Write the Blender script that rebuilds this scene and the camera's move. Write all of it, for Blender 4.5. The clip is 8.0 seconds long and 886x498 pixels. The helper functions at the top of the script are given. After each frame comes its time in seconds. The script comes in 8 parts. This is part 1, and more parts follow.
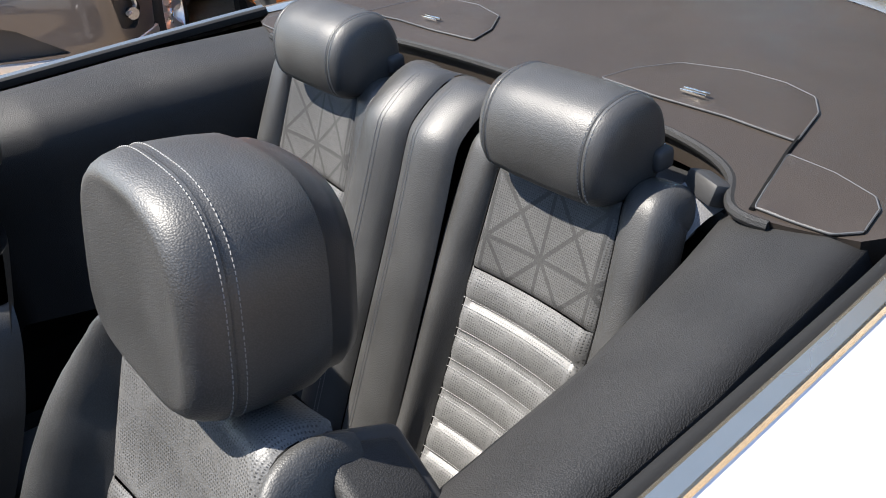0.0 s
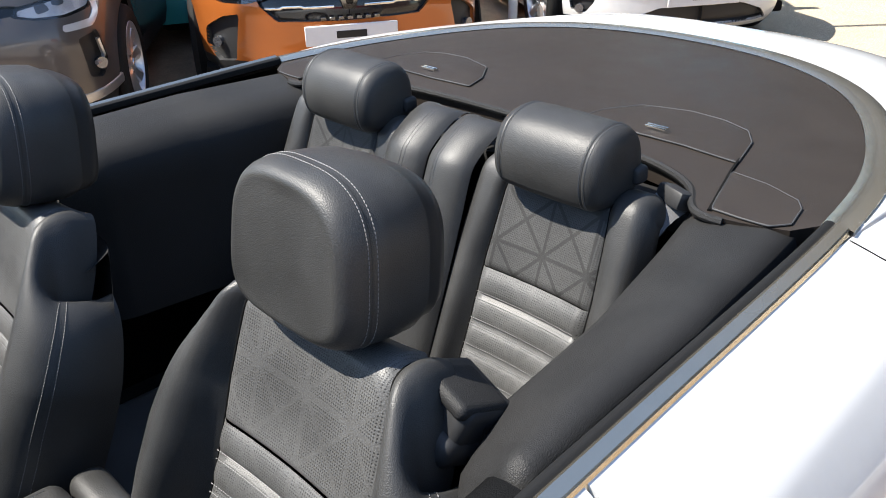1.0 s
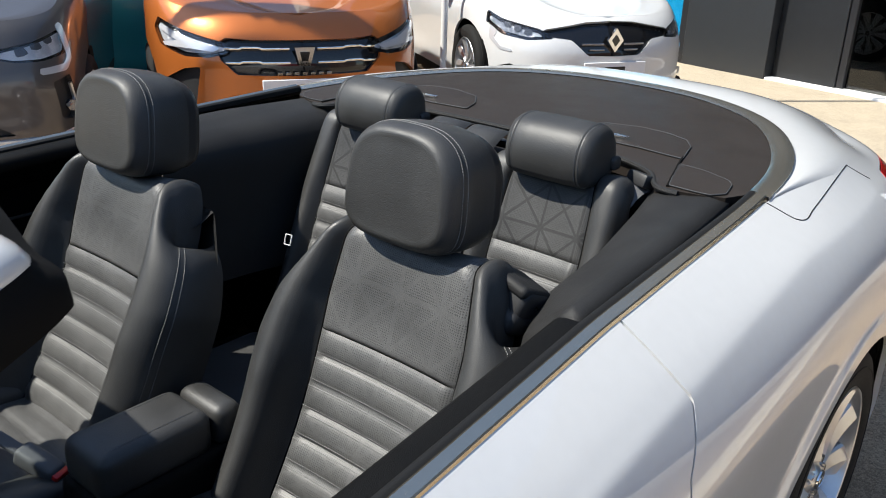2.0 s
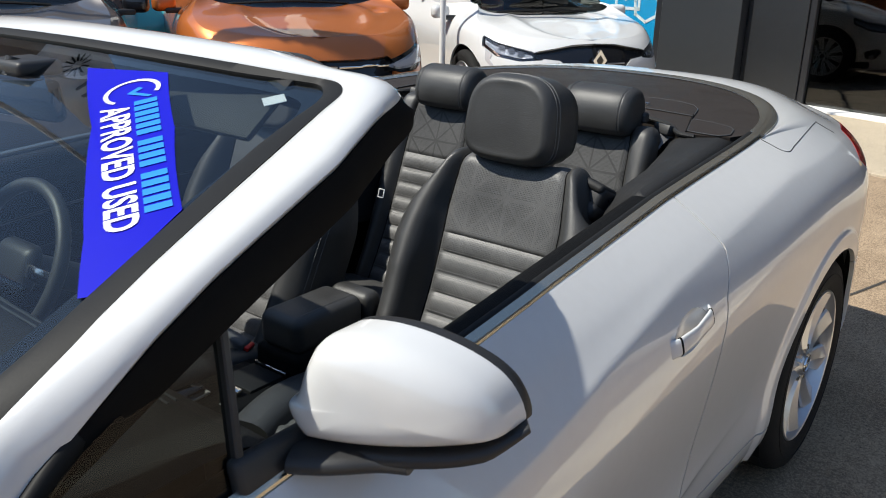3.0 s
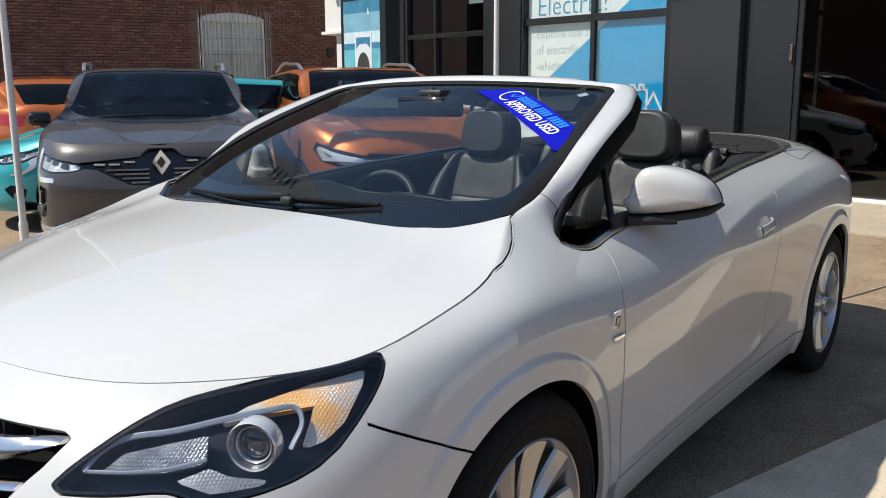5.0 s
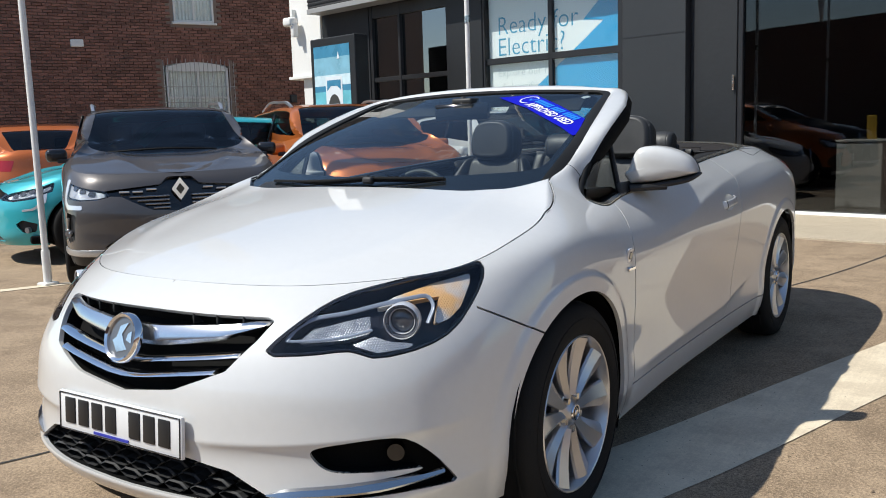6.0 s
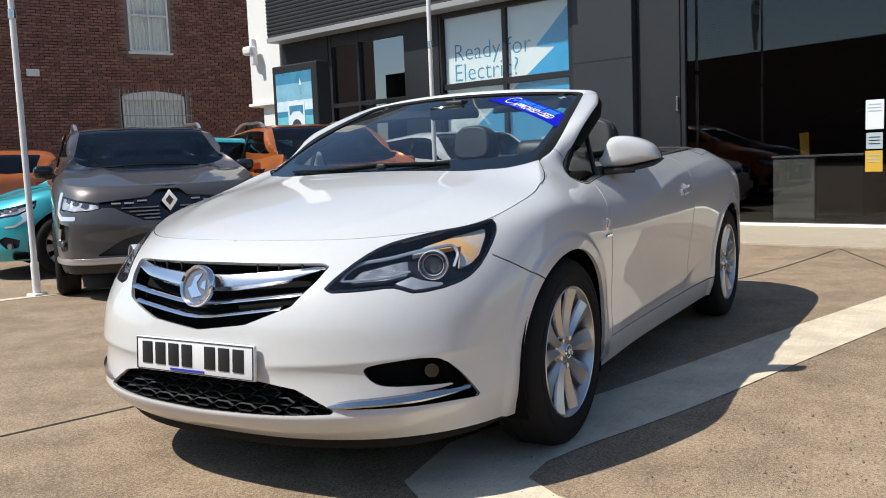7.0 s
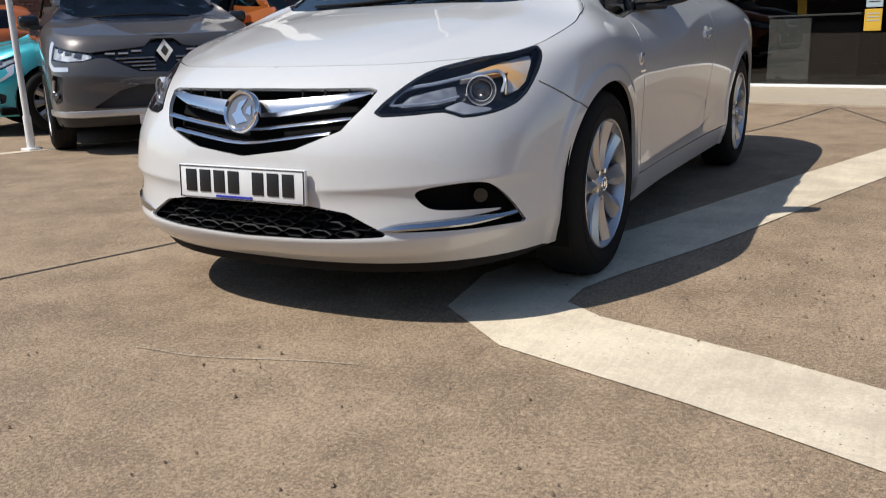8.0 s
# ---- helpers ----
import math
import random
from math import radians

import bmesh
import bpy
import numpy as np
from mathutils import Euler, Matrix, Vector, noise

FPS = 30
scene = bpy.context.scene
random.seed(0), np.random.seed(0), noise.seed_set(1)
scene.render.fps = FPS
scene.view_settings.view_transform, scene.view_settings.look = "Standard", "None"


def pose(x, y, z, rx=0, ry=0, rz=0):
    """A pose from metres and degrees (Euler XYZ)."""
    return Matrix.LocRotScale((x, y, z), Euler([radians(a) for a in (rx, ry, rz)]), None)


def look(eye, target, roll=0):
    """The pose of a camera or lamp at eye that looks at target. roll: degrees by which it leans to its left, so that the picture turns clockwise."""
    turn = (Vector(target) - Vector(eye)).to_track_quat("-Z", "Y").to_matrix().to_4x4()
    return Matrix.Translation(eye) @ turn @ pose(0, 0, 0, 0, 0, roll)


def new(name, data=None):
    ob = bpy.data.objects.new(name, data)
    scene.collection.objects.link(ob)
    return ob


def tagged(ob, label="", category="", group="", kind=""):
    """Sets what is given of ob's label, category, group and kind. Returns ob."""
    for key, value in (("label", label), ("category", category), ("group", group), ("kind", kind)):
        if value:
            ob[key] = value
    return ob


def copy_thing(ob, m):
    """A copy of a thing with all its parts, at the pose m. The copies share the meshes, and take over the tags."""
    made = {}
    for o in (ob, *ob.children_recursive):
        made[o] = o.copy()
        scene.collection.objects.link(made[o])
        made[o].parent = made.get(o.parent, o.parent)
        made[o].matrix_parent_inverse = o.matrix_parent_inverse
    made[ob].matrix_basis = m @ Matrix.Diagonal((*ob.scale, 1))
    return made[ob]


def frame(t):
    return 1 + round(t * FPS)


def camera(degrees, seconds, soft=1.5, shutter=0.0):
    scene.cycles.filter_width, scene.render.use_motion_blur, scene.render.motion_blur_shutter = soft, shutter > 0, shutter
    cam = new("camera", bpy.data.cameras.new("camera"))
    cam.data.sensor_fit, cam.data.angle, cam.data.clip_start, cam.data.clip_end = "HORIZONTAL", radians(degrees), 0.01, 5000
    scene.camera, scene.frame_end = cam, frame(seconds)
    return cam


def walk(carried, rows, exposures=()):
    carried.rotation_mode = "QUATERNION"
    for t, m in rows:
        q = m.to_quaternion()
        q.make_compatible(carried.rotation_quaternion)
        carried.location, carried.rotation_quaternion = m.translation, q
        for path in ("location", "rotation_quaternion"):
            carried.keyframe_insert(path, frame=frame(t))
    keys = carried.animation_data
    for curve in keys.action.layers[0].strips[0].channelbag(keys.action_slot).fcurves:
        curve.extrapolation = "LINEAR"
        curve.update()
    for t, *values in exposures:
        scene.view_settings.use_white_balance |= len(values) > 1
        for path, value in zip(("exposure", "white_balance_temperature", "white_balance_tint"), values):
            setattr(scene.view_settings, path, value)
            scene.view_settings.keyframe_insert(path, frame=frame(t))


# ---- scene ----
cam = camera(54.6, 8.0, soft=0.95, shutter=0.1)
PATH = [
    (0, (0.996, 0.238, 1.530), (-0.380, 1.280, 0.518), -4.01),
    (0.5, (1.033, 0.099, 1.583), (-0.284, 1.230, 0.590), -2.76),
    (1, (1.114, -0.068, 1.607), (-0.185, 1.148, 0.693), -1.62),
    (1.2, (1.143, -0.139, 1.613), (-0.145, 1.116, 0.739), -0.70),
    (2.3, (1.312, -0.785, 1.586), (0.162, 0.681, 0.860), 1.76),
    (2.5, (1.341, -0.915, 1.576), (0.195, 0.563, 0.867), 1.27),
    (3, (1.442, -1.265, 1.535), (0.296, 0.232, 0.866), 1.28),
    (3.5, (1.547, -1.648, 1.506), (0.389, -0.140, 0.886), 0.97),
    (4, (1.598, -2.077, 1.469), (0.420, -0.551, 0.936), -0.35),
    (4.5, (1.707, -2.488, 1.402), (0.513, -0.946, 0.959), -0.19),
    (4.7, (1.762, -2.669, 1.386), (0.570, -1.117, 0.973), -0.03),
    (5.8, (1.913, -3.553, 1.238), (0.799, -1.917, 0.946), -1.69),
    (6, (1.967, -3.711, 1.208), (0.870, -2.062, 0.935), -1.80),
    (6.5, (2.034, -3.998, 1.138), (0.991, -2.310, 0.892), -2.15),
    (7, (2.051, -4.278, 1.053), (1.054, -2.557, 0.848), -2.33),
    (7.5, (2.022, -4.432, 0.996), (1.052, -2.702, 0.739), -2.33),
    (8, (1.868, -4.427, 0.923), (0.937, -2.730, 0.423), -2.04),
]
walk(cam, [(t, look(eye, target, roll)) for t, eye, target, roll in PATH], exposures=[(0.0, 2.02, 6650, 10), (0.5, 1.97, 6650, 10), (1.0, 1.60, 6600, 9), (2.5, 0.90, 6500, 7), (3.5, 0.56, 6600, 7), (4.5, 0.38, 6750, 8), (6.0, 0.50, 6400, 7), (7.0, 0.48, 6400, 8), (8.0, 0.26, 6450, 10)])

# ---- world and sun ----
TO_SUN = Vector((-0.50, -0.56, 1.0)).normalized()
world = bpy.data.worlds.new("sky")
scene.world = world
world.use_nodes = True
sky = world.node_tree.nodes.new("ShaderNodeTexSky")
sky.sky_type, sky.sun_disc = "NISHITA", False
sky.sun_elevation = math.asin(TO_SUN.z)
sky.sun_rotation = math.atan2(TO_SUN.x, TO_SUN.y)
sky.air_density, sky.dust_density, sky.ozone_density = 1.0, 0.4, 2.2
back = world.node_tree.nodes["Background"]
back.inputs[1].default_value = 0.095
world.node_tree.links.new(sky.outputs[0], back.inputs[0])
sun = new("sun", bpy.data.lights.new("sun", "SUN"))
sun.data.energy, sun.data.angle, sun.data.color = 3.95, radians(0.53), (1.0, 0.955, 0.88)
sun.matrix_world = look(TO_SUN * 30, (0, 0, 0))

# ---- materials ----
def material(name, base, rough=0.5, metal=0.0, coat=0.0, bump=0.0, scale=60.0, vary=0.12, large=1.5, spec=0.5, detail=6.0, rough_vary=0.08, emit=0.0, alpha=1.0, transmit=0.0, ior=1.45, per_object=0.0):
    """A principled material whose colour and gloss vary at two scales, with fine relief."""
    m = bpy.data.materials.new(name)
    m.use_nodes = True
    nt = m.node_tree
    p = nt.nodes["Principled BSDF"]
    p.inputs["Roughness"].default_value = rough
    p.inputs["Metallic"].default_value = metal
    p.inputs["Coat Weight"].default_value = coat
    p.inputs["Coat Roughness"].default_value = 0.03
    p.inputs["Specular IOR Level"].default_value = spec
    p.inputs["IOR"].default_value = ior
    p.inputs["Transmission Weight"].default_value = transmit
    p.inputs["Base Color"].default_value = (*base, 1)
    if emit:
        p.inputs["Emission Color"].default_value = (*base, 1)
        p.inputs["Emission Strength"].default_value = emit
    co = nt.nodes.new("ShaderNodeTexCoord")
    if vary:
        fine, broad = nt.nodes.new("ShaderNodeTexNoise"), nt.nodes.new("ShaderNodeTexNoise")
        fine.inputs["Scale"].default_value, fine.inputs["Detail"].default_value = scale, detail
        broad.inputs["Scale"].default_value, broad.inputs["Detail"].default_value = large, 4
        for n in (fine, broad):
            nt.links.new(co.outputs["Object"], n.inputs["Vector"])
        add = nt.nodes.new("ShaderNodeMath")
        add.operation = "ADD"
        nt.links.new(fine.outputs[0], add.inputs[0])
        nt.links.new(broad.outputs[0], add.inputs[1])
        last = add.outputs[0]
        if per_object:
            info, mul, more = nt.nodes.new("ShaderNodeObjectInfo"), nt.nodes.new("ShaderNodeMath"), nt.nodes.new("ShaderNodeMath")
            mul.operation, more.operation = "MULTIPLY_ADD", "ADD"
            nt.links.new(info.outputs["Random"], mul.inputs[0])
            mul.inputs[1].default_value, mul.inputs[2].default_value = per_object, -per_object / 2
            nt.links.new(last, more.inputs[0])
            nt.links.new(mul.outputs[0], more.inputs[1])
            last = more.outputs[0]
        ramp = nt.nodes.new("ShaderNodeMapRange")
        ramp.inputs["From Min"].default_value, ramp.inputs["From Max"].default_value = 0.5, 1.5
        ramp.inputs["To Min"].default_value, ramp.inputs["To Max"].default_value = 1 - vary, 1 + vary
        nt.links.new(last, ramp.inputs[0])
        mix = nt.nodes.new("ShaderNodeVectorMath")
        mix.operation = "SCALE"
        mix.inputs[0].default_value = base
        nt.links.new(ramp.outputs[0], mix.inputs["Scale"])
        nt.links.new(mix.outputs[0], p.inputs["Base Color"])
        if rough_vary:
            rr = nt.nodes.new("ShaderNodeMapRange")
            rr.inputs["From Min"].default_value, rr.inputs["From Max"].default_value = 0.3, 0.7
            rr.inputs["To Min"].default_value, rr.inputs["To Max"].default_value = max(0.0, rough - rough_vary), min(1.0, rough + rough_vary)
            nt.links.new(broad.outputs[0], rr.inputs[0])
            nt.links.new(rr.outputs[0], p.inputs["Roughness"])
        if bump:
            b = nt.nodes.new("ShaderNodeBump")
            b.inputs["Strength"].default_value, b.inputs["Distance"].default_value = bump, 0.6 / scale
            nt.links.new(fine.outputs[0], b.inputs["Height"])
            nt.links.new(b.outputs[0], p.inputs["Normal"])
    return m


def leather(name, base, rough=0.42, grain=420.0, strength=0.35, dots=0.0, crease=0.25, vary=0.22, spec=0.5, line=1.12, punch=0.68):
    """Grained hide: cells for the grain, slow waves for creases; dots: punched holes of that pitch in metres."""
    m = material(name, base, rough, vary=0.0, spec=spec)
    nt = m.node_tree
    p = nt.nodes["Principled BSDF"]
    co, cell, broad = nt.nodes.new("ShaderNodeTexCoord"), nt.nodes.new("ShaderNodeTexVoronoi"), nt.nodes.new("ShaderNodeTexNoise")
    cell.inputs["Scale"].default_value = grain
    broad.inputs["Scale"].default_value, broad.inputs["Detail"].default_value = 9.0, 5.0
    nt.links.new(co.outputs["Object"], cell.inputs["Vector"])
    nt.links.new(co.outputs["Object"], broad.inputs["Vector"])
    b1, b2 = nt.nodes.new("ShaderNodeBump"), nt.nodes.new("ShaderNodeBump")
    b1.inputs["Strength"].default_value, b1.inputs["Distance"].default_value = min(1, strength * 1.3), 0.0008
    b2.inputs["Strength"].default_value, b2.inputs["Distance"].default_value = crease, 0.012
    b1.invert = True
    nt.links.new(cell.outputs["Distance"], b1.inputs["Height"])
    nt.links.new(broad.outputs[0], b2.inputs["Height"])
    nt.links.new(b1.outputs[0], b2.inputs["Normal"])
    nt.links.new(b2.outputs[0], p.inputs["Normal"])
    rr = nt.nodes.new("ShaderNodeMapRange")
    rr.inputs["From Min"].default_value, rr.inputs["From Max"].default_value = 0.3, 0.7
    rr.inputs["To Min"].default_value, rr.inputs["To Max"].default_value = rough - 0.05, rough + 0.06
    nt.links.new(broad.outputs[0], rr.inputs[0])
    nt.links.new(rr.outputs[0], p.inputs["Roughness"])
    sc = nt.nodes.new("ShaderNodeVectorMath")
    sc.operation = "SCALE"
    sc.inputs[0].default_value = base
    mr = nt.nodes.new("ShaderNodeMapRange")
    mr.inputs["From Min"].default_value, mr.inputs["From Max"].default_value = 0.3, 0.7
    mr.inputs["To Min"].default_value, mr.inputs["To Max"].default_value = 1 - vary * .9, 1 + vary * 1.1
    nt.links.new(broad.outputs[0], mr.inputs[0])
    pebble, both = nt.nodes.new("ShaderNodeMapRange"), nt.nodes.new("ShaderNodeMath")
    pebble.inputs["From Min"].default_value, pebble.inputs["From Max"].default_value = 0.1, 0.65
    pebble.inputs["To Min"].default_value, pebble.inputs["To Max"].default_value = 1 + strength * .55, 1 - strength * .75
    both.operation = "MULTIPLY"
    nt.links.new(cell.outputs["Distance"], pebble.inputs[0])
    nt.links.new(mr.outputs[0], both.inputs[0])
    nt.links.new(pebble.outputs[0], both.inputs[1])
    last = both.outputs[0]
    if dots:
        uv, mul, sep = nt.nodes.new("ShaderNodeUVMap"), nt.nodes.new("ShaderNodeVectorMath"), nt.nodes.new("ShaderNodeVectorMath")
        mul.operation, sep.operation = "SCALE", "FRACTION"
        mul.inputs["Scale"].default_value = 1 / dots
        nt.links.new(uv.outputs[0], mul.inputs[0])
        nt.links.new(mul.outputs[0], sep.inputs[0])
        cen, ln = nt.nodes.new("ShaderNodeVectorMath"), nt.nodes.new("ShaderNodeVectorMath")
        cen.operation, ln.operation = "SUBTRACT", "LENGTH"
        cen.inputs[1].default_value = (0.5, 0.5, 0.0)
        nt.links.new(sep.outputs[0], cen.inputs[0])
        nt.links.new(cen.outputs[0], ln.inputs[0])
        hole = nt.nodes.new("ShaderNodeMath")
        hole.operation = "LESS_THAN"
        hole.inputs[1].default_value = 0.25
        nt.links.new(ln.outputs["Value"], hole.inputs[0])
        # solid lines between the punched fields: a star lattice
        lattice = []
        for ax, ay in ((1, 0), (0, 1), (0.7071, 0.7071), (0.7071, -0.7071)):
            d, mo, ab, gt = nt.nodes.new("ShaderNodeVectorMath"), nt.nodes.new("ShaderNodeMath"), nt.nodes.new("ShaderNodeMath"), nt.nodes.new("ShaderNodeMath")
            d.operation, mo.operation, ab.operation, gt.operation = "DOT_PRODUCT", "PINGPONG", "SUBTRACT", "GREATER_THAN"
            d.inputs[1].default_value = (ax, ay, 0)
            nt.links.new(uv.outputs[0], d.inputs[0])
            nt.links.new(d.outputs["Value"], mo.inputs[0])
            mo.inputs[1].default_value = 0.050 if ax in (0, 1) else 0.050 * 0.7071
            gt.inputs[1].default_value = 0.0030
            nt.links.new(mo.outputs[0], gt.inputs[0])
            lattice.append(gt)
        field = lattice[0].outputs[0]
        for g in lattice[1:]:
            mu = nt.nodes.new("ShaderNodeMath")
            mu.operation = "MULTIPLY"
            nt.links.new(field, mu.inputs[0])
            nt.links.new(g.outputs[0], mu.inputs[1])
            field = mu.outputs[0]
        last_hole = hole.outputs[0]
        for g in lattice:
            mu = nt.nodes.new("ShaderNodeMath")
            mu.operation = "MULTIPLY"
            nt.links.new(last_hole, mu.inputs[0])
            nt.links.new(g.outputs[0], mu.inputs[1])
            last_hole = mu.outputs[0]
        dk = nt.nodes.new("ShaderNodeMath")
        dk.operation = "MULTIPLY_ADD"
        dk.inputs[1].default_value = -punch
        nt.links.new(last_hole, dk.inputs[0])
        fd = nt.nodes.new("ShaderNodeMath")
        fd.operation = "MULTIPLY_ADD"
        fd.inputs[1].default_value, fd.inputs[2].default_value = 1.0 - line, line
        nt.links.new(field, fd.inputs[0])
        nt.links.new(fd.outputs[0], dk.inputs[2])
        mm = nt.nodes.new("ShaderNodeMath")
        mm.operation = "MULTIPLY"
        nt.links.new(last, mm.inputs[0])
        nt.links.new(dk.outputs[0], mm.inputs[1])
        last = mm.outputs[0]
        b3 = nt.nodes.new("ShaderNodeBump")
        b3.inputs["Strength"].default_value, b3.inputs["Distance"].default_value = 0.8, 0.0015
        b3.invert = True
        nt.links.new(last_hole, b3.inputs["Height"])
        nt.links.new(b2.outputs[0], b3.inputs["Normal"])
        nt.links.new(b3.outputs[0], p.inputs["Normal"])
    nt.links.new(last, sc.inputs["Scale"])
    nt.links.new(sc.outputs[0], p.inputs["Base Color"])
    return m


def paint(name, base, metal=0.0, flake=0.0, rough=0.35, gloss=1.5):
    m = material(name, base, rough, metal=metal, coat=1.0, vary=0.03, scale=900 if flake else 40, large=0.8, rough_vary=0.03, spec=0.25)
    m.node_tree.nodes["Principled BSDF"].inputs["Coat IOR"].default_value = gloss
    m.node_tree.nodes["Principled BSDF"].inputs["Coat Roughness"].default_value = 0.028
    if flake:
        nt = m.node_tree
        p = nt.nodes["Principled BSDF"]
        co, v, b = nt.nodes.new("ShaderNodeTexCoord"), nt.nodes.new("ShaderNodeTexVoronoi"), nt.nodes.new("ShaderNodeBump")
        v.inputs["Scale"].default_value = 1600
        nt.links.new(co.outputs["Object"], v.inputs["Vector"])
        b.inputs["Strength"].default_value, b.inputs["Distance"].default_value = flake, 0.0004
        nt.links.new(v.outputs["Distance"], b.inputs["Height"])
        nt.links.new(b.outputs[0], p.inputs["Normal"])
    return m


def glass(name, tint=(1, 1, 1), rough=0.0, mirror=0.06, grazing=0.95):
    """Thin pane: mostly clear, with a mirror share that grows towards grazing sight."""
    m = bpy.data.materials.new(name)
    m.use_nodes = True
    nt = m.node_tree
    nt.nodes.remove(nt.nodes["Principled BSDF"])
    out = nt.nodes["Material Output"]
    clear, gloss, mix = nt.nodes.new("ShaderNodeBsdfTransparent"), nt.nodes.new("ShaderNodeBsdfGlossy"), nt.nodes.new("ShaderNodeMixShader")
    lay, power, fres = nt.nodes.new("ShaderNodeLayerWeight"), nt.nodes.new("ShaderNodeMath"), nt.nodes.new("ShaderNodeMath")
    power.operation, fres.operation = "POWER", "MULTIPLY_ADD"
    power.inputs[1].default_value, fres.inputs[1].default_value, fres.inputs[2].default_value = 4.5, grazing - mirror, mirror
    lay.inputs["Blend"].default_value = 0.5
    nt.links.new(lay.outputs["Facing"], power.inputs[0])
    nt.links.new(power.outputs[0], fres.inputs[0])
    clear.inputs[0].default_value = (*tint, 1)
    gloss.inputs["Roughness"].default_value = rough
    nt.links.new(fres.outputs[0], mix.inputs[0])
    nt.links.new(clear.outputs[0], mix.inputs[1])
    nt.links.new(gloss.outputs[0], mix.inputs[2])
    nt.links.new(mix.outputs[0], out.inputs[0])
    return m


WHITE = paint("white_paint", (0.61, 0.61, 0.605), gloss=1.62)
BLACK_PLASTIC = material("black_plastic", (0.022, 0.022, 0.023), 0.5, bump=0.25, scale=700, vary=0.15)
# near-black for dark parts, and for shade painted into gaps and recesses
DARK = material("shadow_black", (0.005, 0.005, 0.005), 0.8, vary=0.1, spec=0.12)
GLOSS_BLACK = material("gloss_black", (0.008, 0.008, 0.009), 0.08, coat=0.5, vary=0.05)
RUBBER = material("rubber_seal", (0.011, 0.011, 0.0112), 0.6, bump=0.08, scale=300, vary=0.2, spec=0.22)
TYRE = material("tyre_rubber", (0.014, 0.0138, 0.0135), 0.8, bump=0.4, scale=260, vary=0.3, spec=0.22)
CHROME = material("chrome", (0.82, 0.82, 0.83), 0.07, metal=1.0, vary=0.03, rough_vary=0.03)
SATIN = material("satin_chrome", (0.70, 0.67, 0.62), 0.14, metal=1.0, vary=0.05, rough_vary=0.05)
ALLOY = material("alloy_silver", (0.58, 0.58, 0.59), 0.33, metal=0.85, coat=0.4, vary=0.05)
GLASS = glass("clear_glass", (0.93, 0.95, 0.94))
QUARTER_GLASS = glass("dark_quarter_glass", (0.30, 0.33, 0.33), mirror=0.03, grazing=0.3)
TINTED = glass("tinted_glass", (0.70, 0.76, 0.75), mirror=0.085)
LENS = glass("lens_glass", (0.97, 0.97, 0.97))
FRIT = material("black_glass_border", (0.012, 0.012, 0.013), 0.12, coat=0.6, vary=0.05)
HIDE = leather("black_leather", (0.034, 0.0336, 0.0328), rough=0.47, grain=560, strength=0.30, crease=0.06, spec=0.62)
HIDE_PUNCHED = leather("punched_black_leather", (0.096, 0.0952, 0.0938), rough=0.48, strength=0.30, spec=0.56, dots=0.0042, crease=0.10, line=0.95, punch=0.72)
# upper rear panels: their duller angle to the light is put into a darker base
REAR_PUNCHED = leather("punched_black_rear_leather", (0.072, 0.0714, 0.0705), rough=0.5, strength=0.26, spec=0.32, dots=0.0036, crease=0.12, line=0.55, punch=0.5)
HIDE_PLAIN = leather("ribbed_black_leather", (0.056, 0.0554, 0.0545), rough=0.45, grain=560, strength=0.26, crease=0.10, spec=0.42)
# TRIM's grain again, with the deep cabin's shade put into a darker base
CARD = leather("shaded_black_lining", (0.0068, 0.0068, 0.0069), rough=0.55, grain=620, strength=0.42, crease=0.04, vary=0.10, spec=0.10)
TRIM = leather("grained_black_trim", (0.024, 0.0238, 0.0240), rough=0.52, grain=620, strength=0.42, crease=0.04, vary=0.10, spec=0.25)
TONNEAU = leather("soft_brown_black_cover", (0.030, 0.0240, 0.0200), rough=0.45, grain=800, strength=0.25, crease=0.03, vary=0.06, spec=0.35)
CARPET = material("black_carpet", (0.014, 0.014, 0.015), 0.95, bump=0.6, scale=500, vary=0.3)
for _m, _c in ((HIDE, 0.05), (HIDE_PUNCHED, 0.05), (HIDE_PLAIN, 0.06)):
    _p = _m.node_tree.nodes["Principled BSDF"]
    _p.inputs["Coat Weight"].default_value, _p.inputs["Coat Roughness"].default_value = _c, 0.36
THREAD = material("pale_thread", (0.20, 0.20, 0.196), 0.7, vary=0.15, scale=800)
BELT_WEB = material("grey_webbing", (0.10, 0.10, 0.105), 0.6, bump=0.5, scale=400, vary=0.2)
RED = material("red_plastic", (0.62, 0.02, 0.02), 0.35, vary=0.05)
PLATE = material("plate_white", (0.72, 0.72, 0.72), 0.35, vary=0.03)
INK = material("black_ink", (0.012, 0.012, 0.013), 0.4, vary=0.05)
BLUE_INK = material("blue_ink", (0.03, 0.04, 0.35), 0.4, vary=0.05)
GUIDE = material("pale_light_guide", (0.24, 0.28, 0.36), 0.3, coat=0.3, vary=0.05)


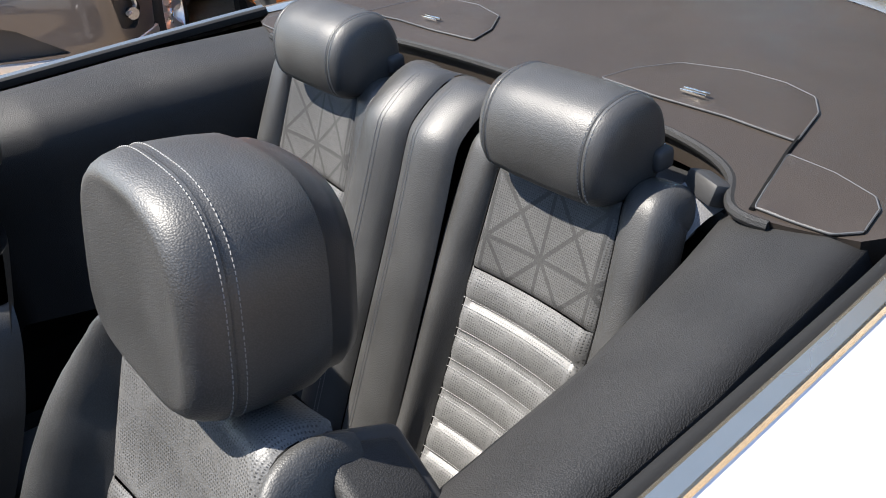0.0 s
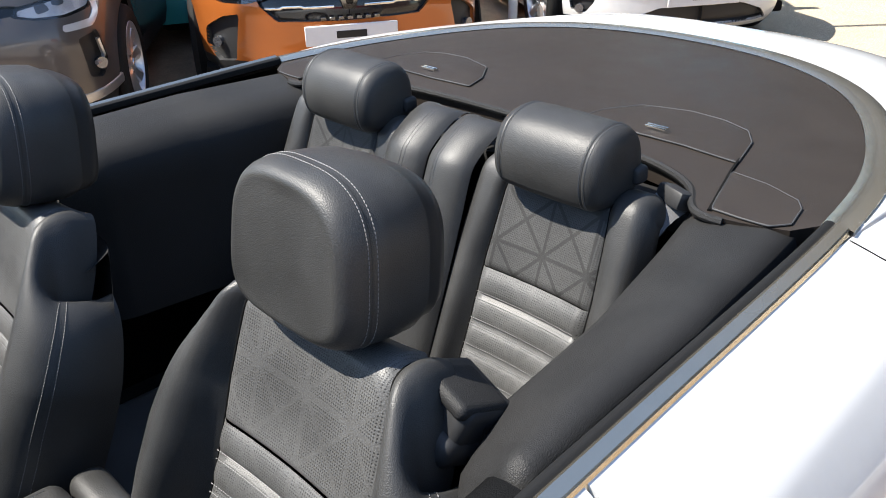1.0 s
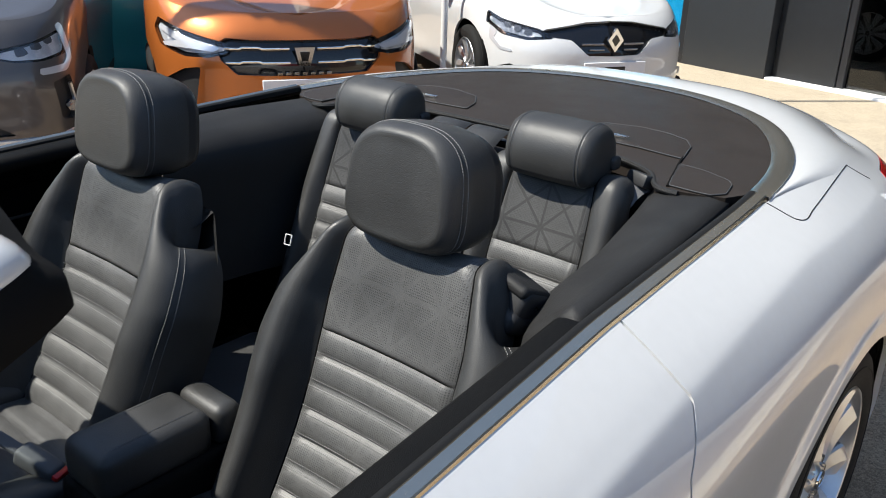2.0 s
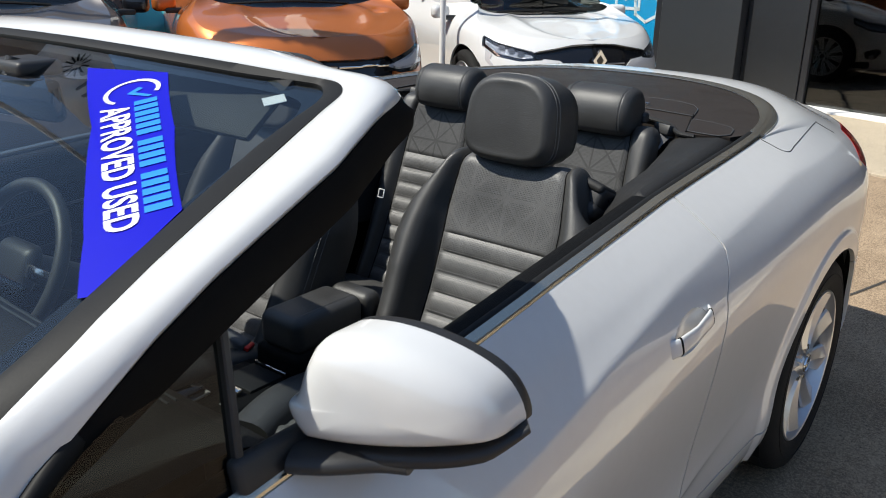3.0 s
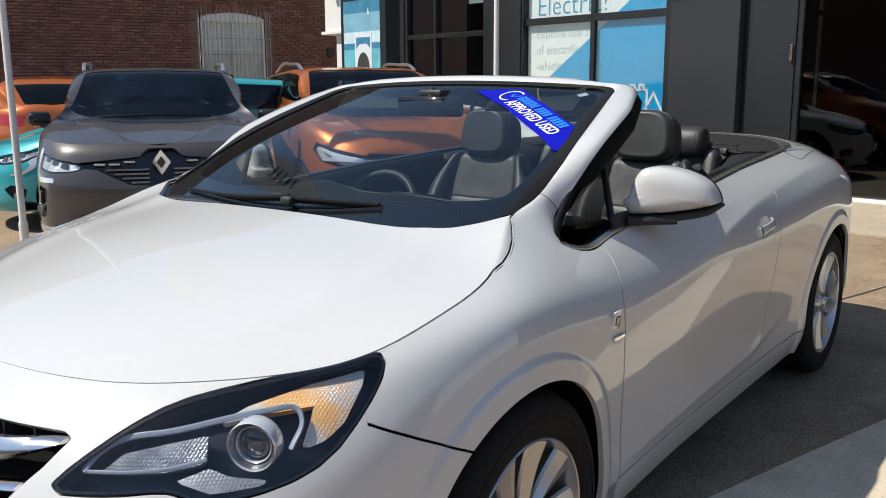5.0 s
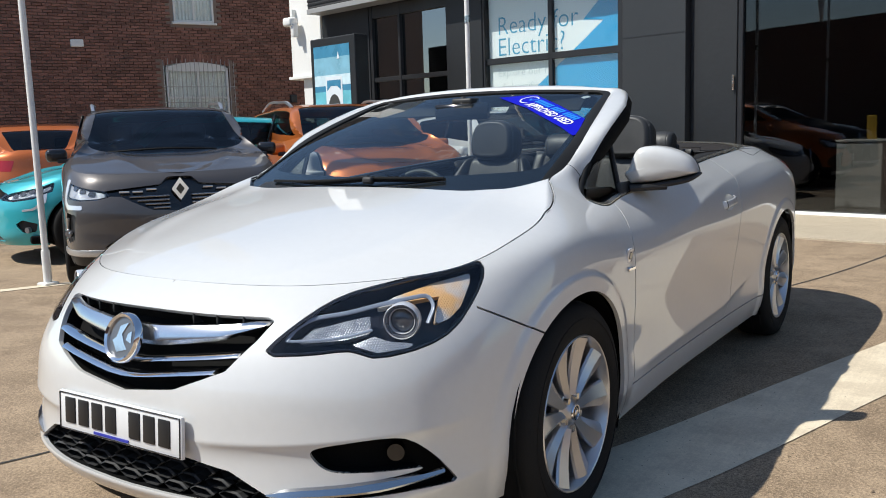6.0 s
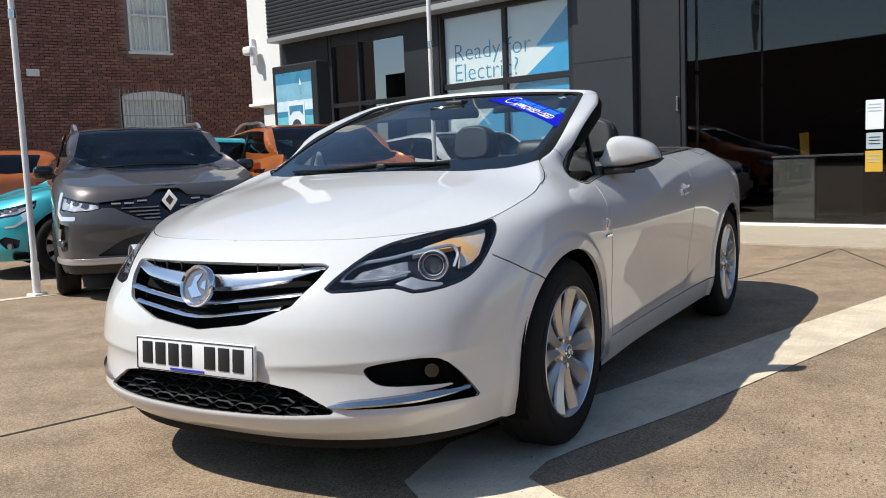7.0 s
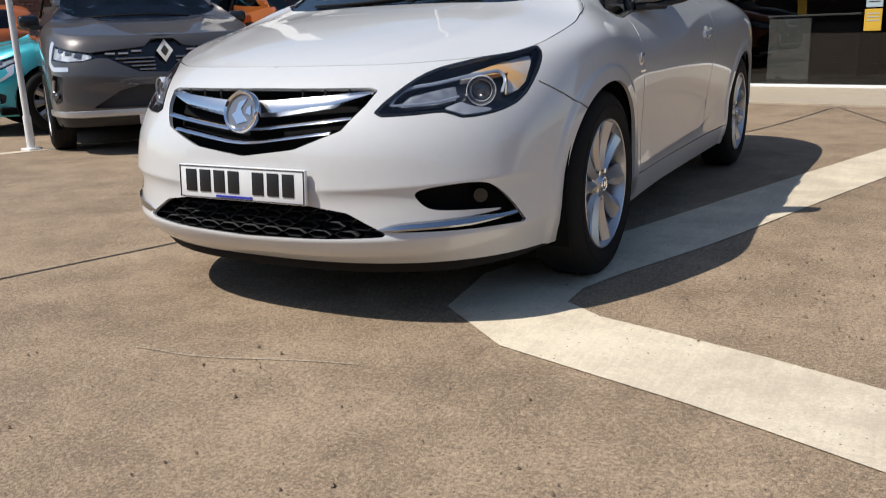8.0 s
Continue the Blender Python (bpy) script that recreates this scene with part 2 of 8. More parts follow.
def ribbed_reflector(name, silver, amber):
    """Moulded lamp reflector: small square facets, silver; bulb glow is painted in as soft patches of the amber tone.
    """
    m = material(name, silver, .25, metal=.35, coat=.5, vary=0.0)
    nt = m.node_tree
    p = nt.nodes["Principled BSDF"]
    co, patch, ramp, mix, facet, b = (nt.nodes.new("ShaderNode" + k) for k in ("TexCoord", "TexNoise", "MapRange", "Mix", "TexVoronoi", "Bump"))
    patch.inputs["Scale"].default_value, patch.inputs["Detail"].default_value = 11.0, 2.0
    ramp.inputs["From Min"].default_value, ramp.inputs["From Max"].default_value = 0.45, 0.62
    mix.data_type = "RGBA"
    mix.inputs["A"].default_value, mix.inputs["B"].default_value = (*silver, 1), (*amber, 1)
    facet.distance, facet.inputs["Scale"].default_value, facet.inputs["Randomness"].default_value = "CHEBYCHEV", 190.0, 0.15
    b.inputs["Strength"].default_value, b.inputs["Distance"].default_value = 0.8, 0.003
    for n in (patch, facet):
        nt.links.new(co.outputs["Object"], n.inputs["Vector"])
    nt.links.new(patch.outputs[0], ramp.inputs[0])
    nt.links.new(ramp.outputs[0], mix.inputs["Factor"])
    nt.links.new(mix.outputs["Result"], p.inputs["Base Color"])
    nt.links.new(facet.outputs["Distance"], b.inputs["Height"])
    nt.links.new(b.outputs[0], p.inputs["Normal"])
    return m


ORANGE_LENS = ribbed_reflector("amber_reflector", (0.70, 0.68, 0.66), (0.95, 0.55, 0.22))
CLEAR_RIBS = ribbed_reflector("clear_ribbed_reflector", (0.62, 0.64, 0.68), (0.40, 0.42, 0.46))
DARK_RIBS = ribbed_reflector("dark_ribbed_reflector", (0.16, 0.18, 0.22), (0.34, 0.36, 0.40))
RING_BRIGHT = material("bright_ring", (0.74, 0.75, 0.78), 0.2, metal=0.45, coat=0.6, vary=0.03)
LAMP_GREY = material("dark_lamp_reflector", (0.24, 0.25, 0.28), 0.25, metal=0.8, vary=0.5, scale=260, bump=0.25)
CHROME_SOFT = material("brushed_chrome", (0.74, 0.74, 0.75), 0.2, metal=1.0, vary=0.04, rough_vary=0.04)
LAMP_NAVY = material("navy_black_lamp_housing", (0.012, 0.014, 0.022), 0.3, vary=0.1)
PROJECTOR = material("projector_glass", (0.05, 0.055, 0.065), 0.06, coat=1.0, vary=0.1)
SPOILER = material("matt_black_spoiler", (0.010, 0.010, 0.010), 0.75, bump=0.3, scale=500, vary=0.2, spec=0.2)
DARK_CHROME = material("dark_chrome", (0.42, 0.43, 0.45), 0.16, metal=1.0, vary=0.05)
SEAM_GREY = material("grey_trim_seam", (.052, .053, .055), .42, vary=.3, scale=300)
# satin metal; the warm reflections on it are put into the base colour
BAND_METAL = material("warm_tinted_band", (0.64, 0.58, 0.47), 0.25, metal=0.95, vary=0.06, scale=30, rough_vary=0.05)
TAIL_RED = material("tail_red", (0.45, 0.012, 0.015), 0.08, coat=1.0, vary=0.08)


# ---- mesh tools ----
def thing(name, label, category, group="", at=None):
    """An Empty at the base of a thing, to which its parts are parented."""
    e = new(name)
    e.empty_display_size = 0.1
    if at is not None:
        e.matrix_world = at
    return tagged(e, label, category, group)


def as_object(name, verts, faces, mat, parent=None, label="", smooth=True, uv=None, sharp=40):
    me = bpy.data.meshes.new(name)
    me.from_pydata([tuple(v) for v in verts], [], [tuple(f) for f in faces])
    me.materials.append(mat)
    if uv is not None:
        lay = me.uv_layers.new(name="UVMap")
        for lp in me.loops:
            lay.data[lp.index].uv = uv[lp.vertex_index]
    if smooth:
        me.polygons.foreach_set("use_smooth", [True] * len(me.polygons))
        me.set_sharp_from_angle(angle=radians(sharp))
    me.update()
    ob = new(name, me)
    if parent is not None:
        ob.parent = parent
    if label:
        ob["label"] = label
    return ob


def part(name, bm, mat, parent, label="", smooth=True, sharp=40):
    bmesh.ops.recalc_face_normals(bm, faces=bm.faces[:])
    me = bpy.data.meshes.new(name)
    bm.to_mesh(me)
    bm.free()
    me.materials.append(mat)
    if smooth:
        me.polygons.foreach_set("use_smooth", [True] * len(me.polygons))
        me.set_sharp_from_angle(angle=radians(sharp))
    ob = new(name, me)
    if parent is not None:
        ob.parent = parent
    if label:
        ob["label"] = label
    return ob


def box(bm, x0, x1, y0, y1, z0, z1, bevel=0.0, seg=2, m=None):
    """A box between two corners with rounded edges; m turns or moves it."""
    r = bmesh.ops.create_cube(bm, size=1)
    vs = r["verts"]
    for v in vs:
        v.co = Vector(((x0 + x1) / 2 + v.co.x * (x1 - x0), (y0 + y1) / 2 + v.co.y * (y1 - y0), (z0 + z1) / 2 + v.co.z * (z1 - z0)))
    if bevel:
        es = list({e for v in vs for e in v.link_edges})
        r2 = bmesh.ops.bevel(bm, geom=es, offset=bevel, segments=seg, profile=0.5, affect="EDGES")
        vs = list({v for f in r2["faces"] for v in f.verts} | {v for v in vs if v.is_valid})
    if m is not None:
        bmesh.ops.transform(bm, matrix=m, verts=[v for v in vs if v.is_valid])
    return bm


def box_part(name, c, mat, parent, label="", bevel=0.004, seg=2, m=None):
    return part(name, box(bmesh.new(), *c, bevel=bevel, seg=seg, m=m), mat, parent, label)


def natural(t, v, q):
    """Natural cubic spline through values v at knots t, at q; v may have columns."""
    t, v, q = np.asarray(t, float), np.asarray(v, float), np.asarray(q, float)
    n, h = len(t), np.diff(t)
    a, r = np.eye(n), np.zeros_like(v)
    for i in range(1, n - 1):
        a[i, i - 1], a[i, i], a[i, i + 1] = h[i - 1], 2 * (h[i - 1] + h[i]), h[i]
        r[i] = 6 * ((v[i + 1] - v[i]) / h[i] - (v[i] - v[i - 1]) / h[i - 1])
    m = np.linalg.solve(a, r.reshape(n, -1)).reshape(r.shape)
    k = np.clip(np.searchsorted(t, q, side="right") - 1, 0, n - 2)
    u, w = q - t[k], t[k + 1] - q
    hk = h[k]
    if v.ndim > 1:
        u, w, hk = (np.reshape(c, c.shape + (1,) * (v.ndim - 1)) for c in (u, w, hk))
    return (m[k] * w**3 + m[k + 1] * u**3) / (6 * hk) + (v[k] / hk - m[k] * hk / 6) * w + (v[k + 1] / hk - m[k + 1] * hk / 6) * u


def curve(points, n=40, soft=True):
    """n points along a smooth line through the given ones."""
    p = np.asarray(points, float)
    d = np.r_[0, np.cumsum(np.linalg.norm(np.diff(p, axis=0), axis=1) + 1e-6)]
    q = np.linspace(0, d[-1], n)
    return natural(d, p, q) if soft and len(p) > 2 else np.stack([np.interp(q, d, p[:, i]) for i in range(p.shape[1])], 1)


def sweep(path, section, ups, closed_section=True, caps=True, scale=None):
    """Verts and faces of a section (list of side, up) carried along a path; ups: the up way at each point."""
    path, ups = np.asarray(path, float), np.asarray(ups, float)
    if ups.ndim == 1:
        ups = np.tile(ups, (len(path), 1))
    tan = np.gradient(path, axis=0)
    tan /= np.linalg.norm(tan, axis=1)[:, None]
    side = np.cross(tan, ups)
    side /= np.linalg.norm(side, axis=1)[:, None]
    up = np.cross(side, tan)
    sec = np.asarray(section, float)
    verts, faces, k = [], [], len(sec)
    for i in range(len(path)):
        s = 1 if scale is None else scale[i]
        for a, b in sec:
            verts.append(path[i] + s * a * side[i] + s * b * up[i])
    for i in range(len(path) - 1):
        for j in range(k if closed_section else k - 1):
            j2 = (j + 1) % k
            faces.append((i * k + j, i * k + j2, (i + 1) * k + j2, (i + 1) * k + j))
    if caps and closed_section:
        faces.append(tuple(range(k))[::-1])
        faces.append(tuple((len(path) - 1) * k + j for j in range(k)))
    return verts, faces


def tube(path, r, n=8, caps=True):
    path = np.asarray(path, float)
    d = path[-1] - path[0]
    up = (0, 0, 1) if abs(d[2]) < 0.85 * np.linalg.norm(d) else (0.3, 1, 0)
    return sweep(path, [(r * math.cos(a), r * math.sin(a)) for a in np.linspace(0, 2 * math.pi, n, endpoint=False)], up, caps=caps)


def oval(w, h, n=16, power=2.6, cx=0.0, cy=0.0):
    """A rounded section."""
    out = []
    for a in np.linspace(0, 2 * math.pi, n, endpoint=False):
        c, s = math.cos(a), math.sin(a)
        out.append((cx + w * math.copysign(abs(c) ** (2 / power), c), cy + h * math.copysign(abs(s) ** (2 / power), s)))
    return out


def grid_faces(nu, nv):
    return [(i * nv + j, (i + 1) * nv + j, (i + 1) * nv + j + 1, i * nv + j + 1) for i in range(nu - 1) for j in range(nv - 1)]


def normals(P):
    du, dv = np.gradient(P, axis=0), np.gradient(P, axis=1)
    n = np.cross(du, dv)
    return n / np.maximum(np.linalg.norm(n, axis=2), 1e-9)[..., None]


def trim_sheet(P, fields, flip=False, offset=0.0, flange=0.0, mirror=False, N=None):
    """The piece of a sheet of points on which every field is positive, cut cleanly along the zero lines.
    offset: moved along the outward normal; flange: depth of the turned-in edge."""
    nu, nv, _ = P.shape
    N = normals(P) if N is None else N
    if flip:
        N = -N
    data = np.concatenate([P, N, *(f[..., None] for f in fields)], 2).reshape(nu * nv, -1) if fields else np.concatenate([P, N], 2).reshape(nu * nv, -1)
    rows = [r for r in data]
    keys = {}
    out = []
    nf = len(fields)
    good = (data[:, 6:] > 0).all(1) if nf else np.ones(nu * nv, bool)
    for i in range(nu - 1):
        for j in range(nv - 1):
            q = [i * nv + j, (i + 1) * nv + j, (i + 1) * nv + j + 1, i * nv + j + 1]
            if flip:
                q = q[::-1]
            if all(good[a] for a in q):
                out.append(q)
                continue
            for f in range(nf):
                c = 6 + f
                if all(rows[a][c] <= 0 for a in q):
                    q = []
                    break
                if all(rows[a][c] > 0 for a in q):
                    continue
                res = []
                for a, b in zip(q, q[1:] + q[:1]):
                    va, vb = rows[a][c], rows[b][c]
                    if va > 0:
                        res.append(a)
                    if (va > 0) != (vb > 0):
                        k = (f, min(a, b), max(a, b))
                        if k not in keys:
                            w = va / (va - vb)
                            row = rows[a] * (1 - w) + rows[b] * w
                            row[c] = 0.0
                            rows.append(row)
                            keys[k] = len(rows) - 1
                        res.append(keys[k])
                q = [a for n, a in enumerate(res) if a != res[n - 1]]
                if len(q) < 3:
                    q = []
                    break
            if q:
                out.append(q)
    used = sorted({a for q in out for a in q})
    index = {a: n for n, a in enumerate(used)}
    arr = np.array([rows[a][:6] for a in used]) if used else np.zeros((0, 6))
    nn = arr[:, 3:6] / np.maximum(np.linalg.norm(arr[:, 3:6], axis=1), 1e-9)[:, None]
    V = arr[:, :3] + offset * nn
    faces = [[index[a] for a in q] for q in out]
    verts = [v for v in V]
    if flange:
        count = {}
        for q in faces:
            for a, b in zip(q, q[1:] + q[:1]):
                count[(a, b)] = count.get((a, b), 0) + 1
        dup, low = {}, {}
        for (a, b) in [e for e in count if (e[1], e[0]) not in count]:
            for v in (a, b):
                if v not in dup:
                    dup[v] = len(verts)
                    verts.append(V[v])
                    low[v] = len(verts)
                    verts.append(V[v] - flange * nn[v])
            faces.append([dup[b], dup[a], low[a], low[b]])
    if mirror:
        verts = [np.array((-v[0], v[1], v[2])) for v in verts]
        faces = [q[::-1] for q in faces]
    return verts, faces


def poly_field(a, b, pts, inside=True, r=0.0):
    """Signed distance (positive inside) of the coordinates a, b to a polygon, with corners rounded by r."""
    pts = np.asarray(pts, float)
    best = np.full(a.shape, 1e9)
    ins = np.zeros(a.shape, bool)
    for (x0, y0), (x1, y1) in zip(pts, np.roll(pts, -1, 0)):
        dx, dy = x1 - x0, y1 - y0
        t = np.clip(((a - x0) * dx + (b - y0) * dy) / max(dx * dx + dy * dy, 1e-12), 0, 1)
        best = np.minimum(best, np.hypot(a - x0 - t * dx, b - y0 - t * dy))
        if y0 != y1:
            cross = ((y0 > b) != (y1 > b)) & (a < (x1 - x0) * (b - y0) / (y1 - y0) + x0)
            ins ^= cross
    d = np.where(ins, best, -best)
    return (d if inside else -d) + (r if inside else -r)


def rounded(pts, n=6):
    """A smooth closed outline through the corners of a polygon (corner cutting)."""
    p = np.asarray(pts, float)
    for _ in range(n // 2):
        q = np.roll(p, -1, 0)
        p = np.stack([0.75 * p + 0.25 * q, 0.25 * p + 0.75 * q], 1).reshape(-1, p.shape[1])
    return p


def prism(bm, outline, y0, y1, m=None):
    """A flat plate from an outline in x, z, between two depths y."""
    a = [bm.verts.new((x, y0, z)) for x, z in outline]
    b = [bm.verts.new((x, y1, z)) for x, z in outline]
    bm.faces.new(a)
    bm.faces.new(b[::-1])
    for i in range(len(a)):
        j = (i + 1) % len(a)
        bm.faces.new((a[j], a[i], b[i], b[j]))
    if m is not None:
        bmesh.ops.transform(bm, matrix=m, verts=a + b)
    return bm


def cylinder(bm, r, depth, m, n=24, r2=None):
    bmesh.ops.create_cone(bm, cap_ends=True, segments=n, radius1=r, radius2=r if r2 is None else r2, depth=depth, matrix=m)
    return bm


def letters(name, text, size, mat, parent, m, label="", depth=0.0015, spacing=1.0, bold=0.0, align="LEFT"):
    """Built-in font lettering turned into a mesh."""
    cu = bpy.data.curves.new(name, "FONT")
    cu.body, cu.size, cu.extrude, cu.space_character, cu.offset, cu.align_x = text, size, depth, spacing, bold, align
    cu.resolution_u = 3
    ob = bpy.data.objects.new(name, cu)
    scene.collection.objects.link(ob)
    me = bpy.data.meshes.new_from_object(ob.evaluated_get(bpy.context.evaluated_depsgraph_get()))
    bpy.data.objects.remove(ob)
    bpy.data.curves.remove(cu)
    me.materials.clear()
    me.materials.append(mat)
    o = new(name, me)
    o.parent = parent
    o.matrix_local = m
    if label:
        o["label"] = label
    return o

# ---- convertible: the shape of its shell ----
# Lines that run round the car from the middle of the nose along the side to the middle of the tail: x, y, z.
SKIRT = [(0, -2.27, 0.205), (0.3, -2.25, 0.205), (0.52, -2.175, 0.205), (0.68, -2.05, 0.205), (0.79, -1.87, 0.205), (0.85, -1.62, 0.205), (0.87, -1.39, 0.2), (0.86, -1.05, 0.185), (0.842, -0.5, 0.185), (0.842, 0.1, 0.185), (0.85, 0.7, 0.185), (0.87, 1.3, 0.2), (0.84, 1.75, 0.23), (0.69, 2.04, 0.26), (0.43, 2.25, 0.26), (0, 2.29, 0.26)]
LIP = [(0, -2.335, 0.27), (0.3, -2.315, 0.27), (0.53, -2.24, 0.275), (0.71, -2.09, 0.285), (0.82, -1.88, 0.295), (0.885, -1.63, 0.3), (0.905, -1.39, 0.3), (0.888, -1.05, 0.28), (0.866, -0.5, 0.27), (0.866, 0.1, 0.27), (0.878, 0.7, 0.28), (0.905, 1.3, 0.3), (0.875, 1.75, 0.33), (0.74, 2.06, 0.36), (0.46, 2.29, 0.36), (0, 2.33, 0.36)]
LOWER = [(0, -2.34, 0.41), (0.3, -2.32, 0.41), (0.53, -2.245, 0.42), (0.715, -2.095, 0.43), (0.83, -1.885, 0.44), (0.893, -1.63, 0.45), (0.915, -1.39, 0.45), (0.895, -1.05, 0.43), (0.878, -0.5, 0.4), (0.876, 0.1, 0.4), (0.885, 0.7, 0.42), (0.912, 1.3, 0.45), (0.885, 1.75, 0.48), (0.76, 2.07, 0.5), (0.47, 2.31, 0.5), (0, 2.35, 0.5)]
MIDDLE = [(0, -2.335, 0.56), (0.3, -2.315, 0.56), (0.52, -2.24, 0.57), (0.7, -2.09, 0.58), (0.825, -1.88, 0.6), (0.895, -1.62, 0.61), (0.918, -1.39, 0.62), (0.905, -1.05, 0.58), (0.895, -0.5, 0.56), (0.895, 0.1, 0.56), (0.902, 0.7, 0.58), (0.918, 1.3, 0.62), (0.89, 1.75, 0.64), (0.76, 2.08, 0.65), (0.47, 2.32, 0.65), (0, 2.36, 0.65)]
WIDEST = [(0, -2.285, 0.68), (0.28, -2.265, 0.68), (0.48, -2.2, 0.685), (0.66, -2.06, 0.7), (0.8, -1.86, 0.72), (0.885, -1.61, 0.74), (0.913, -1.39, 0.755), (0.912, -1.05, 0.73), (0.912, -0.5, 0.72), (0.915, 0.1, 0.73), (0.918, 0.7, 0.76), (0.92, 1.3, 0.79), (0.885, 1.75, 0.8), (0.74, 2.05, 0.8), (0.46, 2.27, 0.8), (0, 2.31, 0.8)]
SHOULDER = [(0, -2.215, 0.765), (0.26, -2.195, 0.765), (0.45, -2.13, 0.768), (0.61, -2.015, 0.78), (0.765, -1.83, 0.8), (0.855, -1.6, 0.845), (0.885, -1.39, 0.875), (0.872, -1.05, 0.875), (0.882, -0.5, 0.87), (0.888, 0.1, 0.88), (0.89, 0.7, 0.9), (0.885, 1.3, 0.93), (0.84, 1.75, 0.93), (0.7, 2.01, 0.96), (0.44, 2.23, 0.95), (0, 2.27, 0.95)]
CREST = [(0, -2.14, 0.815), (0.24, -2.125, 0.815), (0.42, -2.07, 0.815), (0.58, -1.965, 0.822), (0.735, -1.8, 0.842), (0.8, -1.59, 0.895), (0.79, -1.38, 0.946), (0.69, -1.12, 1.045), (0.775, -0.5, 1.02), (0.775, 0.1, 1.035), (0.755, 0.7, 1.05), (0.745, 1.3, 1.05), (0.715, 1.75, 1.015), (0.61, 1.94, 1.012), (0.41, 2.14, 1.03), (0, 2.19, 1.038)]


def shell_grid(lines, columns, levels, ends=(0, 1e9)):
    """A smooth sheet through the lines; returns points and the way along the side, in metres from the nose."""
    net = np.array(lines, float)
    k = 3
    first, last = net[:, 1 : k + 1][:, ::-1] * (-1, 1, 1), net[:, -k - 1 : -1][:, ::-1] * (-1, 1, 1)
    full = np.concatenate([first, net, last], 1)
    mid = full[len(lines) // 2]
    t = np.r_[0, np.cumsum(np.linalg.norm(np.diff(mid[:, :2], axis=0), axis=1))]
    t -= t[k]
    along = np.linspace(max(ends[0], 0), min(ends[1], t[-k - 1]), columns)
    ribs = natural(t, np.moveaxis(full, 1, 0), along)
    side = net[:, 8]
    u = np.r_[0, np.cumsum(np.linalg.norm(np.diff(net.mean(1), axis=0), axis=1) + 0.02)]
    P = natural(u, np.moveaxis(ribs, 1, 0), np.linspace(0, u[-1], levels))
    return np.moveaxis(P, 0, 1), along


BODY_LINES = [SKIRT, LIP, LOWER, MIDDLE, WIDEST, SHOULDER, CREST]
SHELL, WAY = shell_grid(BODY_LINES, 430, 136)
# flared lips round the wheel openings
_n = normals(SHELL)
_n = _n * np.sign(_n[200, 40, 0])
_r = np.minimum(np.hypot(SHELL[..., 1] + 1.39, SHELL[..., 2] - .345), np.hypot(SHELL[..., 1] - 1.305, SHELL[..., 2] - .345)) - .372
_k = np.clip((.062 - _r) / .016, 0, 1)
SHELL = SHELL + _n * (.009 * _k * _k * (3 - 2 * _k) * (SHELL[..., 2] < .86))[..., None]
# pressed creases: the shoulder line through the handle, and the ledge over the sill
def pressing(line_y, line_z, fade_y, fade, high, low, amount):
    e = SHELL[..., 2] - np.interp(SHELL[..., 1], line_y, line_z)
    soft = np.sqrt(e * e + .0032 ** 2) - .0032
    return amount * np.interp(SHELL[..., 1], fade_y, fade) * np.exp(-soft / np.where(e > 0, high, low)) * (SHELL[..., 0] > .3)


PRESS = pressing([-1.0, -.735, -.346, -.115, .2, .54, 1.0, 1.5, 1.9], [.775, .800, .842, .885, .926, .951, .985, .985, .965], [-1.0, -.7, -.15, 1.55, 1.9], [0, .25, 1, 1, 0], .050, .095, .0195)
PRESS = PRESS + pressing([-1.0, -.8, .25, .45, .9], [.335, .338, .365, .40, .46], [-1.0, -.75, .35, .75], [0, 1, 1, 0], .09, .03, .010)
_n[0, :, 0] = _n[-1, :, 0] = 0
_s = np.repeat(WAY[:, None], SHELL.shape[1], 1)
_e = SHELL[..., 2] - np.interp(_s, [0, .25, .6, .83, 1.0], [.450, .450, .462, .468, .47])
PRESS = PRESS + .013 * np.interp(_s, [0, .18, .32, .85, 1.05], [0, 0, 1, 1, 0]) * np.exp(-(np.sqrt(_e * _e + .003 ** 2) - .003) / np.where(_e > 0, .10, .022)) * (SHELL[..., 1] < -1.7)
_e = SHELL[..., 2] - np.interp(_s, [0, .5, 1.0], [.288, .300, .312])
PRESS = PRESS + .014 * np.interp(_s, [0, .9, 1.1], [1, 1, 0]) * np.exp(-(np.sqrt(_e * _e + .004 ** 2) - .004) / np.where(_e > 0, .022, .05)) * (SHELL[..., 1] < -1.7)
SHELL = SHELL + _n * np.where(SHELL[..., 1] < -1.7, 1.0, 0.0)[..., None] * PRESS[..., None] + _n * np.where(SHELL[..., 1] < -1.7, 0.0, 1.0)[..., None] * np.array((1, .6, .3)) * PRESS[..., None]
def belt_z(y):
    return np.interp(y, [-1.2, -1.06, -1.04, -1.0, -.965, -.93, -.89, -.80, -.70, -0.6, -0.1, 0.4, 1.1, 1.3], [.965, .958, .946, .934, .929, .928, .933, .946, .955, .962, 1.0, 1.028, 1.056, 1.06])


# the shoulder rolls in towards the belt
_k = np.clip((SHELL[..., 2] - belt_z(SHELL[..., 1]) + .060) / .060, 0, 1.4) ** 1.5
SHELL[..., 0] -= np.interp(SHELL[..., 1], [-.75, -.45, -.27, .42, .72, 1.09, 1.22, 1.42], [0, .007, .012, .020, .022, .026, .018, 0]) * _k
SX, SY, SZ = SHELL[..., 0], SHELL[..., 1], SHELL[..., 2]
SS = np.repeat(WAY[:, None], SHELL.shape[1], 1)
SHELL_N = normals(SHELL)
if SHELL_N[200, 40, 0] < 0:
    SHELL_N = -SHELL_N
SHELL_N[0, :, 0] = SHELL_N[-1, :, 0] = 0


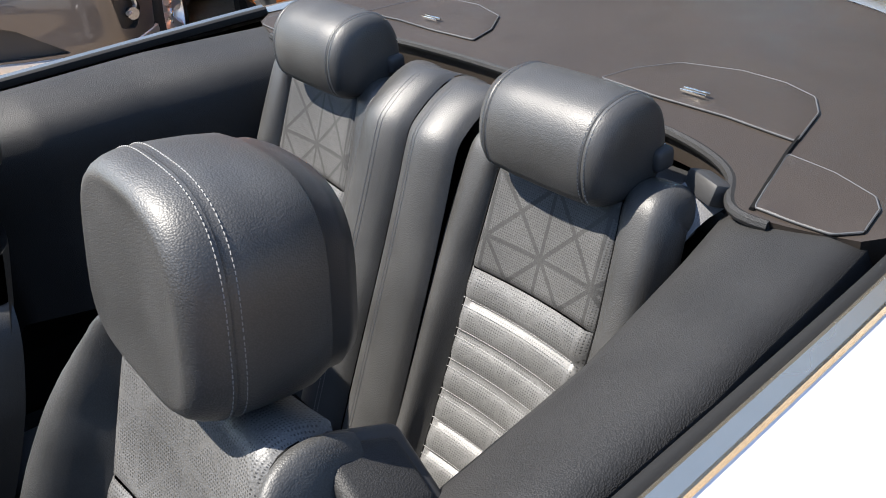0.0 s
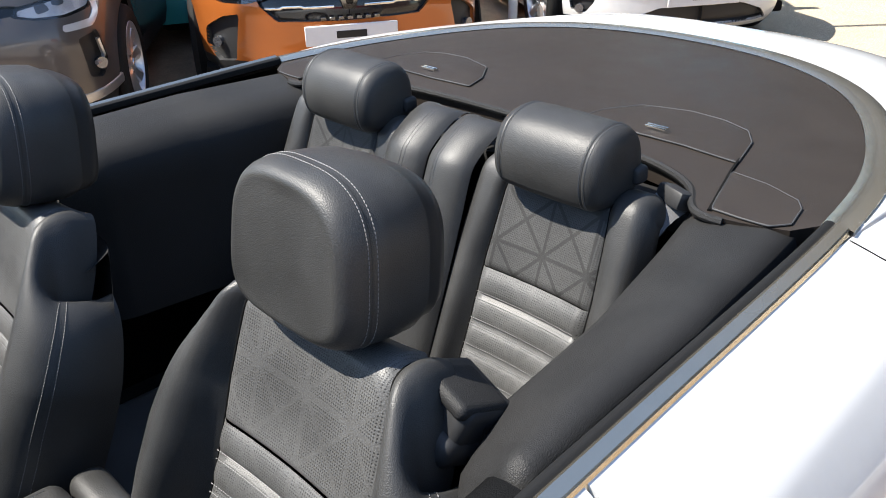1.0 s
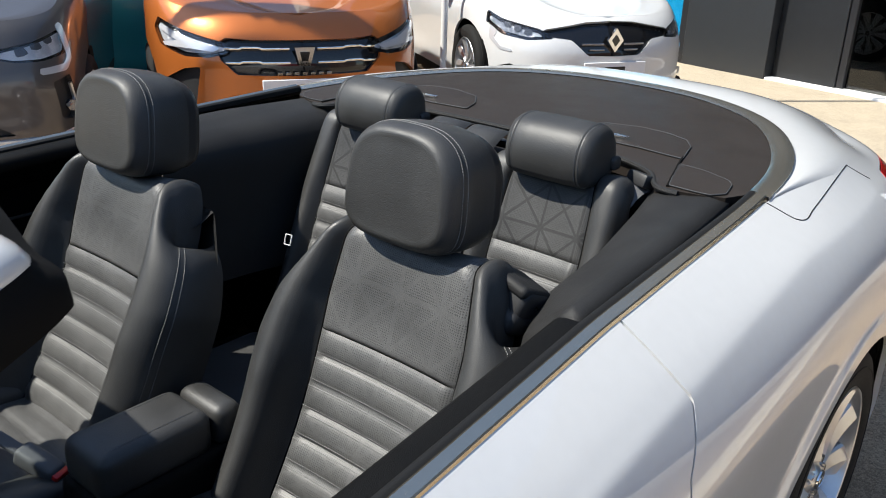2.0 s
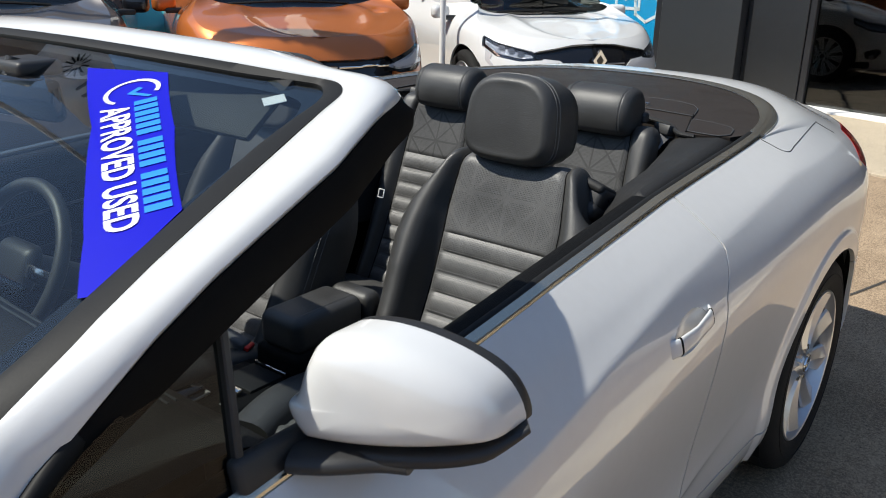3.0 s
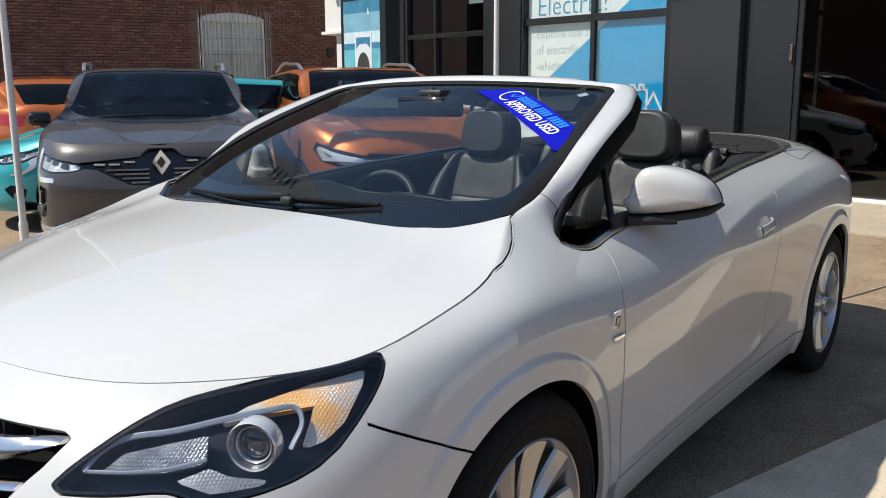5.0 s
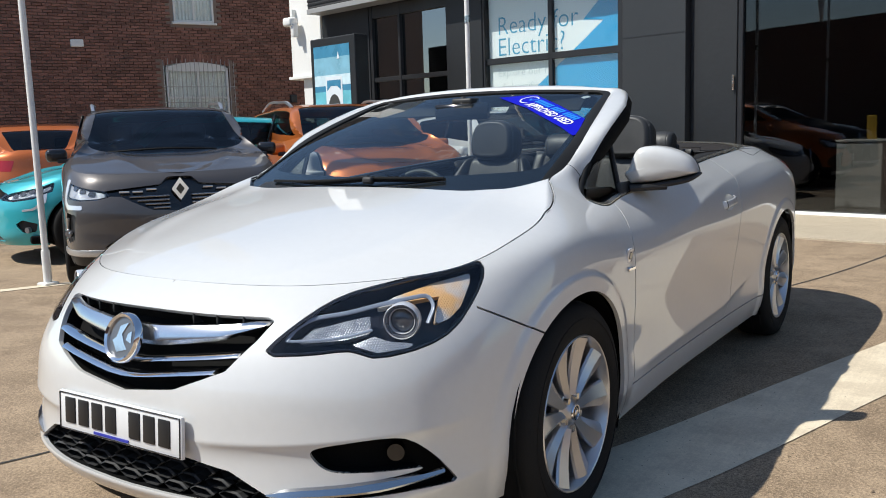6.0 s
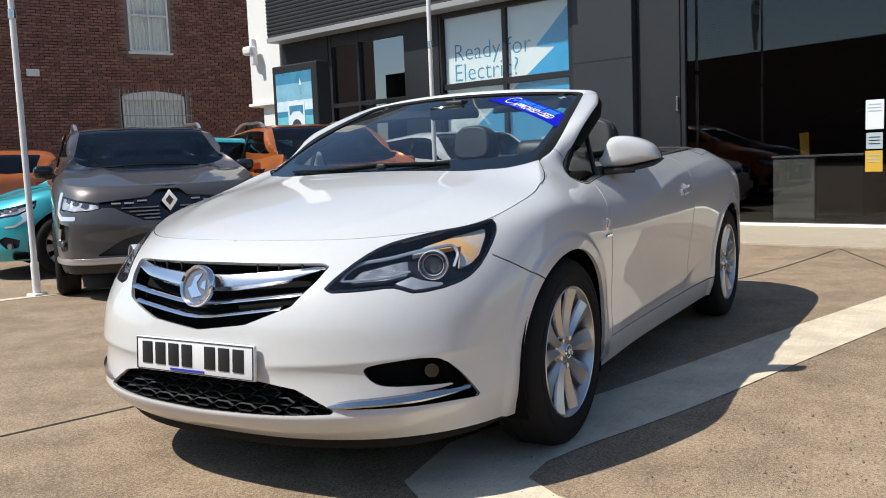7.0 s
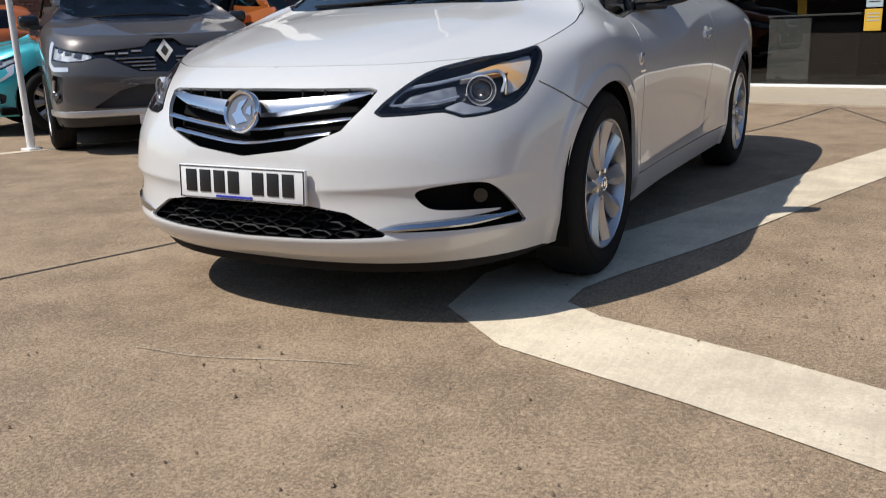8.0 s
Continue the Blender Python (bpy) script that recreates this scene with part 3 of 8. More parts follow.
def at_shell(s, z):
    """The point of the shell at a way s from the nose and a height z."""
    i = min(max(np.searchsorted(WAY, s) - 1, 0), len(WAY) - 2)
    w = (s - WAY[i]) / (WAY[i + 1] - WAY[i])
    p = []
    for k in (i, i + 1):
        p.append([np.interp(z, SZ[k], SX[k]), np.interp(z, SZ[k], SY[k]), z])
    return (1 - w) * np.array(p[0]) + w * np.array(p[1])


def at_front(x, z):
    xs = np.array([np.interp(z, SZ[k], SX[k]) for k in range(110)])
    ys = np.array([np.interp(z, SZ[k], SY[k]) for k in range(110)])
    return np.array([x, np.interp(abs(x), xs, ys), z])


def at_side(y, z):
    xs = np.array([np.interp(z, SZ[k], SX[k]) for k in range(60, 400)])
    ys = np.array([np.interp(z, SZ[k], SY[k]) for k in range(60, 400)])
    return np.array([np.interp(y, ys, xs), y, z])


car = thing("convertible_car", "white open-top convertible car with black leather interior, parked on concrete", "car")
GAP = 0.003
WHEELS = (-1.39, 1.305)
arch = np.minimum(np.hypot(SY - WHEELS[0], SZ - 0.345) - 0.372, np.hypot(SY - WHEELS[1], SZ - 0.345) - 0.372)
HEADLIGHT = rounded([(.470, .668), (.52, .712), (.60, .762), (.688, .795), (.80, .815), (.949, .836), (1.10, .858), (1.105, .835), (1.05, .768), (.975, .700), (.885, .668), (.757, .653), (.722, .668), (.688, .677), (.60, .670)], 2)
GRILLE = [(-.1, .752), (.40, .750), (.424, .742), (.405, .70), (.352, .630), (.20, .573), (.0, .548), (-.1, .548)]
INTAKE = [(-.1, .402), (.246, .400), (.372, .381), (.492, .318), (.482, .308), (.33, .300), (0, .292), (-.1, .292)]
FOG = rounded([(.573, .430), (.578, .446), (.62, .456), (.70, .463), (.764, .464), (.819, .452), (.887, .398), (.945, .330), (.956, .314), (.93, .313), (.86, .317), (.70, .318), (.62, .320), (.50, .322), (.476, .330), (.50, .338), (.573, .350), (.70, .356), (.82, .362), (.87, .370), (.80, .374), (.70, .379), (.63, .384), (.60, .398)], 2)
f_head = poly_field(SS, SZ, HEADLIGHT)
f_grille = np.minimum(poly_field(SX, SZ, GRILLE), np.where(SY < -1.9, 9, -9))
f_intake = np.minimum(poly_field(SX, SZ, INTAKE), np.where(SY < -1.9, 9, -9))
f_fog = poly_field(SS, SZ, FOG)
TAIL = [(4.50, .93), (4.66, .985), (5.0, .975), (5.35, .92), (5.32, .80), (4.95, .79), (4.66, .85)]
f_tail = poly_field(SS, SZ, TAIL)
f_bump = np.interp(SS, [0, 1.0, 1.046, 1.142, 1.307, 1.44, 1.46], [2, 2, .748, .706, .632, .57, -1]) - SZ
f_doorf = SY - np.interp(SZ, [.2, .465, .70, .77, .81, .847, .885, .912, .95], [-.88, -.899, -.938, -.945, -.940, -.922, -.900, -.888, -.892])
f_doorr = np.interp(SZ, [.30, .335, .45, .60, .77, .86, .90, .94, .97, 1.04], [.27, .33, .366, .376, .384, .402, .440, .466, .458, .447]) - SY
f_quarter = np.interp(SZ, [.93, .955, .975, 1.0, 1.03, 1.06], [-1.03, -1.060, -1.060, -1.032, -.985, -.93]) - SY
# the seam between bonnet and wing swings outwards below the windscreen's corner
def seam_x(y):
    return np.interp(y, [-1.50, -1.41, -1.364, -1.32, -1.275, -1.225, -1.184, -1.15, -1.10], [.70, .780, .787, .783, .770, .747, .719, .690, .60])


f_seam = np.where((SZ > .85) & (SY > -1.55) & (SY < -1.05), SX - seam_x(SY), 9.0)
f_belt = np.maximum(f_quarter, belt_z(SY) + .006 - SZ)
f_bowl = (np.hypot((SY - .215) / .080, (SZ - .847 - .06 * (SY - .215)) / .037) - 1) * .037
f_sill = SZ - 0.297
f_rear = np.interp(SS, [4.3, 4.5, 6], [.58, .62, .64]) - SZ

for mir in (False, True):
    def panel(name, fields, mat=WHITE, offset=0.0, flange=0.014, cols=(0, 430), parent=car, label="", mir=mir):
        a, b = cols
        v, f = trim_sheet(SHELL[a:b], [q[a:b] for q in fields], flip=FLIP, offset=offset, flange=flange, mirror=mir, N=SHELL_N[a:b] * (-1 if FLIP else 1))
        return as_object(name, v, f, mat, parent, label, sharp=35)

    n_raw = normals(SHELL)[200, 40, 0]
    FLIP = n_raw < 0
    wing = panel("front_wing", [-f_bump - GAP, arch, -f_head - GAP, SS - 1.0, -f_doorf - GAP, f_belt, f_seam, SZ - 0.19], cols=(60, 160))
    door = panel("door", [f_doorf - GAP, f_doorr - GAP, f_sill - GAP, f_belt, f_bowl], cols=(130, 260))
    panel("sill", [-f_sill - GAP, arch, SY + 1.2, 1.15 - SY], cols=(110, 320))
    quarter = panel("rear_wing", [np.maximum(-f_doorr - GAP, -1.0), arch, np.where(SY < 1.0, f_sill, 1.0) - GAP, np.where(SY < 1.09, f_belt, 9.0), -f_tail - GAP, np.where(SY > 1.34, -f_rear - GAP, 9.0)], cols=(225, 430))
    # black sheet behind the panels, added so that their gaps look shaded
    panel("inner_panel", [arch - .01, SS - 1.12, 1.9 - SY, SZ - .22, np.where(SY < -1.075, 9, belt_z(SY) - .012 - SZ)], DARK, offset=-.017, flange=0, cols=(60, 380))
    tail = panel("tail_light", [f_tail], TAIL_RED, cols=(300, 430), label="dark red tail light")
    # headlight
    lamp = panel("headlight", [f_head], LAMP_NAVY, offset=-0.055, flange=-0.054, cols=(20, 110), label="clear headlight in a black housing")
    panel("headlight_border", [f_head, 0.005 - f_head], GLOSS_BLACK, offset=0.0, flange=0.006, cols=(20, 110), parent=lamp)
    lens = panel("lens", [f_head - 0.002], LENS, offset=0.001, flange=0.0, cols=(20, 110), parent=lamp)
    lens.visible_shadow = False
    amber = [(.778, .773), (.833, .797), (.942, .823), (1.062, .839), (1.051, .812), (1.012, .756), (.975, .732), (.930, .722), (.942, .755), (.956, .790), (.874, .785)]
    panel("indicator", [poly_field(SS, SZ, amber)], ORANGE_LENS, offset=-0.020, flange=0.02, cols=(20, 110), parent=lamp, label="amber and clear ribbed indicator")
    drl = [(.558, .702), (.60, .733), (.69, .748), (.765, .759), (.757, .718), (.69, .706)]
    panel("daytime_light", [poly_field(SS, SZ, drl)], DARK_RIBS, offset=-0.022, flange=0.02, cols=(20, 110), parent=lamp)
    low = [(.705, .692), (.764, .709), (.80, .694), (.86, .684), (.86, .675), (.80, .671), (.764, .670)]
    panel("lower_reflector", [poly_field(SS, SZ, low)], CLEAR_RIBS, offset=-0.018, flange=0.015, cols=(20, 110), parent=lamp)
    sx = -1 if mir else 1

    def in_lamp(s, z, deep):
        """A point behind the lens."""
        p = at_shell(s, z)
        return np.array((sx * (p[0] - .42 * deep), p[1] + .9 * deep, p[2]))

    eyebrow = curve([(.532, .696), (.552, .720), (.573, .734), (.669, .752), (.792, .770), (.890, .782), (.920, .778), (.926, .760), (.914, .738), (.901, .720)], 50)
    foot_edge = curve([(.532, .696), (.60, .697), (.69, .703), (.757, .715)], 20)
    for line, wide in ((eyebrow, .0058), (foot_edge, .0036)):
        v, f = sweep([in_lamp(s_, z_, .014) for s_, z_ in line], oval(wide, wide * .35, 10, 3.5), (0, -1, .2))
        as_object("light_guide", v, f, GUIDE, lamp, "pale light guide strip", sharp=70)
    c = at_shell(.833, .728)
    turn = Matrix.Translation((sx * (c[0] - 0.008), c[1] + 0.018, c[2])) @ Euler((radians(90), 0, radians(24 * sx))).to_matrix().to_4x4()
    for nm, ring, mat_ in (("projector_ring", [(.047, .004), (.047, -.030), (.0425, -.030), (.0430, .002), (.045, .007)], RING_BRIGHT), ("projector_bezel", [(.043, .003), (.0345, -.010), (.033, -.014), (.040, -.030), (.043, -.030)], LAMP_GREY), ("inner_ring", [(.0352, -.006), (.0352, -.016), (.0315, -.016), (.0318, -.006), (.0335, -.004)], RING_BRIGHT)):
        bm = bmesh.new()
        vs = [[bm.verts.new((r * math.cos(a), r * math.sin(a), h)) for r, h in ring] for a in np.linspace(0, 2 * math.pi, 40, endpoint=False)]
        for i in range(40):
            for j in range(5):
                bm.faces.new((vs[i][j], vs[(i + 1) % 40][j], vs[(i + 1) % 40][(j + 1) % 5], vs[i][(j + 1) % 5]))
        bmesh.ops.transform(bm, matrix=turn, verts=bm.verts[:])
        part(nm, bm, mat_, lamp)
    bm = bmesh.new()
    bmesh.ops.create_uvsphere(bm, u_segments=24, v_segments=12, radius=0.033, matrix=turn @ Matrix.Translation((0, 0, -0.022)) @ Matrix.Diagonal((1, 1, 0.6, 1)))
    part("projector_lens", bm, PROJECTOR, lamp)
    # fog recess, its depth's shade given by a near-black back, and its bright blade
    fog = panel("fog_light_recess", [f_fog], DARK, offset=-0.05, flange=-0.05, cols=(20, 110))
    c = at_shell(.77, .415)
    bm = bmesh.new()
    cylinder(bm, 0.022, 0.03, Matrix.Translation((sx * (c[0] - .01), c[1] + .035, c[2])) @ Euler((radians(90), 0, radians(30 * sx))).to_matrix().to_4x4())
    part("fog_lamp", bm, GLOSS_BLACK, fog)
    blade = [at_shell(s, z) for s, z in zip(np.linspace(.470, .915, 24), np.interp(np.linspace(.470, .915, 24), [.47, .56, .74, .915], [.331, .338, .343, .350]))]
    blade = [np.array((sx * p[0], p[1] - 0.004, p[2])) for p in blade]
    wid = np.interp(np.linspace(0, 1, 24), [0, .1, .6, 1], [.15, .8, 1.0, .45])
    v, f = sweep(blade, [(-0.006, -.013), (.012, -.011), (.016, -.004), (.008, .012), (-.006, .016)], (0, 0, 1), scale=wid)
    as_object("fog_blade", v, f, DARK_CHROME, fog, "bright silver blade")
    # belt strip along the top of the door and wing
    ys = np.linspace(-1.050, 1.085, 80)
    belt = np.array([at_side(y, belt_z(y)) for y in ys]) * (sx, 1, 1)
    belt_n = np.tile((sx * 0.75, 0, 0.66), (80, 1))
    for nm, lo, hi, par in (("belt_strip", 0, 6, wing), ("belt_strip", 6, 57, door), ("belt_strip", 57, 80, quarter)):
        v, f = sweep(belt[lo : min(hi + 1, 80)] + (-sx * .016, 0, 0.006), [(-.015, -.006), (-.015, .002), (-.0015, .0085), (.0015, .0085), (.015, .002), (.015, -.006)], belt_n[lo : min(hi + 1, 80)])
        as_object(nm, v, f, BAND_METAL, par, "satin metal belt strip with warm reflection in its colour", sharp=12)
    # inner seal and the top of the door card
    v, f = sweep(belt + (-sx * 0.037, 0, 0.006), oval(0.009, 0.010, 10, 2.5), (0, 0, 1))
    as_object("belt_seal", v, f, RUBBER, car, "black rubber window seal")

# grille, intake and bumper run across the nose in one piece; near-black backs stand for the shade inside
both = {}
for name, fields, mat, offset, flange, cols in (
    ("front_bumper", [f_bump - GAP, arch, -f_head - GAP, -f_grille - .001, -f_intake, -f_fog, 1.45 - SS], WHITE, 0.0, 0.014, (0, 130)),
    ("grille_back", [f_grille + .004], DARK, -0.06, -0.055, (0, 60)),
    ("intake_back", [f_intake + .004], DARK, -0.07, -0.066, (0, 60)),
    ("rear_bumper", [f_rear - GAP, arch, SY - 1.34], WHITE, 0.0, 0.014, (300, 430)),
    ("rear_panel", [-f_rear - GAP, -f_tail - GAP, SS - 5.2], WHITE, 0.0, 0.014, (330, 430)),
):
    a, b = cols
    V, Fc = [], []
    for mir in (False, True):
        v, f = trim_sheet(SHELL[a:b], [q[a:b] for q in fields], flip=FLIP, offset=offset, flange=flange, mirror=mir, N=SHELL_N[a:b] * (-1 if FLIP else 1))
        Fc += [[i + len(V) for i in q] for q in f]
        V += list(v)
    both[name] = as_object(name, V, Fc, mat, car)
    bm = bmesh.new()
    bm.from_mesh(both[name].data)
    bmesh.ops.remove_doubles(bm, verts=[v for v in bm.verts if abs(v.co.x) < 1e-4], dist=1e-4)
    bmesh.ops.delete(bm, geom=[f for f in bm.faces if all(abs(v.co.x) < 1e-4 for v in f.verts)], context="FACES")
    bm.to_mesh(both[name].data)
    bm.free()
bumper = both["front_bumper"]

# grille bars
grille = both["grille_back"]
grille["label"] = "black grille recess"


def front_bar(name, zc, thick, mat, reach, parent, deep=0.02, out=0.006):
    """A bar across the nose: zc(x) height, thick(x) half height."""
    xs = np.linspace(-reach, reach, 61)
    rows = []
    for x in xs:
        p, h = at_front(x, zc(x)), thick(x)
        rows.append([(x, p[1] - out + deep, p[2] - h), (x, p[1] - out + .008, p[2] - h), (x, p[1] - out - .002, p[2] - h * .45), (x, p[1] - out + .001, p[2] + h * .2), (x, p[1] - out + .016, p[2] + h), (x, p[1] + deep + .004, p[2] + h)])
    V = [q for r in rows for q in r]
    Fs = [(i * 6 + j, i * 6 + (j + 1) % 6, i * 6 + 6 + (j + 1) % 6, i * 6 + 6 + j) for i in range(60) for j in range(6)]
    Fs += [tuple(range(6)), tuple(360 + j for j in range(6))[::-1]]
    return as_object(name, V, Fs, mat, parent)


front_bar("grille_wing", lambda x: np.interp(abs(x), [0, .1, .3, .41], [.690, .692, .712, .735]), lambda x: np.interp(abs(x), [0, .1, .3, .38, .41], [.026, .026, .020, .011, .004]), CHROME_SOFT, .41, grille)["label"] = "wide chrome wing bar"
front_bar("grille_slat", lambda x: np.interp(abs(x), [0, .06, .37], [.628, .630, .664]), lambda x: .007, CHROME, .372, grille, deep=.03, out=0.0)
front_bar("grille_slat", lambda x: np.interp(abs(x), [0, .06, .31], [.588, .591, .622]), lambda x: .007, CHROME, .318, grille, deep=.03, out=0.0)
for x in (-.33, -.25, -.17, .17, .25, .33):
    p = at_front(x, .735)
    box_part("grille_rib", (x - .003, x + .003, p[1] + .02, p[1] + .06, .72, .75), BLACK_PLASTIC, grille, bevel=.001)
# round emblem: a ring with plain shapes in it
EMB = Matrix.Translation((0, -2.318, .686)) @ Euler((radians(72), 0, 0)).to_matrix().to_4x4()
bm = bmesh.new()
ringp = [(.068, -.012), (.068, .004), (.063, .010), (.056, .006), (.054, -.004)]
vs = [[bm.verts.new((r * math.cos(a), r * math.sin(a), h)) for r, h in ringp] for a in np.linspace(0, 2 * math.pi, 48, endpoint=False)]
for i in range(48):
    for j in range(4):
        bm.faces.new((vs[i][j], vs[(i + 1) % 48][j], vs[(i + 1) % 48][j + 1], vs[i][j + 1]))
bmesh.ops.transform(bm, matrix=EMB, verts=bm.verts[:])
emblem = part("emblem", bm, CHROME, bumper, "round chrome emblem")
bm = cylinder(bmesh.new(), .056, .012, EMB @ Matrix.Translation((0, 0, -.006)), 40)
part("emblem_back", bm, material("emblem_grey", (.25, .25, .26), .3, metal=.8), emblem)
for pts in ([(-.035, .01), (-.01, .04), (.03, .03), (.012, .012), (.0, -.01), (.02, -.042), (-.012, -.03), (-.02, 0)], [(.02, .005), (.042, .012), (.038, -.02), (.024, -.012)]):
    bm = prism(bmesh.new(), pts, -.004, .003, EMB @ Euler((radians(90), 0, 0)).to_matrix().to_4x4())
    part("emblem_shape", bm, CHROME, emblem, smooth=False)
# honeycomb of the lower intake
V, Fs = [], []
for row in range(4):
    z = .309 + row * .027
    for k in range(-6, 7):
        x = (k + .5 * (row % 2)) * .090
        if abs(x) > np.interp(z, [.30, .32, .385, .41], [.46, .45, .34, .24]):
            continue
        p = at_front(x, z)
        hexa = [(x + .046 * math.cos(a), p[1] + .026, z + .0165 * math.sin(a)) for a in np.linspace(0, 2 * math.pi, 7)]
        inner = [(x + .041 * math.cos(a), p[1] + .020, z + .0128 * math.sin(a)) for a in np.linspace(0, 2 * math.pi, 7)]
        deepr = [(x + .040 * math.cos(a), p[1] + .05, z + .0115 * math.sin(a)) for a in np.linspace(0, 2 * math.pi, 7)]
        for i in range(6):
            n = len(V)
            V += [hexa[i], hexa[i + 1], inner[i + 1], inner[i], deepr[i], deepr[i + 1]]
            Fs += [(n, n + 1, n + 2, n + 3), (n + 3, n + 2, n + 5, n + 4)]
as_object("intake_mesh", V, Fs, BLACK_PLASTIC, both["intake_back"], "black honeycomb mesh", smooth=False)
# number plate with bars in place of its characters
PM = Matrix.Translation((0, -2.352, .460)) @ Euler((radians(-4), 0, 0)).to_matrix().to_4x4()
plate = box_part("number_plate", (-.26, .26, -.005, .008, -.0555, .0555), PLATE, car, "white front number plate with dark bars", bevel=.004, m=PM)
for x in (-.205, -.145, -.085, -.025, .075, .135, .195):
    box_part("plate_bar", (x - .022, x + .022, -.0085, -.004, -.032, .040), INK, plate, bevel=.001, m=PM)
for c in ((-.255, .255, -.0075, -.004, .050, .052), (-.255, .255, -.0075, -.004, -.052, -.050), (-.255, -.253, -.0075, -.004, -.052, .052), (.253, .255, -.0075, -.004, -.052, .052)):
    box_part("plate_line", c, INK, plate, bevel=0, m=PM)
box_part("plate_line", (-.10, .05, -.0075, -.004, -.047, -.040), BLUE_INK, plate, bevel=0, m=PM)

# black lower spoiler and floor pan
ss = np.linspace(-1.13, 1.13, 61)
path = [at_shell(abs(s), .208) * (1 if s >= 0 else -1, 1, 1) for s in ss]
lip = np.interp(np.abs(ss), [0, .7, 1.0, 1.13], [1, 1, .7, .3])
v, f = sweep(path, [(-.014, .0), (-.020, -.025), (-.034, -.042), (-.06, -.045), (-.06, .0)], (0, 0, 1), scale=lip)
v2, f2 = sweep(path, [(.014, .0), (.020, -.025), (.034, -.042), (.06, -.045), (.06, .0)], (0, 0, 1), scale=lip)
inner = np.mean([q[1] for q in v]) > np.mean([q[1] for q in v2])
as_object("front_spoiler", *((v, f) if inner else (v2, f2)), SPOILER, car, "matt black lower spoiler")
bm = bmesh.new()
box(bm, -.62, .62, -2.02, -1.80, .20, .24)
box(bm, -.52, .52, -1.80, 2.1, .20, .24)
box(bm, -.84, .84, -.95, .9, .20, .24)
box(bm, -.70, .70, 1.75, 2.1, .24, .28)
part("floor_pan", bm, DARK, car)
for sx in (-1, 1):
    for yc in WHEELS:
        bm = bmesh.new()
        n = 24
        lo, hi = [], []
        for a in np.linspace(radians(-25), radians(205), n):
            y, z = yc + .385 * math.cos(a), .345 + .385 * math.sin(a)
            lo.append(bm.verts.new((sx * .50, y, z)))
            hi.append(bm.verts.new((sx * .885, y, z)))
        for i in range(n - 1):
            bm.faces.new((lo[i], lo[i + 1], hi[i + 1], hi[i]))
        bm.faces.new(lo)
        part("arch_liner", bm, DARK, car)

# ---- bonnet and boot lid ----
def crest(s):
    i = np.searchsorted(WAY, s)
    i = min(max(i, 1), len(WAY) - 1)
    w = (s - WAY[i - 1]) / (WAY[i] - WAY[i - 1])
    return SHELL[i - 1, -1] * (1 - w) + SHELL[i, -1] * w


s_end = WAY[np.argmin(np.abs(SHELL[:190, -1, 1] + 1.12))]
E = np.array([crest(s) for s in np.linspace(0.0, s_end, 150)])
mid_z = natural([-2.3, -2.14, -2.0, -1.8, -1.6, -1.4, -1.25, -1.0], [.72, .815, .872, .925, .968, 1.002, 1.025, 1.055], E[:, 1])
wv = np.sin(np.linspace(-math.pi / 2, math.pi / 2, 121))
BON = np.zeros((len(E), len(wv), 3))
for i, (x, y, z) in enumerate(E.copy()):
    reach = max(x, float(seam_x(y))) if -1.45 < y < -1.12 else x
    side = SHELL[min(np.searchsorted(WAY, np.linspace(0.0, s_end, 150)[i]), len(WAY) - 1), -40:][::-1]
    low = np.interp(reach, np.maximum.accumulate(side[:, 0]), side[:, 2]) if reach > x else z
    E[i] = reach, y, low
    far = np.abs(wv) * reach
    roll = np.clip((far - x) / max(reach - x, 1e-6), 0, 1) ** 1.5
    BON[i, :, 0], BON[i, :, 1] = wv * reach, y
    BON[i, :, 2] = z + (mid_z[i] - z) * (1 - np.minimum(far / x, 1) ** 2.4) + (low - z) * roll + 0.006 * np.exp(-((np.abs(wv) - .72) / .09) ** 2) * np.clip((y + 2.1) / .3, 0, 1)
gap = .0055
BON[..., 0] *= 1 - gap / np.maximum(np.abs(E[:, 0])[:, None], .05)
f_back = np.interp(np.abs(BON[..., 0]), [0, .3, .37, .434, .495, .555, .585, .615, .653, .68, .70], [-1.308, -1.308, -1.306, -1.30, -1.291, -1.276, -1.260, -1.229, -1.190, -1.158, -1.135]) - BON[..., 1]
nb = normals(BON)[80, 40, 2]
v, f = trim_sheet(BON[1:], [f_back[1:]], flip=nb < 0, flange=0.016, offset=.001)
bonnet = as_object("bonnet", v, f, WHITE, car, "white bonnet")
BON[..., 1] += .006 * np.clip((-1.78 - BON[..., 1]) / .15, 0, 1)
# black tube under the bonnet's gap, in place of the shade there
seam = E + (0, 0, -.009)
for sg in (-1, 1):
    as_object("bonnet_seam", *tube(seam * (sg, 1, 1), .007, 6), DARK, car)
f_cowl = -f_back - .004
COWL = BON + (0, 0, -.022)
v, f = trim_sheet(COWL[80:], [f_cowl[80:]], flip=nb < 0)
as_object("cowl_panel", v, f, BLACK_PLASTIC, car, "black plastic cowl below the windscreen")

ARC_OUT = np.array([(.725, 1.085, 1.058), (.697, 1.28, 1.062), (.622, 1.50, 1.066), (.485, 1.70, 1.072), (.28, 1.828, 1.078), (0, 1.870, 1.08)])
ARC_IN = np.array([(.650, 1.085, 1.060), (.622, 1.26, 1.064), (.552, 1.45, 1.070), (.435, 1.63, 1.077), (.25, 1.745, 1.083), (0, 1.785, 1.085)])
full = lambda a: np.r_[a, a[-2::-1] * (-1, 1, 1)]
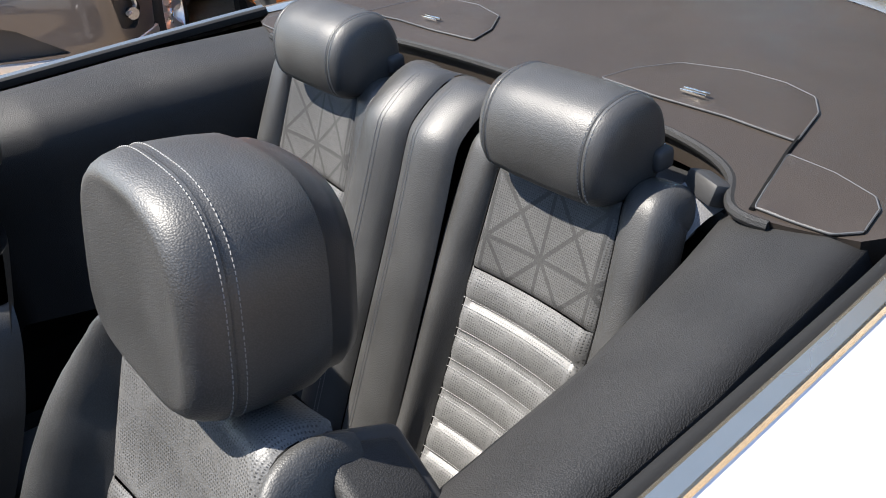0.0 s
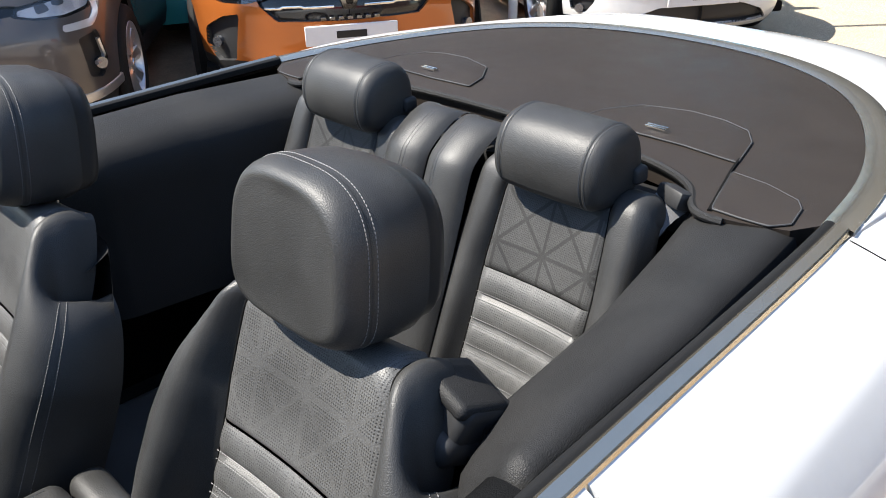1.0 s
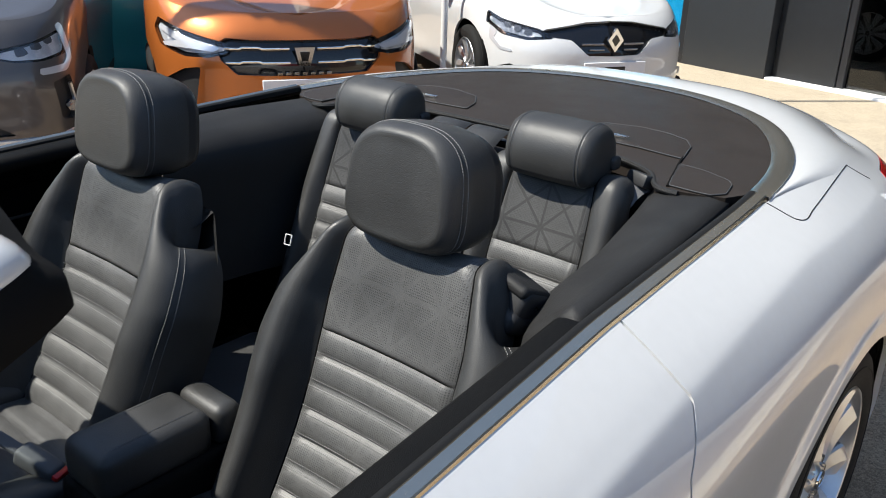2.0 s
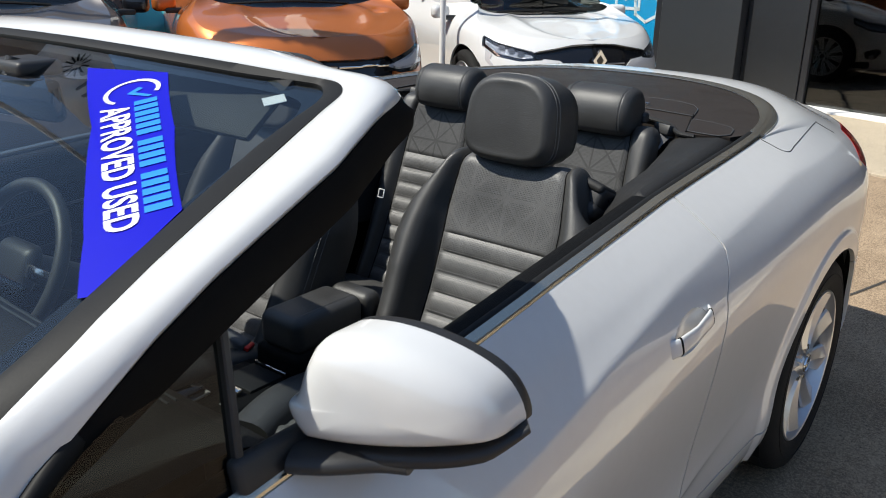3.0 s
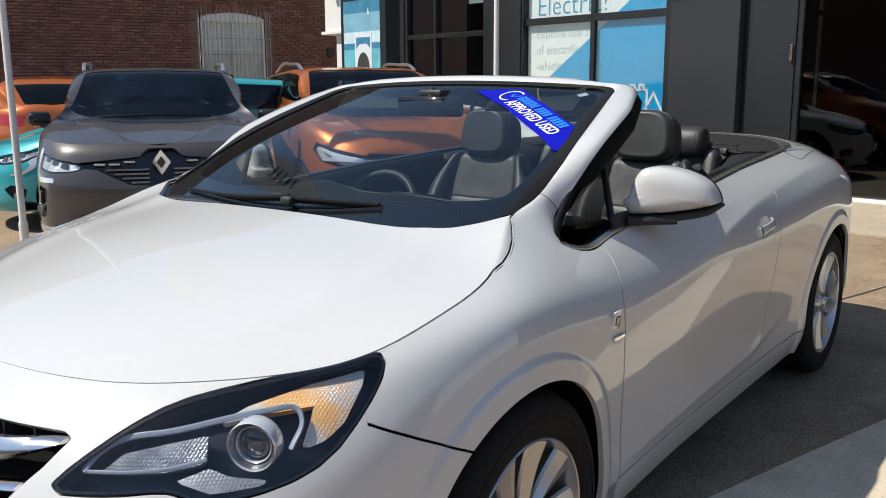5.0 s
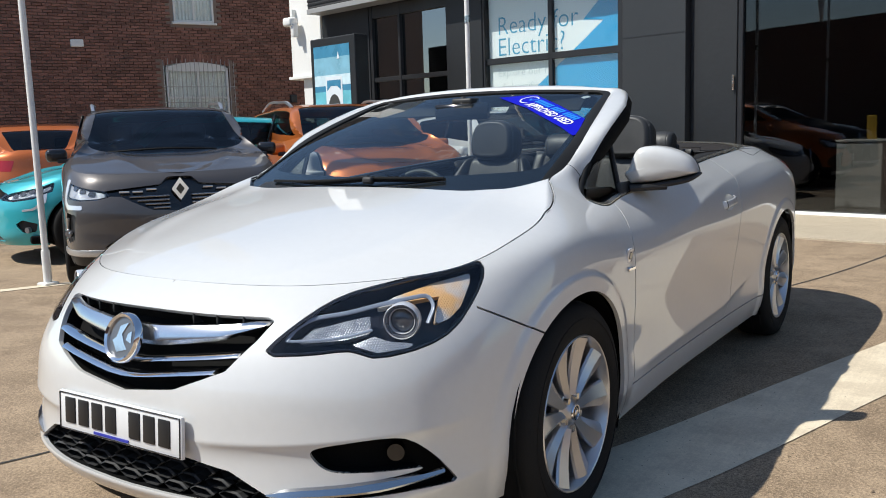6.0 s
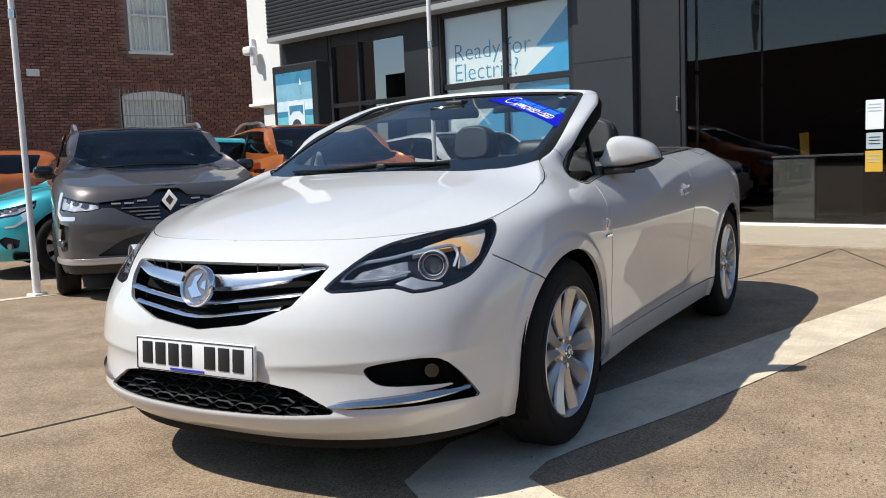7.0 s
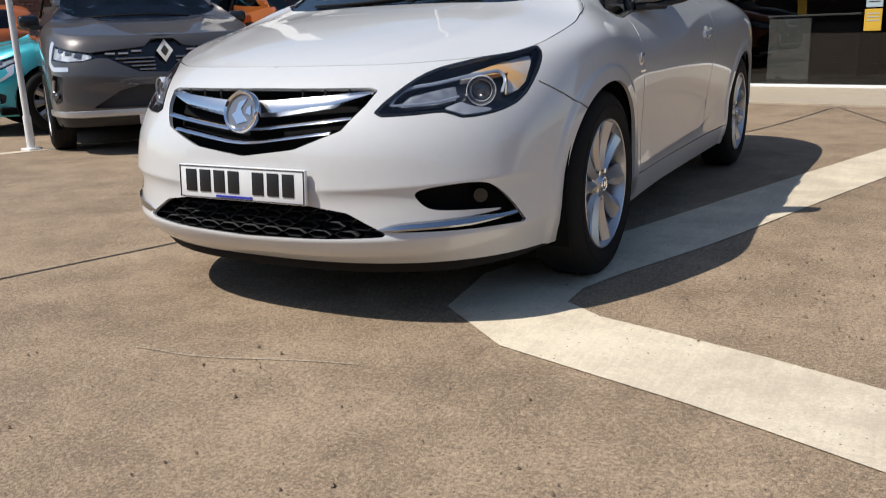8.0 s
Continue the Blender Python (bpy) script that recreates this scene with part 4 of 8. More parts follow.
outer, inner_arc = curve(full(ARC_OUT), 121), curve(full(ARC_IN * .62 + ARC_OUT * .38), 121)
s0 = WAY[np.argmin(np.abs(SHELL[260:380, -1, 1] - 1.12)) + 260]
half = np.array([crest(s) for s in np.linspace(s0, WAY[-1], 61)])
rim = np.r_[half, half[-2::-1] * (-1, 1, 1)]
BL = np.zeros((121, 16, 3))
for j, w in enumerate(np.linspace(0, 1, 16)):
    BL[:, j] = outer * (1 - w) + rim * w
    BL[:, j, 2] += .022 * np.sin(math.pi * w) * np.sin(np.linspace(0, math.pi, 121)) ** .5
nz = normals(BL)[60, 8, 2]
v, f = trim_sheet(BL, [], flip=nz < 0, flange=.012)
as_object("boot_lid", v, f, WHITE, car, "white boot lid")
# bright band round the folded-roof cover
BAND = np.stack([outer, outer + (0, 0, .006), inner_arc * .35 + outer * .65 + (0, 0, .010), inner_arc * .7 + outer * .3 + (0, 0, .008), inner_arc + (0, 0, .002)], 1)
v, f = trim_sheet(BAND, [], flip=normals(BAND)[60, 2, 2] < 0)
as_object("deck_band", v, f, BAND_METAL, car, "satin metal band round the roof cover with warm reflection in its colour")

# shut line of the boot lid: the gap's shade as a dark line laid on the panels
SKIN = np.r_[SHELL[250:].reshape(-1, 3), BL.reshape(-1, 3)]
nb_ = normals(BL)
SKIN_N = np.r_[SHELL_N[250:].reshape(-1, 3), (nb_ if nb_[60, 8, 2] > 0 else -nb_).reshape(-1, 3)]


def on_skin(p):
    k_ = np.argmin(((SKIN - p) ** 2).sum(1))
    return p - SKIN_N[k_] * ((p - SKIN[k_]) @ SKIN_N[k_] - .0004)


lid_line = curve([(.728, 1.072, 1.060), (.742, 1.078, 1.056), (.760, 1.086, 1.047), (.780, 1.098, 1.034), (.791, 1.122, 1.027), (.789, 1.165, 1.030), (.781, 1.228, 1.033), (.768, 1.335, 1.037), (.752, 1.450, 1.038), (.738, 1.553, 1.038)], 60)
lamp_line = curve([(.738, 1.553, 1.038), (.752, 1.566, 1.028), (.768, 1.582, 1.015), (.784, 1.600, 1.003)], 14)
for sg in (-1, 1):
    for line in (lid_line, lamp_line):
        line = np.array([on_skin(p) for p in line])
        as_object("boot_seam", *tube(line * (sg, 1, 1), .0011, 6), DARK, car)

# ---- wheels ----
def wheel(sx, yc):
    w = new("wheel")
    w.parent = car
    w["label"] = "silver ten-spoke alloy wheel"
    w.matrix_local = Matrix.Translation((sx * .80, yc, .342)) @ Euler((0, 0, 0 if sx > 0 else math.pi)).to_matrix().to_4x4()
    prof = [(.234, -.075), (.248, -.082), (.29, -.086), (.320, -.082), (.334, -.074), (.340, -.055), (.340, .066), (.335, .086), (.322, .101), (.298, .110), (.268, .111), (.248, .105), (.236, .098)]

    def lathe(prof, n=64):
        V = [(h, r * math.cos(a), r * math.sin(a)) for a in np.linspace(0, 2 * math.pi, n, endpoint=False) for r, h in prof]
        k = len(prof)
        return V, [(i * k + j, ((i + 1) % n) * k + j, ((i + 1) % n) * k + j + 1, i * k + j + 1) for i in range(n) for j in range(k - 1)]
    V, Fs = lathe(prof, 72)
    tyre = as_object("tyre", V, [q[::-1] for q in Fs], TYRE, w, "black tyre")
    # tread grooves as raised ribs and sidewall ring
    V, Fs = lathe([(.339, -.054), (.3425, -.050), (.3425, -.03), (.339, -.028), (.339, -.018), (.3425, -.016), (.3425, .016), (.339, .018), (.339, .028), (.3425, .03), (.3425, .064), (.339, .068)])
    as_object("tread", V, [q[::-1] for q in Fs], TYRE, tyre)
    V, Fs = lathe([(.290, .1095), (.290, .1120), (.293, .1120), (.293, .1095)])
    as_object("sidewall_ring", V, [q[::-1] for q in Fs], TYRE, tyre)
    V, Fs = lathe([(.205, -.08), (.228, -.04), (.236, .04), (.241, .088), (.247, .102), (.251, .104), (.254, .100)])
    rim = as_object("rim", V, [q[::-1] for q in Fs], ALLOY, w)
    V, Fs = lathe([(.0, .01), (.15, .01), (.165, .0), (.165, -.02)], 40)
    as_object("brake_disc", V, [q[::-1] for q in Fs], material("brake_steel", (.22, .21, .20), .35, metal=1), w) if "brake_steel" not in bpy.data.materials else as_object("brake_disc", V, [q[::-1] for q in Fs], bpy.data.materials["brake_steel"], w)
    V, Fs = lathe([(.215, -.05), (.0, -.05)], 32)
    as_object("barrel_back", V, [q[::-1] for q in Fs], DARK, w)
    for k in range(5):
        for e in (-1, 1):
            a0 = 2 * math.pi * k / 5 + math.pi / 2
            # hub end and rim end of one blade
            def at(r, a, h):
                return Vector((h, r * math.cos(a), r * math.sin(a)))
            secs = []
            for q in np.linspace(0, 1, 9):
                r = .055 + q * .188
                ang = a0 + e * (.285 + .03 * q)
                half_w = (.015 + .033 * q) / r
                h = .080 + .014 * q - .006 * math.sin(math.pi * q)
                secs.append([at(r, ang - half_w, h - .018), at(r, ang - half_w * .90, h - .010), at(r, ang + e * half_w * .15, h + .004), at(r, ang + half_w * .90, h - .010), at(r, ang + half_w, h - .018), at(r, ang + half_w * .8, h - .04), at(r, ang - half_w * .8, h - .04)])
            V = [p for s in secs for p in s]
            Fs = [(i * 7 + j, i * 7 + (j + 1) % 7, i * 7 + 7 + (j + 1) % 7, i * 7 + 7 + j) for i in range(8) for j in range(7)]
            Fs += [tuple(range(7))[::-1], tuple(56 + j for j in range(7))]
            as_object("spoke", V, Fs, ALLOY, rim, sharp=30)
        a = 2 * math.pi * (k + .5) / 5 + math.pi / 2
        bm = cylinder(bmesh.new(), .011, .02, Matrix.Translation((.075, .056 * math.cos(a), .056 * math.sin(a))) @ Euler((0, radians(90), 0)).to_matrix().to_4x4(), 6)
        part("wheel_nut", bm, SATIN, rim)
    V, Fs = lathe([(.0, .090), (.026, .089), (.032, .084), (.036, .078), (.072, .066), (.075, .04)], 32)
    as_object("hub_cap", V, [q[::-1] for q in Fs], ALLOY, rim)
    V, Fs = lathe([(.0, .0925), (.018, .092), (.022, .090), (.023, .086)], 32)
    cap = as_object("cap_badge", V, [q[::-1] for q in Fs], GLOSS_BLACK, rim)
    V, Fs = lathe([(.022, .090), (.023, .0935), (.026, .0935), (.028, .089)], 32)
    as_object("cap_ring", V, [q[::-1] for q in Fs], CHROME, cap)
    V, Fs = lathe([(.0, .0945), (.010, .0943), (.012, .0925)], 24)
    as_object("cap_mark", V, [q[::-1] for q in Fs], CHROME, cap)
    rim.matrix_local = Matrix.Diagonal((1, .945, .945, 1))
    return w


first = wheel(1, WHEELS[0])
for sx, yc, turn in ((1, WHEELS[1], 20), (-1, WHEELS[0], 40), (-1, WHEELS[1], 70)):
    made = copy_thing(first, Matrix.Translation((sx * .80, yc, .342)) @ Euler((0, 0, 0 if sx > 0 else math.pi)).to_matrix().to_4x4() @ Euler((radians(turn), 0, 0)).to_matrix().to_4x4())

# ---- windscreen and its frame ----
SCREEN = np.zeros((61, 31, 3))
for i, u in enumerate(np.linspace(-1, 1, 61)):
    a = np.array((u * .672, -1.285 + .15 * abs(u) ** 2.2, 1.006 + .028 * abs(u) ** 2))
    b = np.array((u * .600, -.452 + .075 * abs(u) ** 2.2, 1.362 - .024 * abs(u) ** 2))
    for j, w in enumerate(np.linspace(0, 1, 31)):
        SCREEN[i, j] = a * (1 - w) + b * w + np.array((0, -.35, .65)) * .024 * math.sin(math.pi * w)
        SCREEN[i, j, 0] *= 1 + .03 * math.sin(math.pi * w)
# the pane itself reaches on below the bonnet's rear edge
PANE, uu, ww = np.zeros((61, 36, 3)), np.zeros((61, 36)), np.zeros((61, 36))
for i, u in enumerate(np.linspace(-1, 1, 61)):
    below = np.interp(abs(u), [0, .4, .65, .83, .91, 1], [.04, .06, .10, .125, .10, .05])
    for j, w in enumerate(np.r_[np.linspace(-below, 0, 6)[:-1], np.linspace(0, 1, 31)]):
        PANE[i, j] = SCREEN[i, j - 5] if w >= 0 else SCREEN[i, 0] + w * 12 * (SCREEN[i, 3] - SCREEN[i, 0]) * .83
        uu[i, j], ww[i, j] = u, w
soft = .022
fsc = -soft * np.log(np.exp(-(1 - np.abs(uu)) * .63 / soft) + np.exp(-(1 - ww) * .85 / soft) + np.exp(-(ww * .85 - .050) / soft))
fl = normals(PANE)[30, 15, 2] < 0
v, f = trim_sheet(PANE, [], flip=fl)
screen = as_object("windscreen", v, f, TINTED, car, "raked clear windscreen")
v, f = trim_sheet(PANE, [.038 - fsc], flip=fl, offset=-.003)
as_object("screen_border", v, f, FRIT, screen, "black border of the windscreen")
# pillars and header as one hoop
hoop = np.r_[[SCREEN[0, j] for j in range(0, 30)], [SCREEN[i, 30] for i in range(1, 60)], [SCREEN[60, j] for j in range(29, -1, -1)]]
outw = np.r_[[SCREEN[0, j] - SCREEN[3, j] for j in range(0, 30)], [SCREEN[i, 30] - SCREEN[i, 26] for i in range(1, 60)], [SCREEN[60, j] - SCREEN[57, j] for j in range(29, -1, -1)]]
outw /= np.linalg.norm(outw, axis=1)[:, None]
near_end = np.minimum(np.arange(len(hoop)), len(hoop) - 1 - np.arange(len(hoop))).astype(float)
hoop[2:-2] = (hoop[1:-3] + 2 * hoop[2:-2] + hoop[3:-1]) / 4
# finer steps along the hoop
fine = np.linspace(0, len(hoop) - 1, 345)
steps = np.arange(len(hoop))
hoop, outw = natural(steps, hoop, fine), np.stack([np.interp(fine, steps, outw[:, c]) for c in range(3)], 1)
near_end = np.interp(fine, steps, near_end)
tan = np.gradient(hoop, axis=0)
tan /= np.linalg.norm(tan, axis=1)[:, None]
# outward ways of pillar and header, each carried on past the corner, where the two meet in a mitre
CORNER = 29.5
half = len(fine) // 2
left = np.arange(len(fine)) < half
at_step = lambda q: (np.argmin(np.abs(near_end[:half] - q)), len(fine) - 1 - np.argmin(np.abs(near_end[:half] - q)))
to_pillar = np.where(near_end > 27, np.where(left, *at_step(27)), np.arange(len(fine)))
to_header = np.where(near_end < 33, np.where(left, *at_step(33)), np.arange(len(fine)))
OUT_P, OUT_H = outw[to_pillar], outw[to_header]
UP = np.stack([np.cross(tan[to_pillar], OUT_P), np.cross(tan[to_header], OUT_H)])
UP *= np.sign(UP[..., 2])[..., None]
P_SHARE = np.clip((CORNER + 8 - near_end) / 8, 0, 1)
H_SHARE = np.clip((near_end - CORNER + 5) / 5, 0, 1)
# both narrow towards the tip
slim = np.clip(1 - np.abs(near_end - CORNER) / np.where(near_end < CORNER, 7.0, 10.0), 0, 1)
slim = slim ** 2 * (3 - 2 * slim)
P_SHARE, H_SHARE = P_SHARE * (1 - .33 * slim), H_SHARE * (1 - .55 * slim)
HEADER_SHARE = np.clip((near_end - 25.5) / 8, 0, 1)
HEADER_SHARE = HEADER_SHARE ** 2 * (3 - 2 * HEADER_SHARE)
nor = UP[0] * (1 - HEADER_SHARE)[:, None] + UP[1] * HEADER_SHARE[:, None]
nor /= np.linalg.norm(nor, axis=1)[:, None]
JOINT = 12
FLARE = .003 * np.clip(1 - near_end / 18.0, 0, 1) ** 1.3
# the pillars lie flat beside the glass, the header rolls down to the rear
# the pillars' inner edge closes in on the glass towards the top
DRAWN_IN = np.clip((near_end - 10) / 17, 0, 1)
FOOT_SHARE = np.interp(near_end, [5.5, 8.6, 11.3, 14.5], [1, .55, .18, 0])
FOOT = [(.022, -.010), (.029, -.005), (.038, -.008), (.049, -.018), (.059, -.033), (.066, -.046), (.069, -.056), (.064, -.061), (.022, -.030)]
PILLAR = [(.022, .006), (.028, .013), (.040, .017), (.058, .019), (.076, .018), (.086, .013), (.092, .005), (.088, -.004), (.022, -.010)]
HEADER = [(.004, .005), (.012, .012), (.030, .015), (.055, .010), (.085, -.006), (.105, -.028), (.112, -.042), (.108, -.050), (.004, -.012)]


def on_hoop(i, low, top, flat=False, foot=None):
    """A point of the frame's section at step i, between its places at the pillar's foot, on the pillar and on the header."""
    low = np.array(low)
    if foot is not None:
        low = low * (1 - FOOT_SHARE[i]) + np.array(foot) * FOOT_SHARE[i]
    reach = low[0] + (0 if flat else FLARE[i]) - .024 * DRAWN_IN[i] * min(max((.06 - low[0]) / .035, 0), 1)
    rise = low[1] * (1 - HEADER_SHARE[i]) + top[1] * HEADER_SHARE[i]
    return hoop[i] + P_SHARE[i] * reach * OUT_P[i] + H_SHARE[i] * top[0] * OUT_H[i] + rise * nor[i]


def hoop_part(name, low, mat, label="", lo=0, hi=None, flat=False, top=None, foot=None):
    hi = hi or len(hoop)
    section, top, foot = low, top or low, foot or low
    V = [on_hoop(i, p, q, flat and p[0] <= 0, r) for i in range(lo, hi) for p, q, r in zip(low, top, foot)]
    k = len(section)
    Fs = [(i * k + j, i * k + (j + 1) % k, (i + 1) * k + (j + 1) % k, (i + 1) * k + j) for i in range(hi - lo - 1) for j in range(k)]
    Fs += [tuple(range(k)), tuple((hi - lo - 1) * k + j for j in range(k))[::-1]]
    ob = as_object(name, V, Fs, mat, car, label, sharp=50)
    bm = bmesh.new()
    bm.from_mesh(ob.data)
    bmesh.ops.recalc_face_normals(bm, faces=bm.faces[:])
    bm.to_mesh(ob.data)
    bm.free()
    return ob


frame_white = hoop_part("windscreen_frame", PILLAR, WHITE, "white windscreen frame with pillars", JOINT, len(hoop) - JOINT, top=HEADER, foot=FOOT)
hoop_part("screen_gasket", [(-.014, .004), (.0, .009), (.024, .010), (.024, -.006), (-.014, -.004)], RUBBER, "black windscreen gasket", flat=True, top=[(-.014, .004), (.0, .010), (.006, .007), (.006, -.006), (-.014, -.004)], foot=[(-.014, .003), (.0, .004), (.027, -.008), (.030, -.022), (-.014, -.008)])
hoop_part("roof_seal", [(.093, -.001), (.100, -.014), (.108, -.030), (.104, -.055), (.075, -.065), (.04, -.060), (.0, -.045), (.0, -.014), (.05, -.012)], DARK, "black seal and inner trim of the frame", JOINT, len(hoop) - JOINT, top=[(.108, -.038), (.120, -.052), (.142, -.064), (.140, -.087), (.100, -.094), (.05, -.080), (.0, -.045), (.0, -.014), (.05, -.020)], foot=[(.068, -.058), (.072, -.068), (.076, -.080), (.070, -.094), (.050, -.098), (.03, -.085), (.0, -.050), (.0, -.028), (.045, -.040)])
# wing tops that run up into the pillars
def on_pillar(i, k, lift=0.0):
    return on_hoop(i, PILLAR[k], HEADER[k], foot=FOOT[k]) + lift * nor[i]


for mir in (False, True):
    sx = -1 if mir else 1
    fold = lambda q: np.array((abs(q[0]), q[1], q[2]))
    starts = curve([fold(on_pillar(JOINT, k)) for k in range(7)], 30)
    spots = curve([(-1.188, 1.014), (-1.165, .998), (-1.130, .975), (-1.098, .957), (-1.074, .957), (-1.057, .968)], 30)
    down = -tan[JOINT] * (-1, 1, 1)
    P = np.zeros((30, 22, 3))
    for i in range(30):
        y_, z_ = spots[i]
        p0, p1, p2 = starts[i], at_side(y_, z_), at_side(y_ - .035, z_ - .05)
        run = p2 - p1
        run /= np.linalg.norm(run)
        L = np.linalg.norm(p1 - p0)
        for j, w in enumerate(np.linspace(0, 1, 22)):
            q = (2 * w ** 3 - 3 * w ** 2 + 1) * p0 + (w ** 3 - 2 * w ** 2 + w) * L * down + (3 * w ** 2 - 2 * w ** 3) * p1 + (w ** 3 - w ** 2) * L * run
            P[i, j] = q * (sx, 1, 1)
    fl = normals(P)[12, 5, 2] < 0
    v, f = trim_sheet(P, [], flip=fl)
    as_object("wing_top", v, f, WHITE, car, sharp=60)
    i = JOINT if mir else len(hoop) - 1 - JOINT
    line = [on_pillar(i, k, -.0006) for k in range(7)]
    as_object("pillar_joint", *tube(curve(line, 20), .0013, 6), RUBBER, frame_white)

# ---- cabin ----
def sheet_object(name, P, mat, parent, label="", flip=None, uv=None, thick=0.0, sharp=60):
    nu, nv, _ = P.shape
    f = grid_faces(nu, nv)
    if flip:
        f = [q[::-1] for q in f]
    return as_object(name, P.reshape(-1, 3), f, mat, parent, label, uv=None if uv is None else uv.reshape(-1, 2), sharp=sharp)


def stitches(name, pts, up, parent, pitch=0.0052, length=0.0034, r=0.00048, lift=0.0004, mat=None):
    """A row of thread dashes along a line; up: outward way at each point."""
    p = np.asarray(pts, float)
    d = np.r_[0, np.cumsum(np.linalg.norm(np.diff(p, axis=0), axis=1))]
    n = max(int(d[-1] / pitch), 1)
    up = np.tile(up, (len(p), 1)) if np.ndim(up) == 1 else np.asarray(up)
    V, Fs = [], []
    for k in range(n):
        a, b = k * pitch, k * pitch + length
        pa, pb = (np.array([np.interp(q, d, p[:, i]) for i in range(3)]) for q in (a, b))
        u = np.array([np.interp((a + b) / 2, d, up[:, i]) for i in range(3)])
        u /= max(np.linalg.norm(u), 1e-9)
        t = (pb - pa) / max(np.linalg.norm(pb - pa), 1e-9)
        s = np.cross(t, u)
        m = len(V)
        for q in (pa, pb):
            V += [q + s * r, q + u * (r + lift), q - s * r]
        top = (pa + pb) / 2 + u * (r * 1.6 + lift)
        V.append(top)
        Fs += [(m, m + 3, m + 6), (m, m + 6, m + 1), (m + 3, m + 4, m + 6), (m + 1, m + 6, m + 4), (m + 1, m + 4, m + 6), (m + 2, m + 6, m + 5), (m + 2, m + 1, m + 6), (m + 5, m + 6, m + 4)]
    return as_object(name, V, Fs, mat or THREAD, parent, smooth=False)


def seat_back(parent, cx, y0, z0, lean, H, hp, ht, bulge, seam, pitch=0.052, wrap=0.10, n_rib=True, stitch_rows=True, top_in=0.05, shoulder=0.0, upper=None):
    """A ribbed and punched backrest between padded side bolsters. hp, ht: half widths of the panel and of the whole."""
    th = math.atan(lean)
    up, fw = np.array((0, math.sin(th), math.cos(th))), np.array((0, -math.cos(th), math.sin(th)))
    org = np.array((cx, y0, z0))
    path = curve([(0, .022), (H * .35, -.010), (H * .58, -.014), (H * .8, -.009), (H - .05, -.005), (H - .014, -.010), (H + .006, -.042), (H + .002, -.085)], 110)
    tg = np.gradient(path, axis=0)
    tg /= np.linalg.norm(tg, axis=1)[:, None]
    nr = np.stack([-tg[:, 1], tg[:, 0]], 1)

    def at(i, x, d):
        q = path[i] + d * nr[i]
        return org + np.array((x, 0, 0)) + q[0] * up + q[1] * fw

    hs = path[:, 0].copy()
    hs[np.argmax(hs) :] = hs.max()
    roll = np.clip((np.arange(110) - 92) / 17.0, 0, 1)
    HP = hp * (1 - .10 * np.clip((hs - .75 * H) / (.25 * H), 0, 1) - .06 * roll)
    HT = (ht - .012 * np.cos(hs / H * math.pi * 1.2)) * (1 - (top_in / ht) * np.clip((hs / H - .58) / .42, 0, 1) ** 1.3)
    BU = bulge * (.95 - .72 * np.clip((hs / H - .45) / .5, 0, 1) ** 1.3)
    i_seam = int(np.argmin(np.abs(path[:80, 0] - seam)))
    us = np.linspace(-1, 1, 25)
    for nm, lo, hi, mat, lab in (("backrest_lower_panel", 0, i_seam + 1, HIDE_PUNCHED, "ribbed punched black leather"), ("backrest_upper_panel", i_seam, 110, upper or HIDE_PUNCHED, "black leather punched in a star pattern")):
        P, UV = np.zeros((hi - lo, 25, 3)), np.zeros((hi - lo, 25, 2))
        for a, i in enumerate(range(lo, hi)):
            rib = 0.0
            if nm == "backrest_lower_panel":
                q = (seam - path[i, 0]) / pitch
                rib = .0135 * abs(math.sin(math.pi * q)) ** .32 - .0085
            elif i == i_seam:
                rib = -.006
            for j, u in enumerate(us):
                edge = -.010 * max(0, (abs(u) - .9) / .1) ** 2
                P[a, j] = at(i, u * HP[i], rib * min(1, (1 - abs(u)) * 14) - .012 * (1 - u * u) + edge)
                UV[a, j] = (u * HP[i], path[i, 0] - path[i, 1])
        sheet_object(nm, P, mat, parent, lab, flip=True, uv=UV)
    for k_ in range(1, int(seam / pitch)):
        for side_ in (-.0065, .0065):
            i = int(np.argmin(np.abs(path[:80, 0] - (seam - k_ * pitch + side_))))
            line = np.array([at(i, u * HP[i], .0042 - .012 * (1 - u * u)) for u in np.linspace(-.93, .93, 15)])
            stitches("stitching", line + (seam - k_ * pitch + side_ - path[i, 0]) * up, fw, parent)
    for sg, nm in ((-1, "side_bolster"), (1, "side_bolster")):
        P = np.zeros((110, 20, 3))
        for i in range(110):
            a, b, g = HP[i], HT[i], BU[i]
            w = b - a
            sec = curve([(a, -.012), (a + .012, .004), (a + w * .42, g), (a + w * .80, g * .72), (b, -.012), (b + .004, -.05), (b - .004, -wrap)], 20)
            for j, (x, d) in enumerate(sec):
                out_ = np.clip((x - a) / max(w, .01), 0, 1)
                P[i, j] = at(i, sg * x, d) - up * shoulder * out_ ** 2 * np.clip((hs[i] / H - .70) / .30, 0, 1) ** 1.5
        bol = sheet_object(nm, P, HIDE, parent, flip=sg > 0)
        if stitch_rows:
            N = normals(P) * (1 if sg > 0 else -1)
            if (N[40, 8] @ fw) < 0:
                N = -N
            stitches("stitching", P[:96, 11], N[:96, 11], bol)
            stitches("stitching", P[:96, 12] + N[:96, 12] * 0, N[:96, 12], bol)
        # seam cord beside the panel
        v, f = tube(np.array([at(i, sg * (HP[i] + .001), -.010) for i in range(0, 104, 2)]), .0022, 6)
        as_object("seam", v, f, DARK, bol)
    # back shell
    P = np.zeros((40, 17, 3))
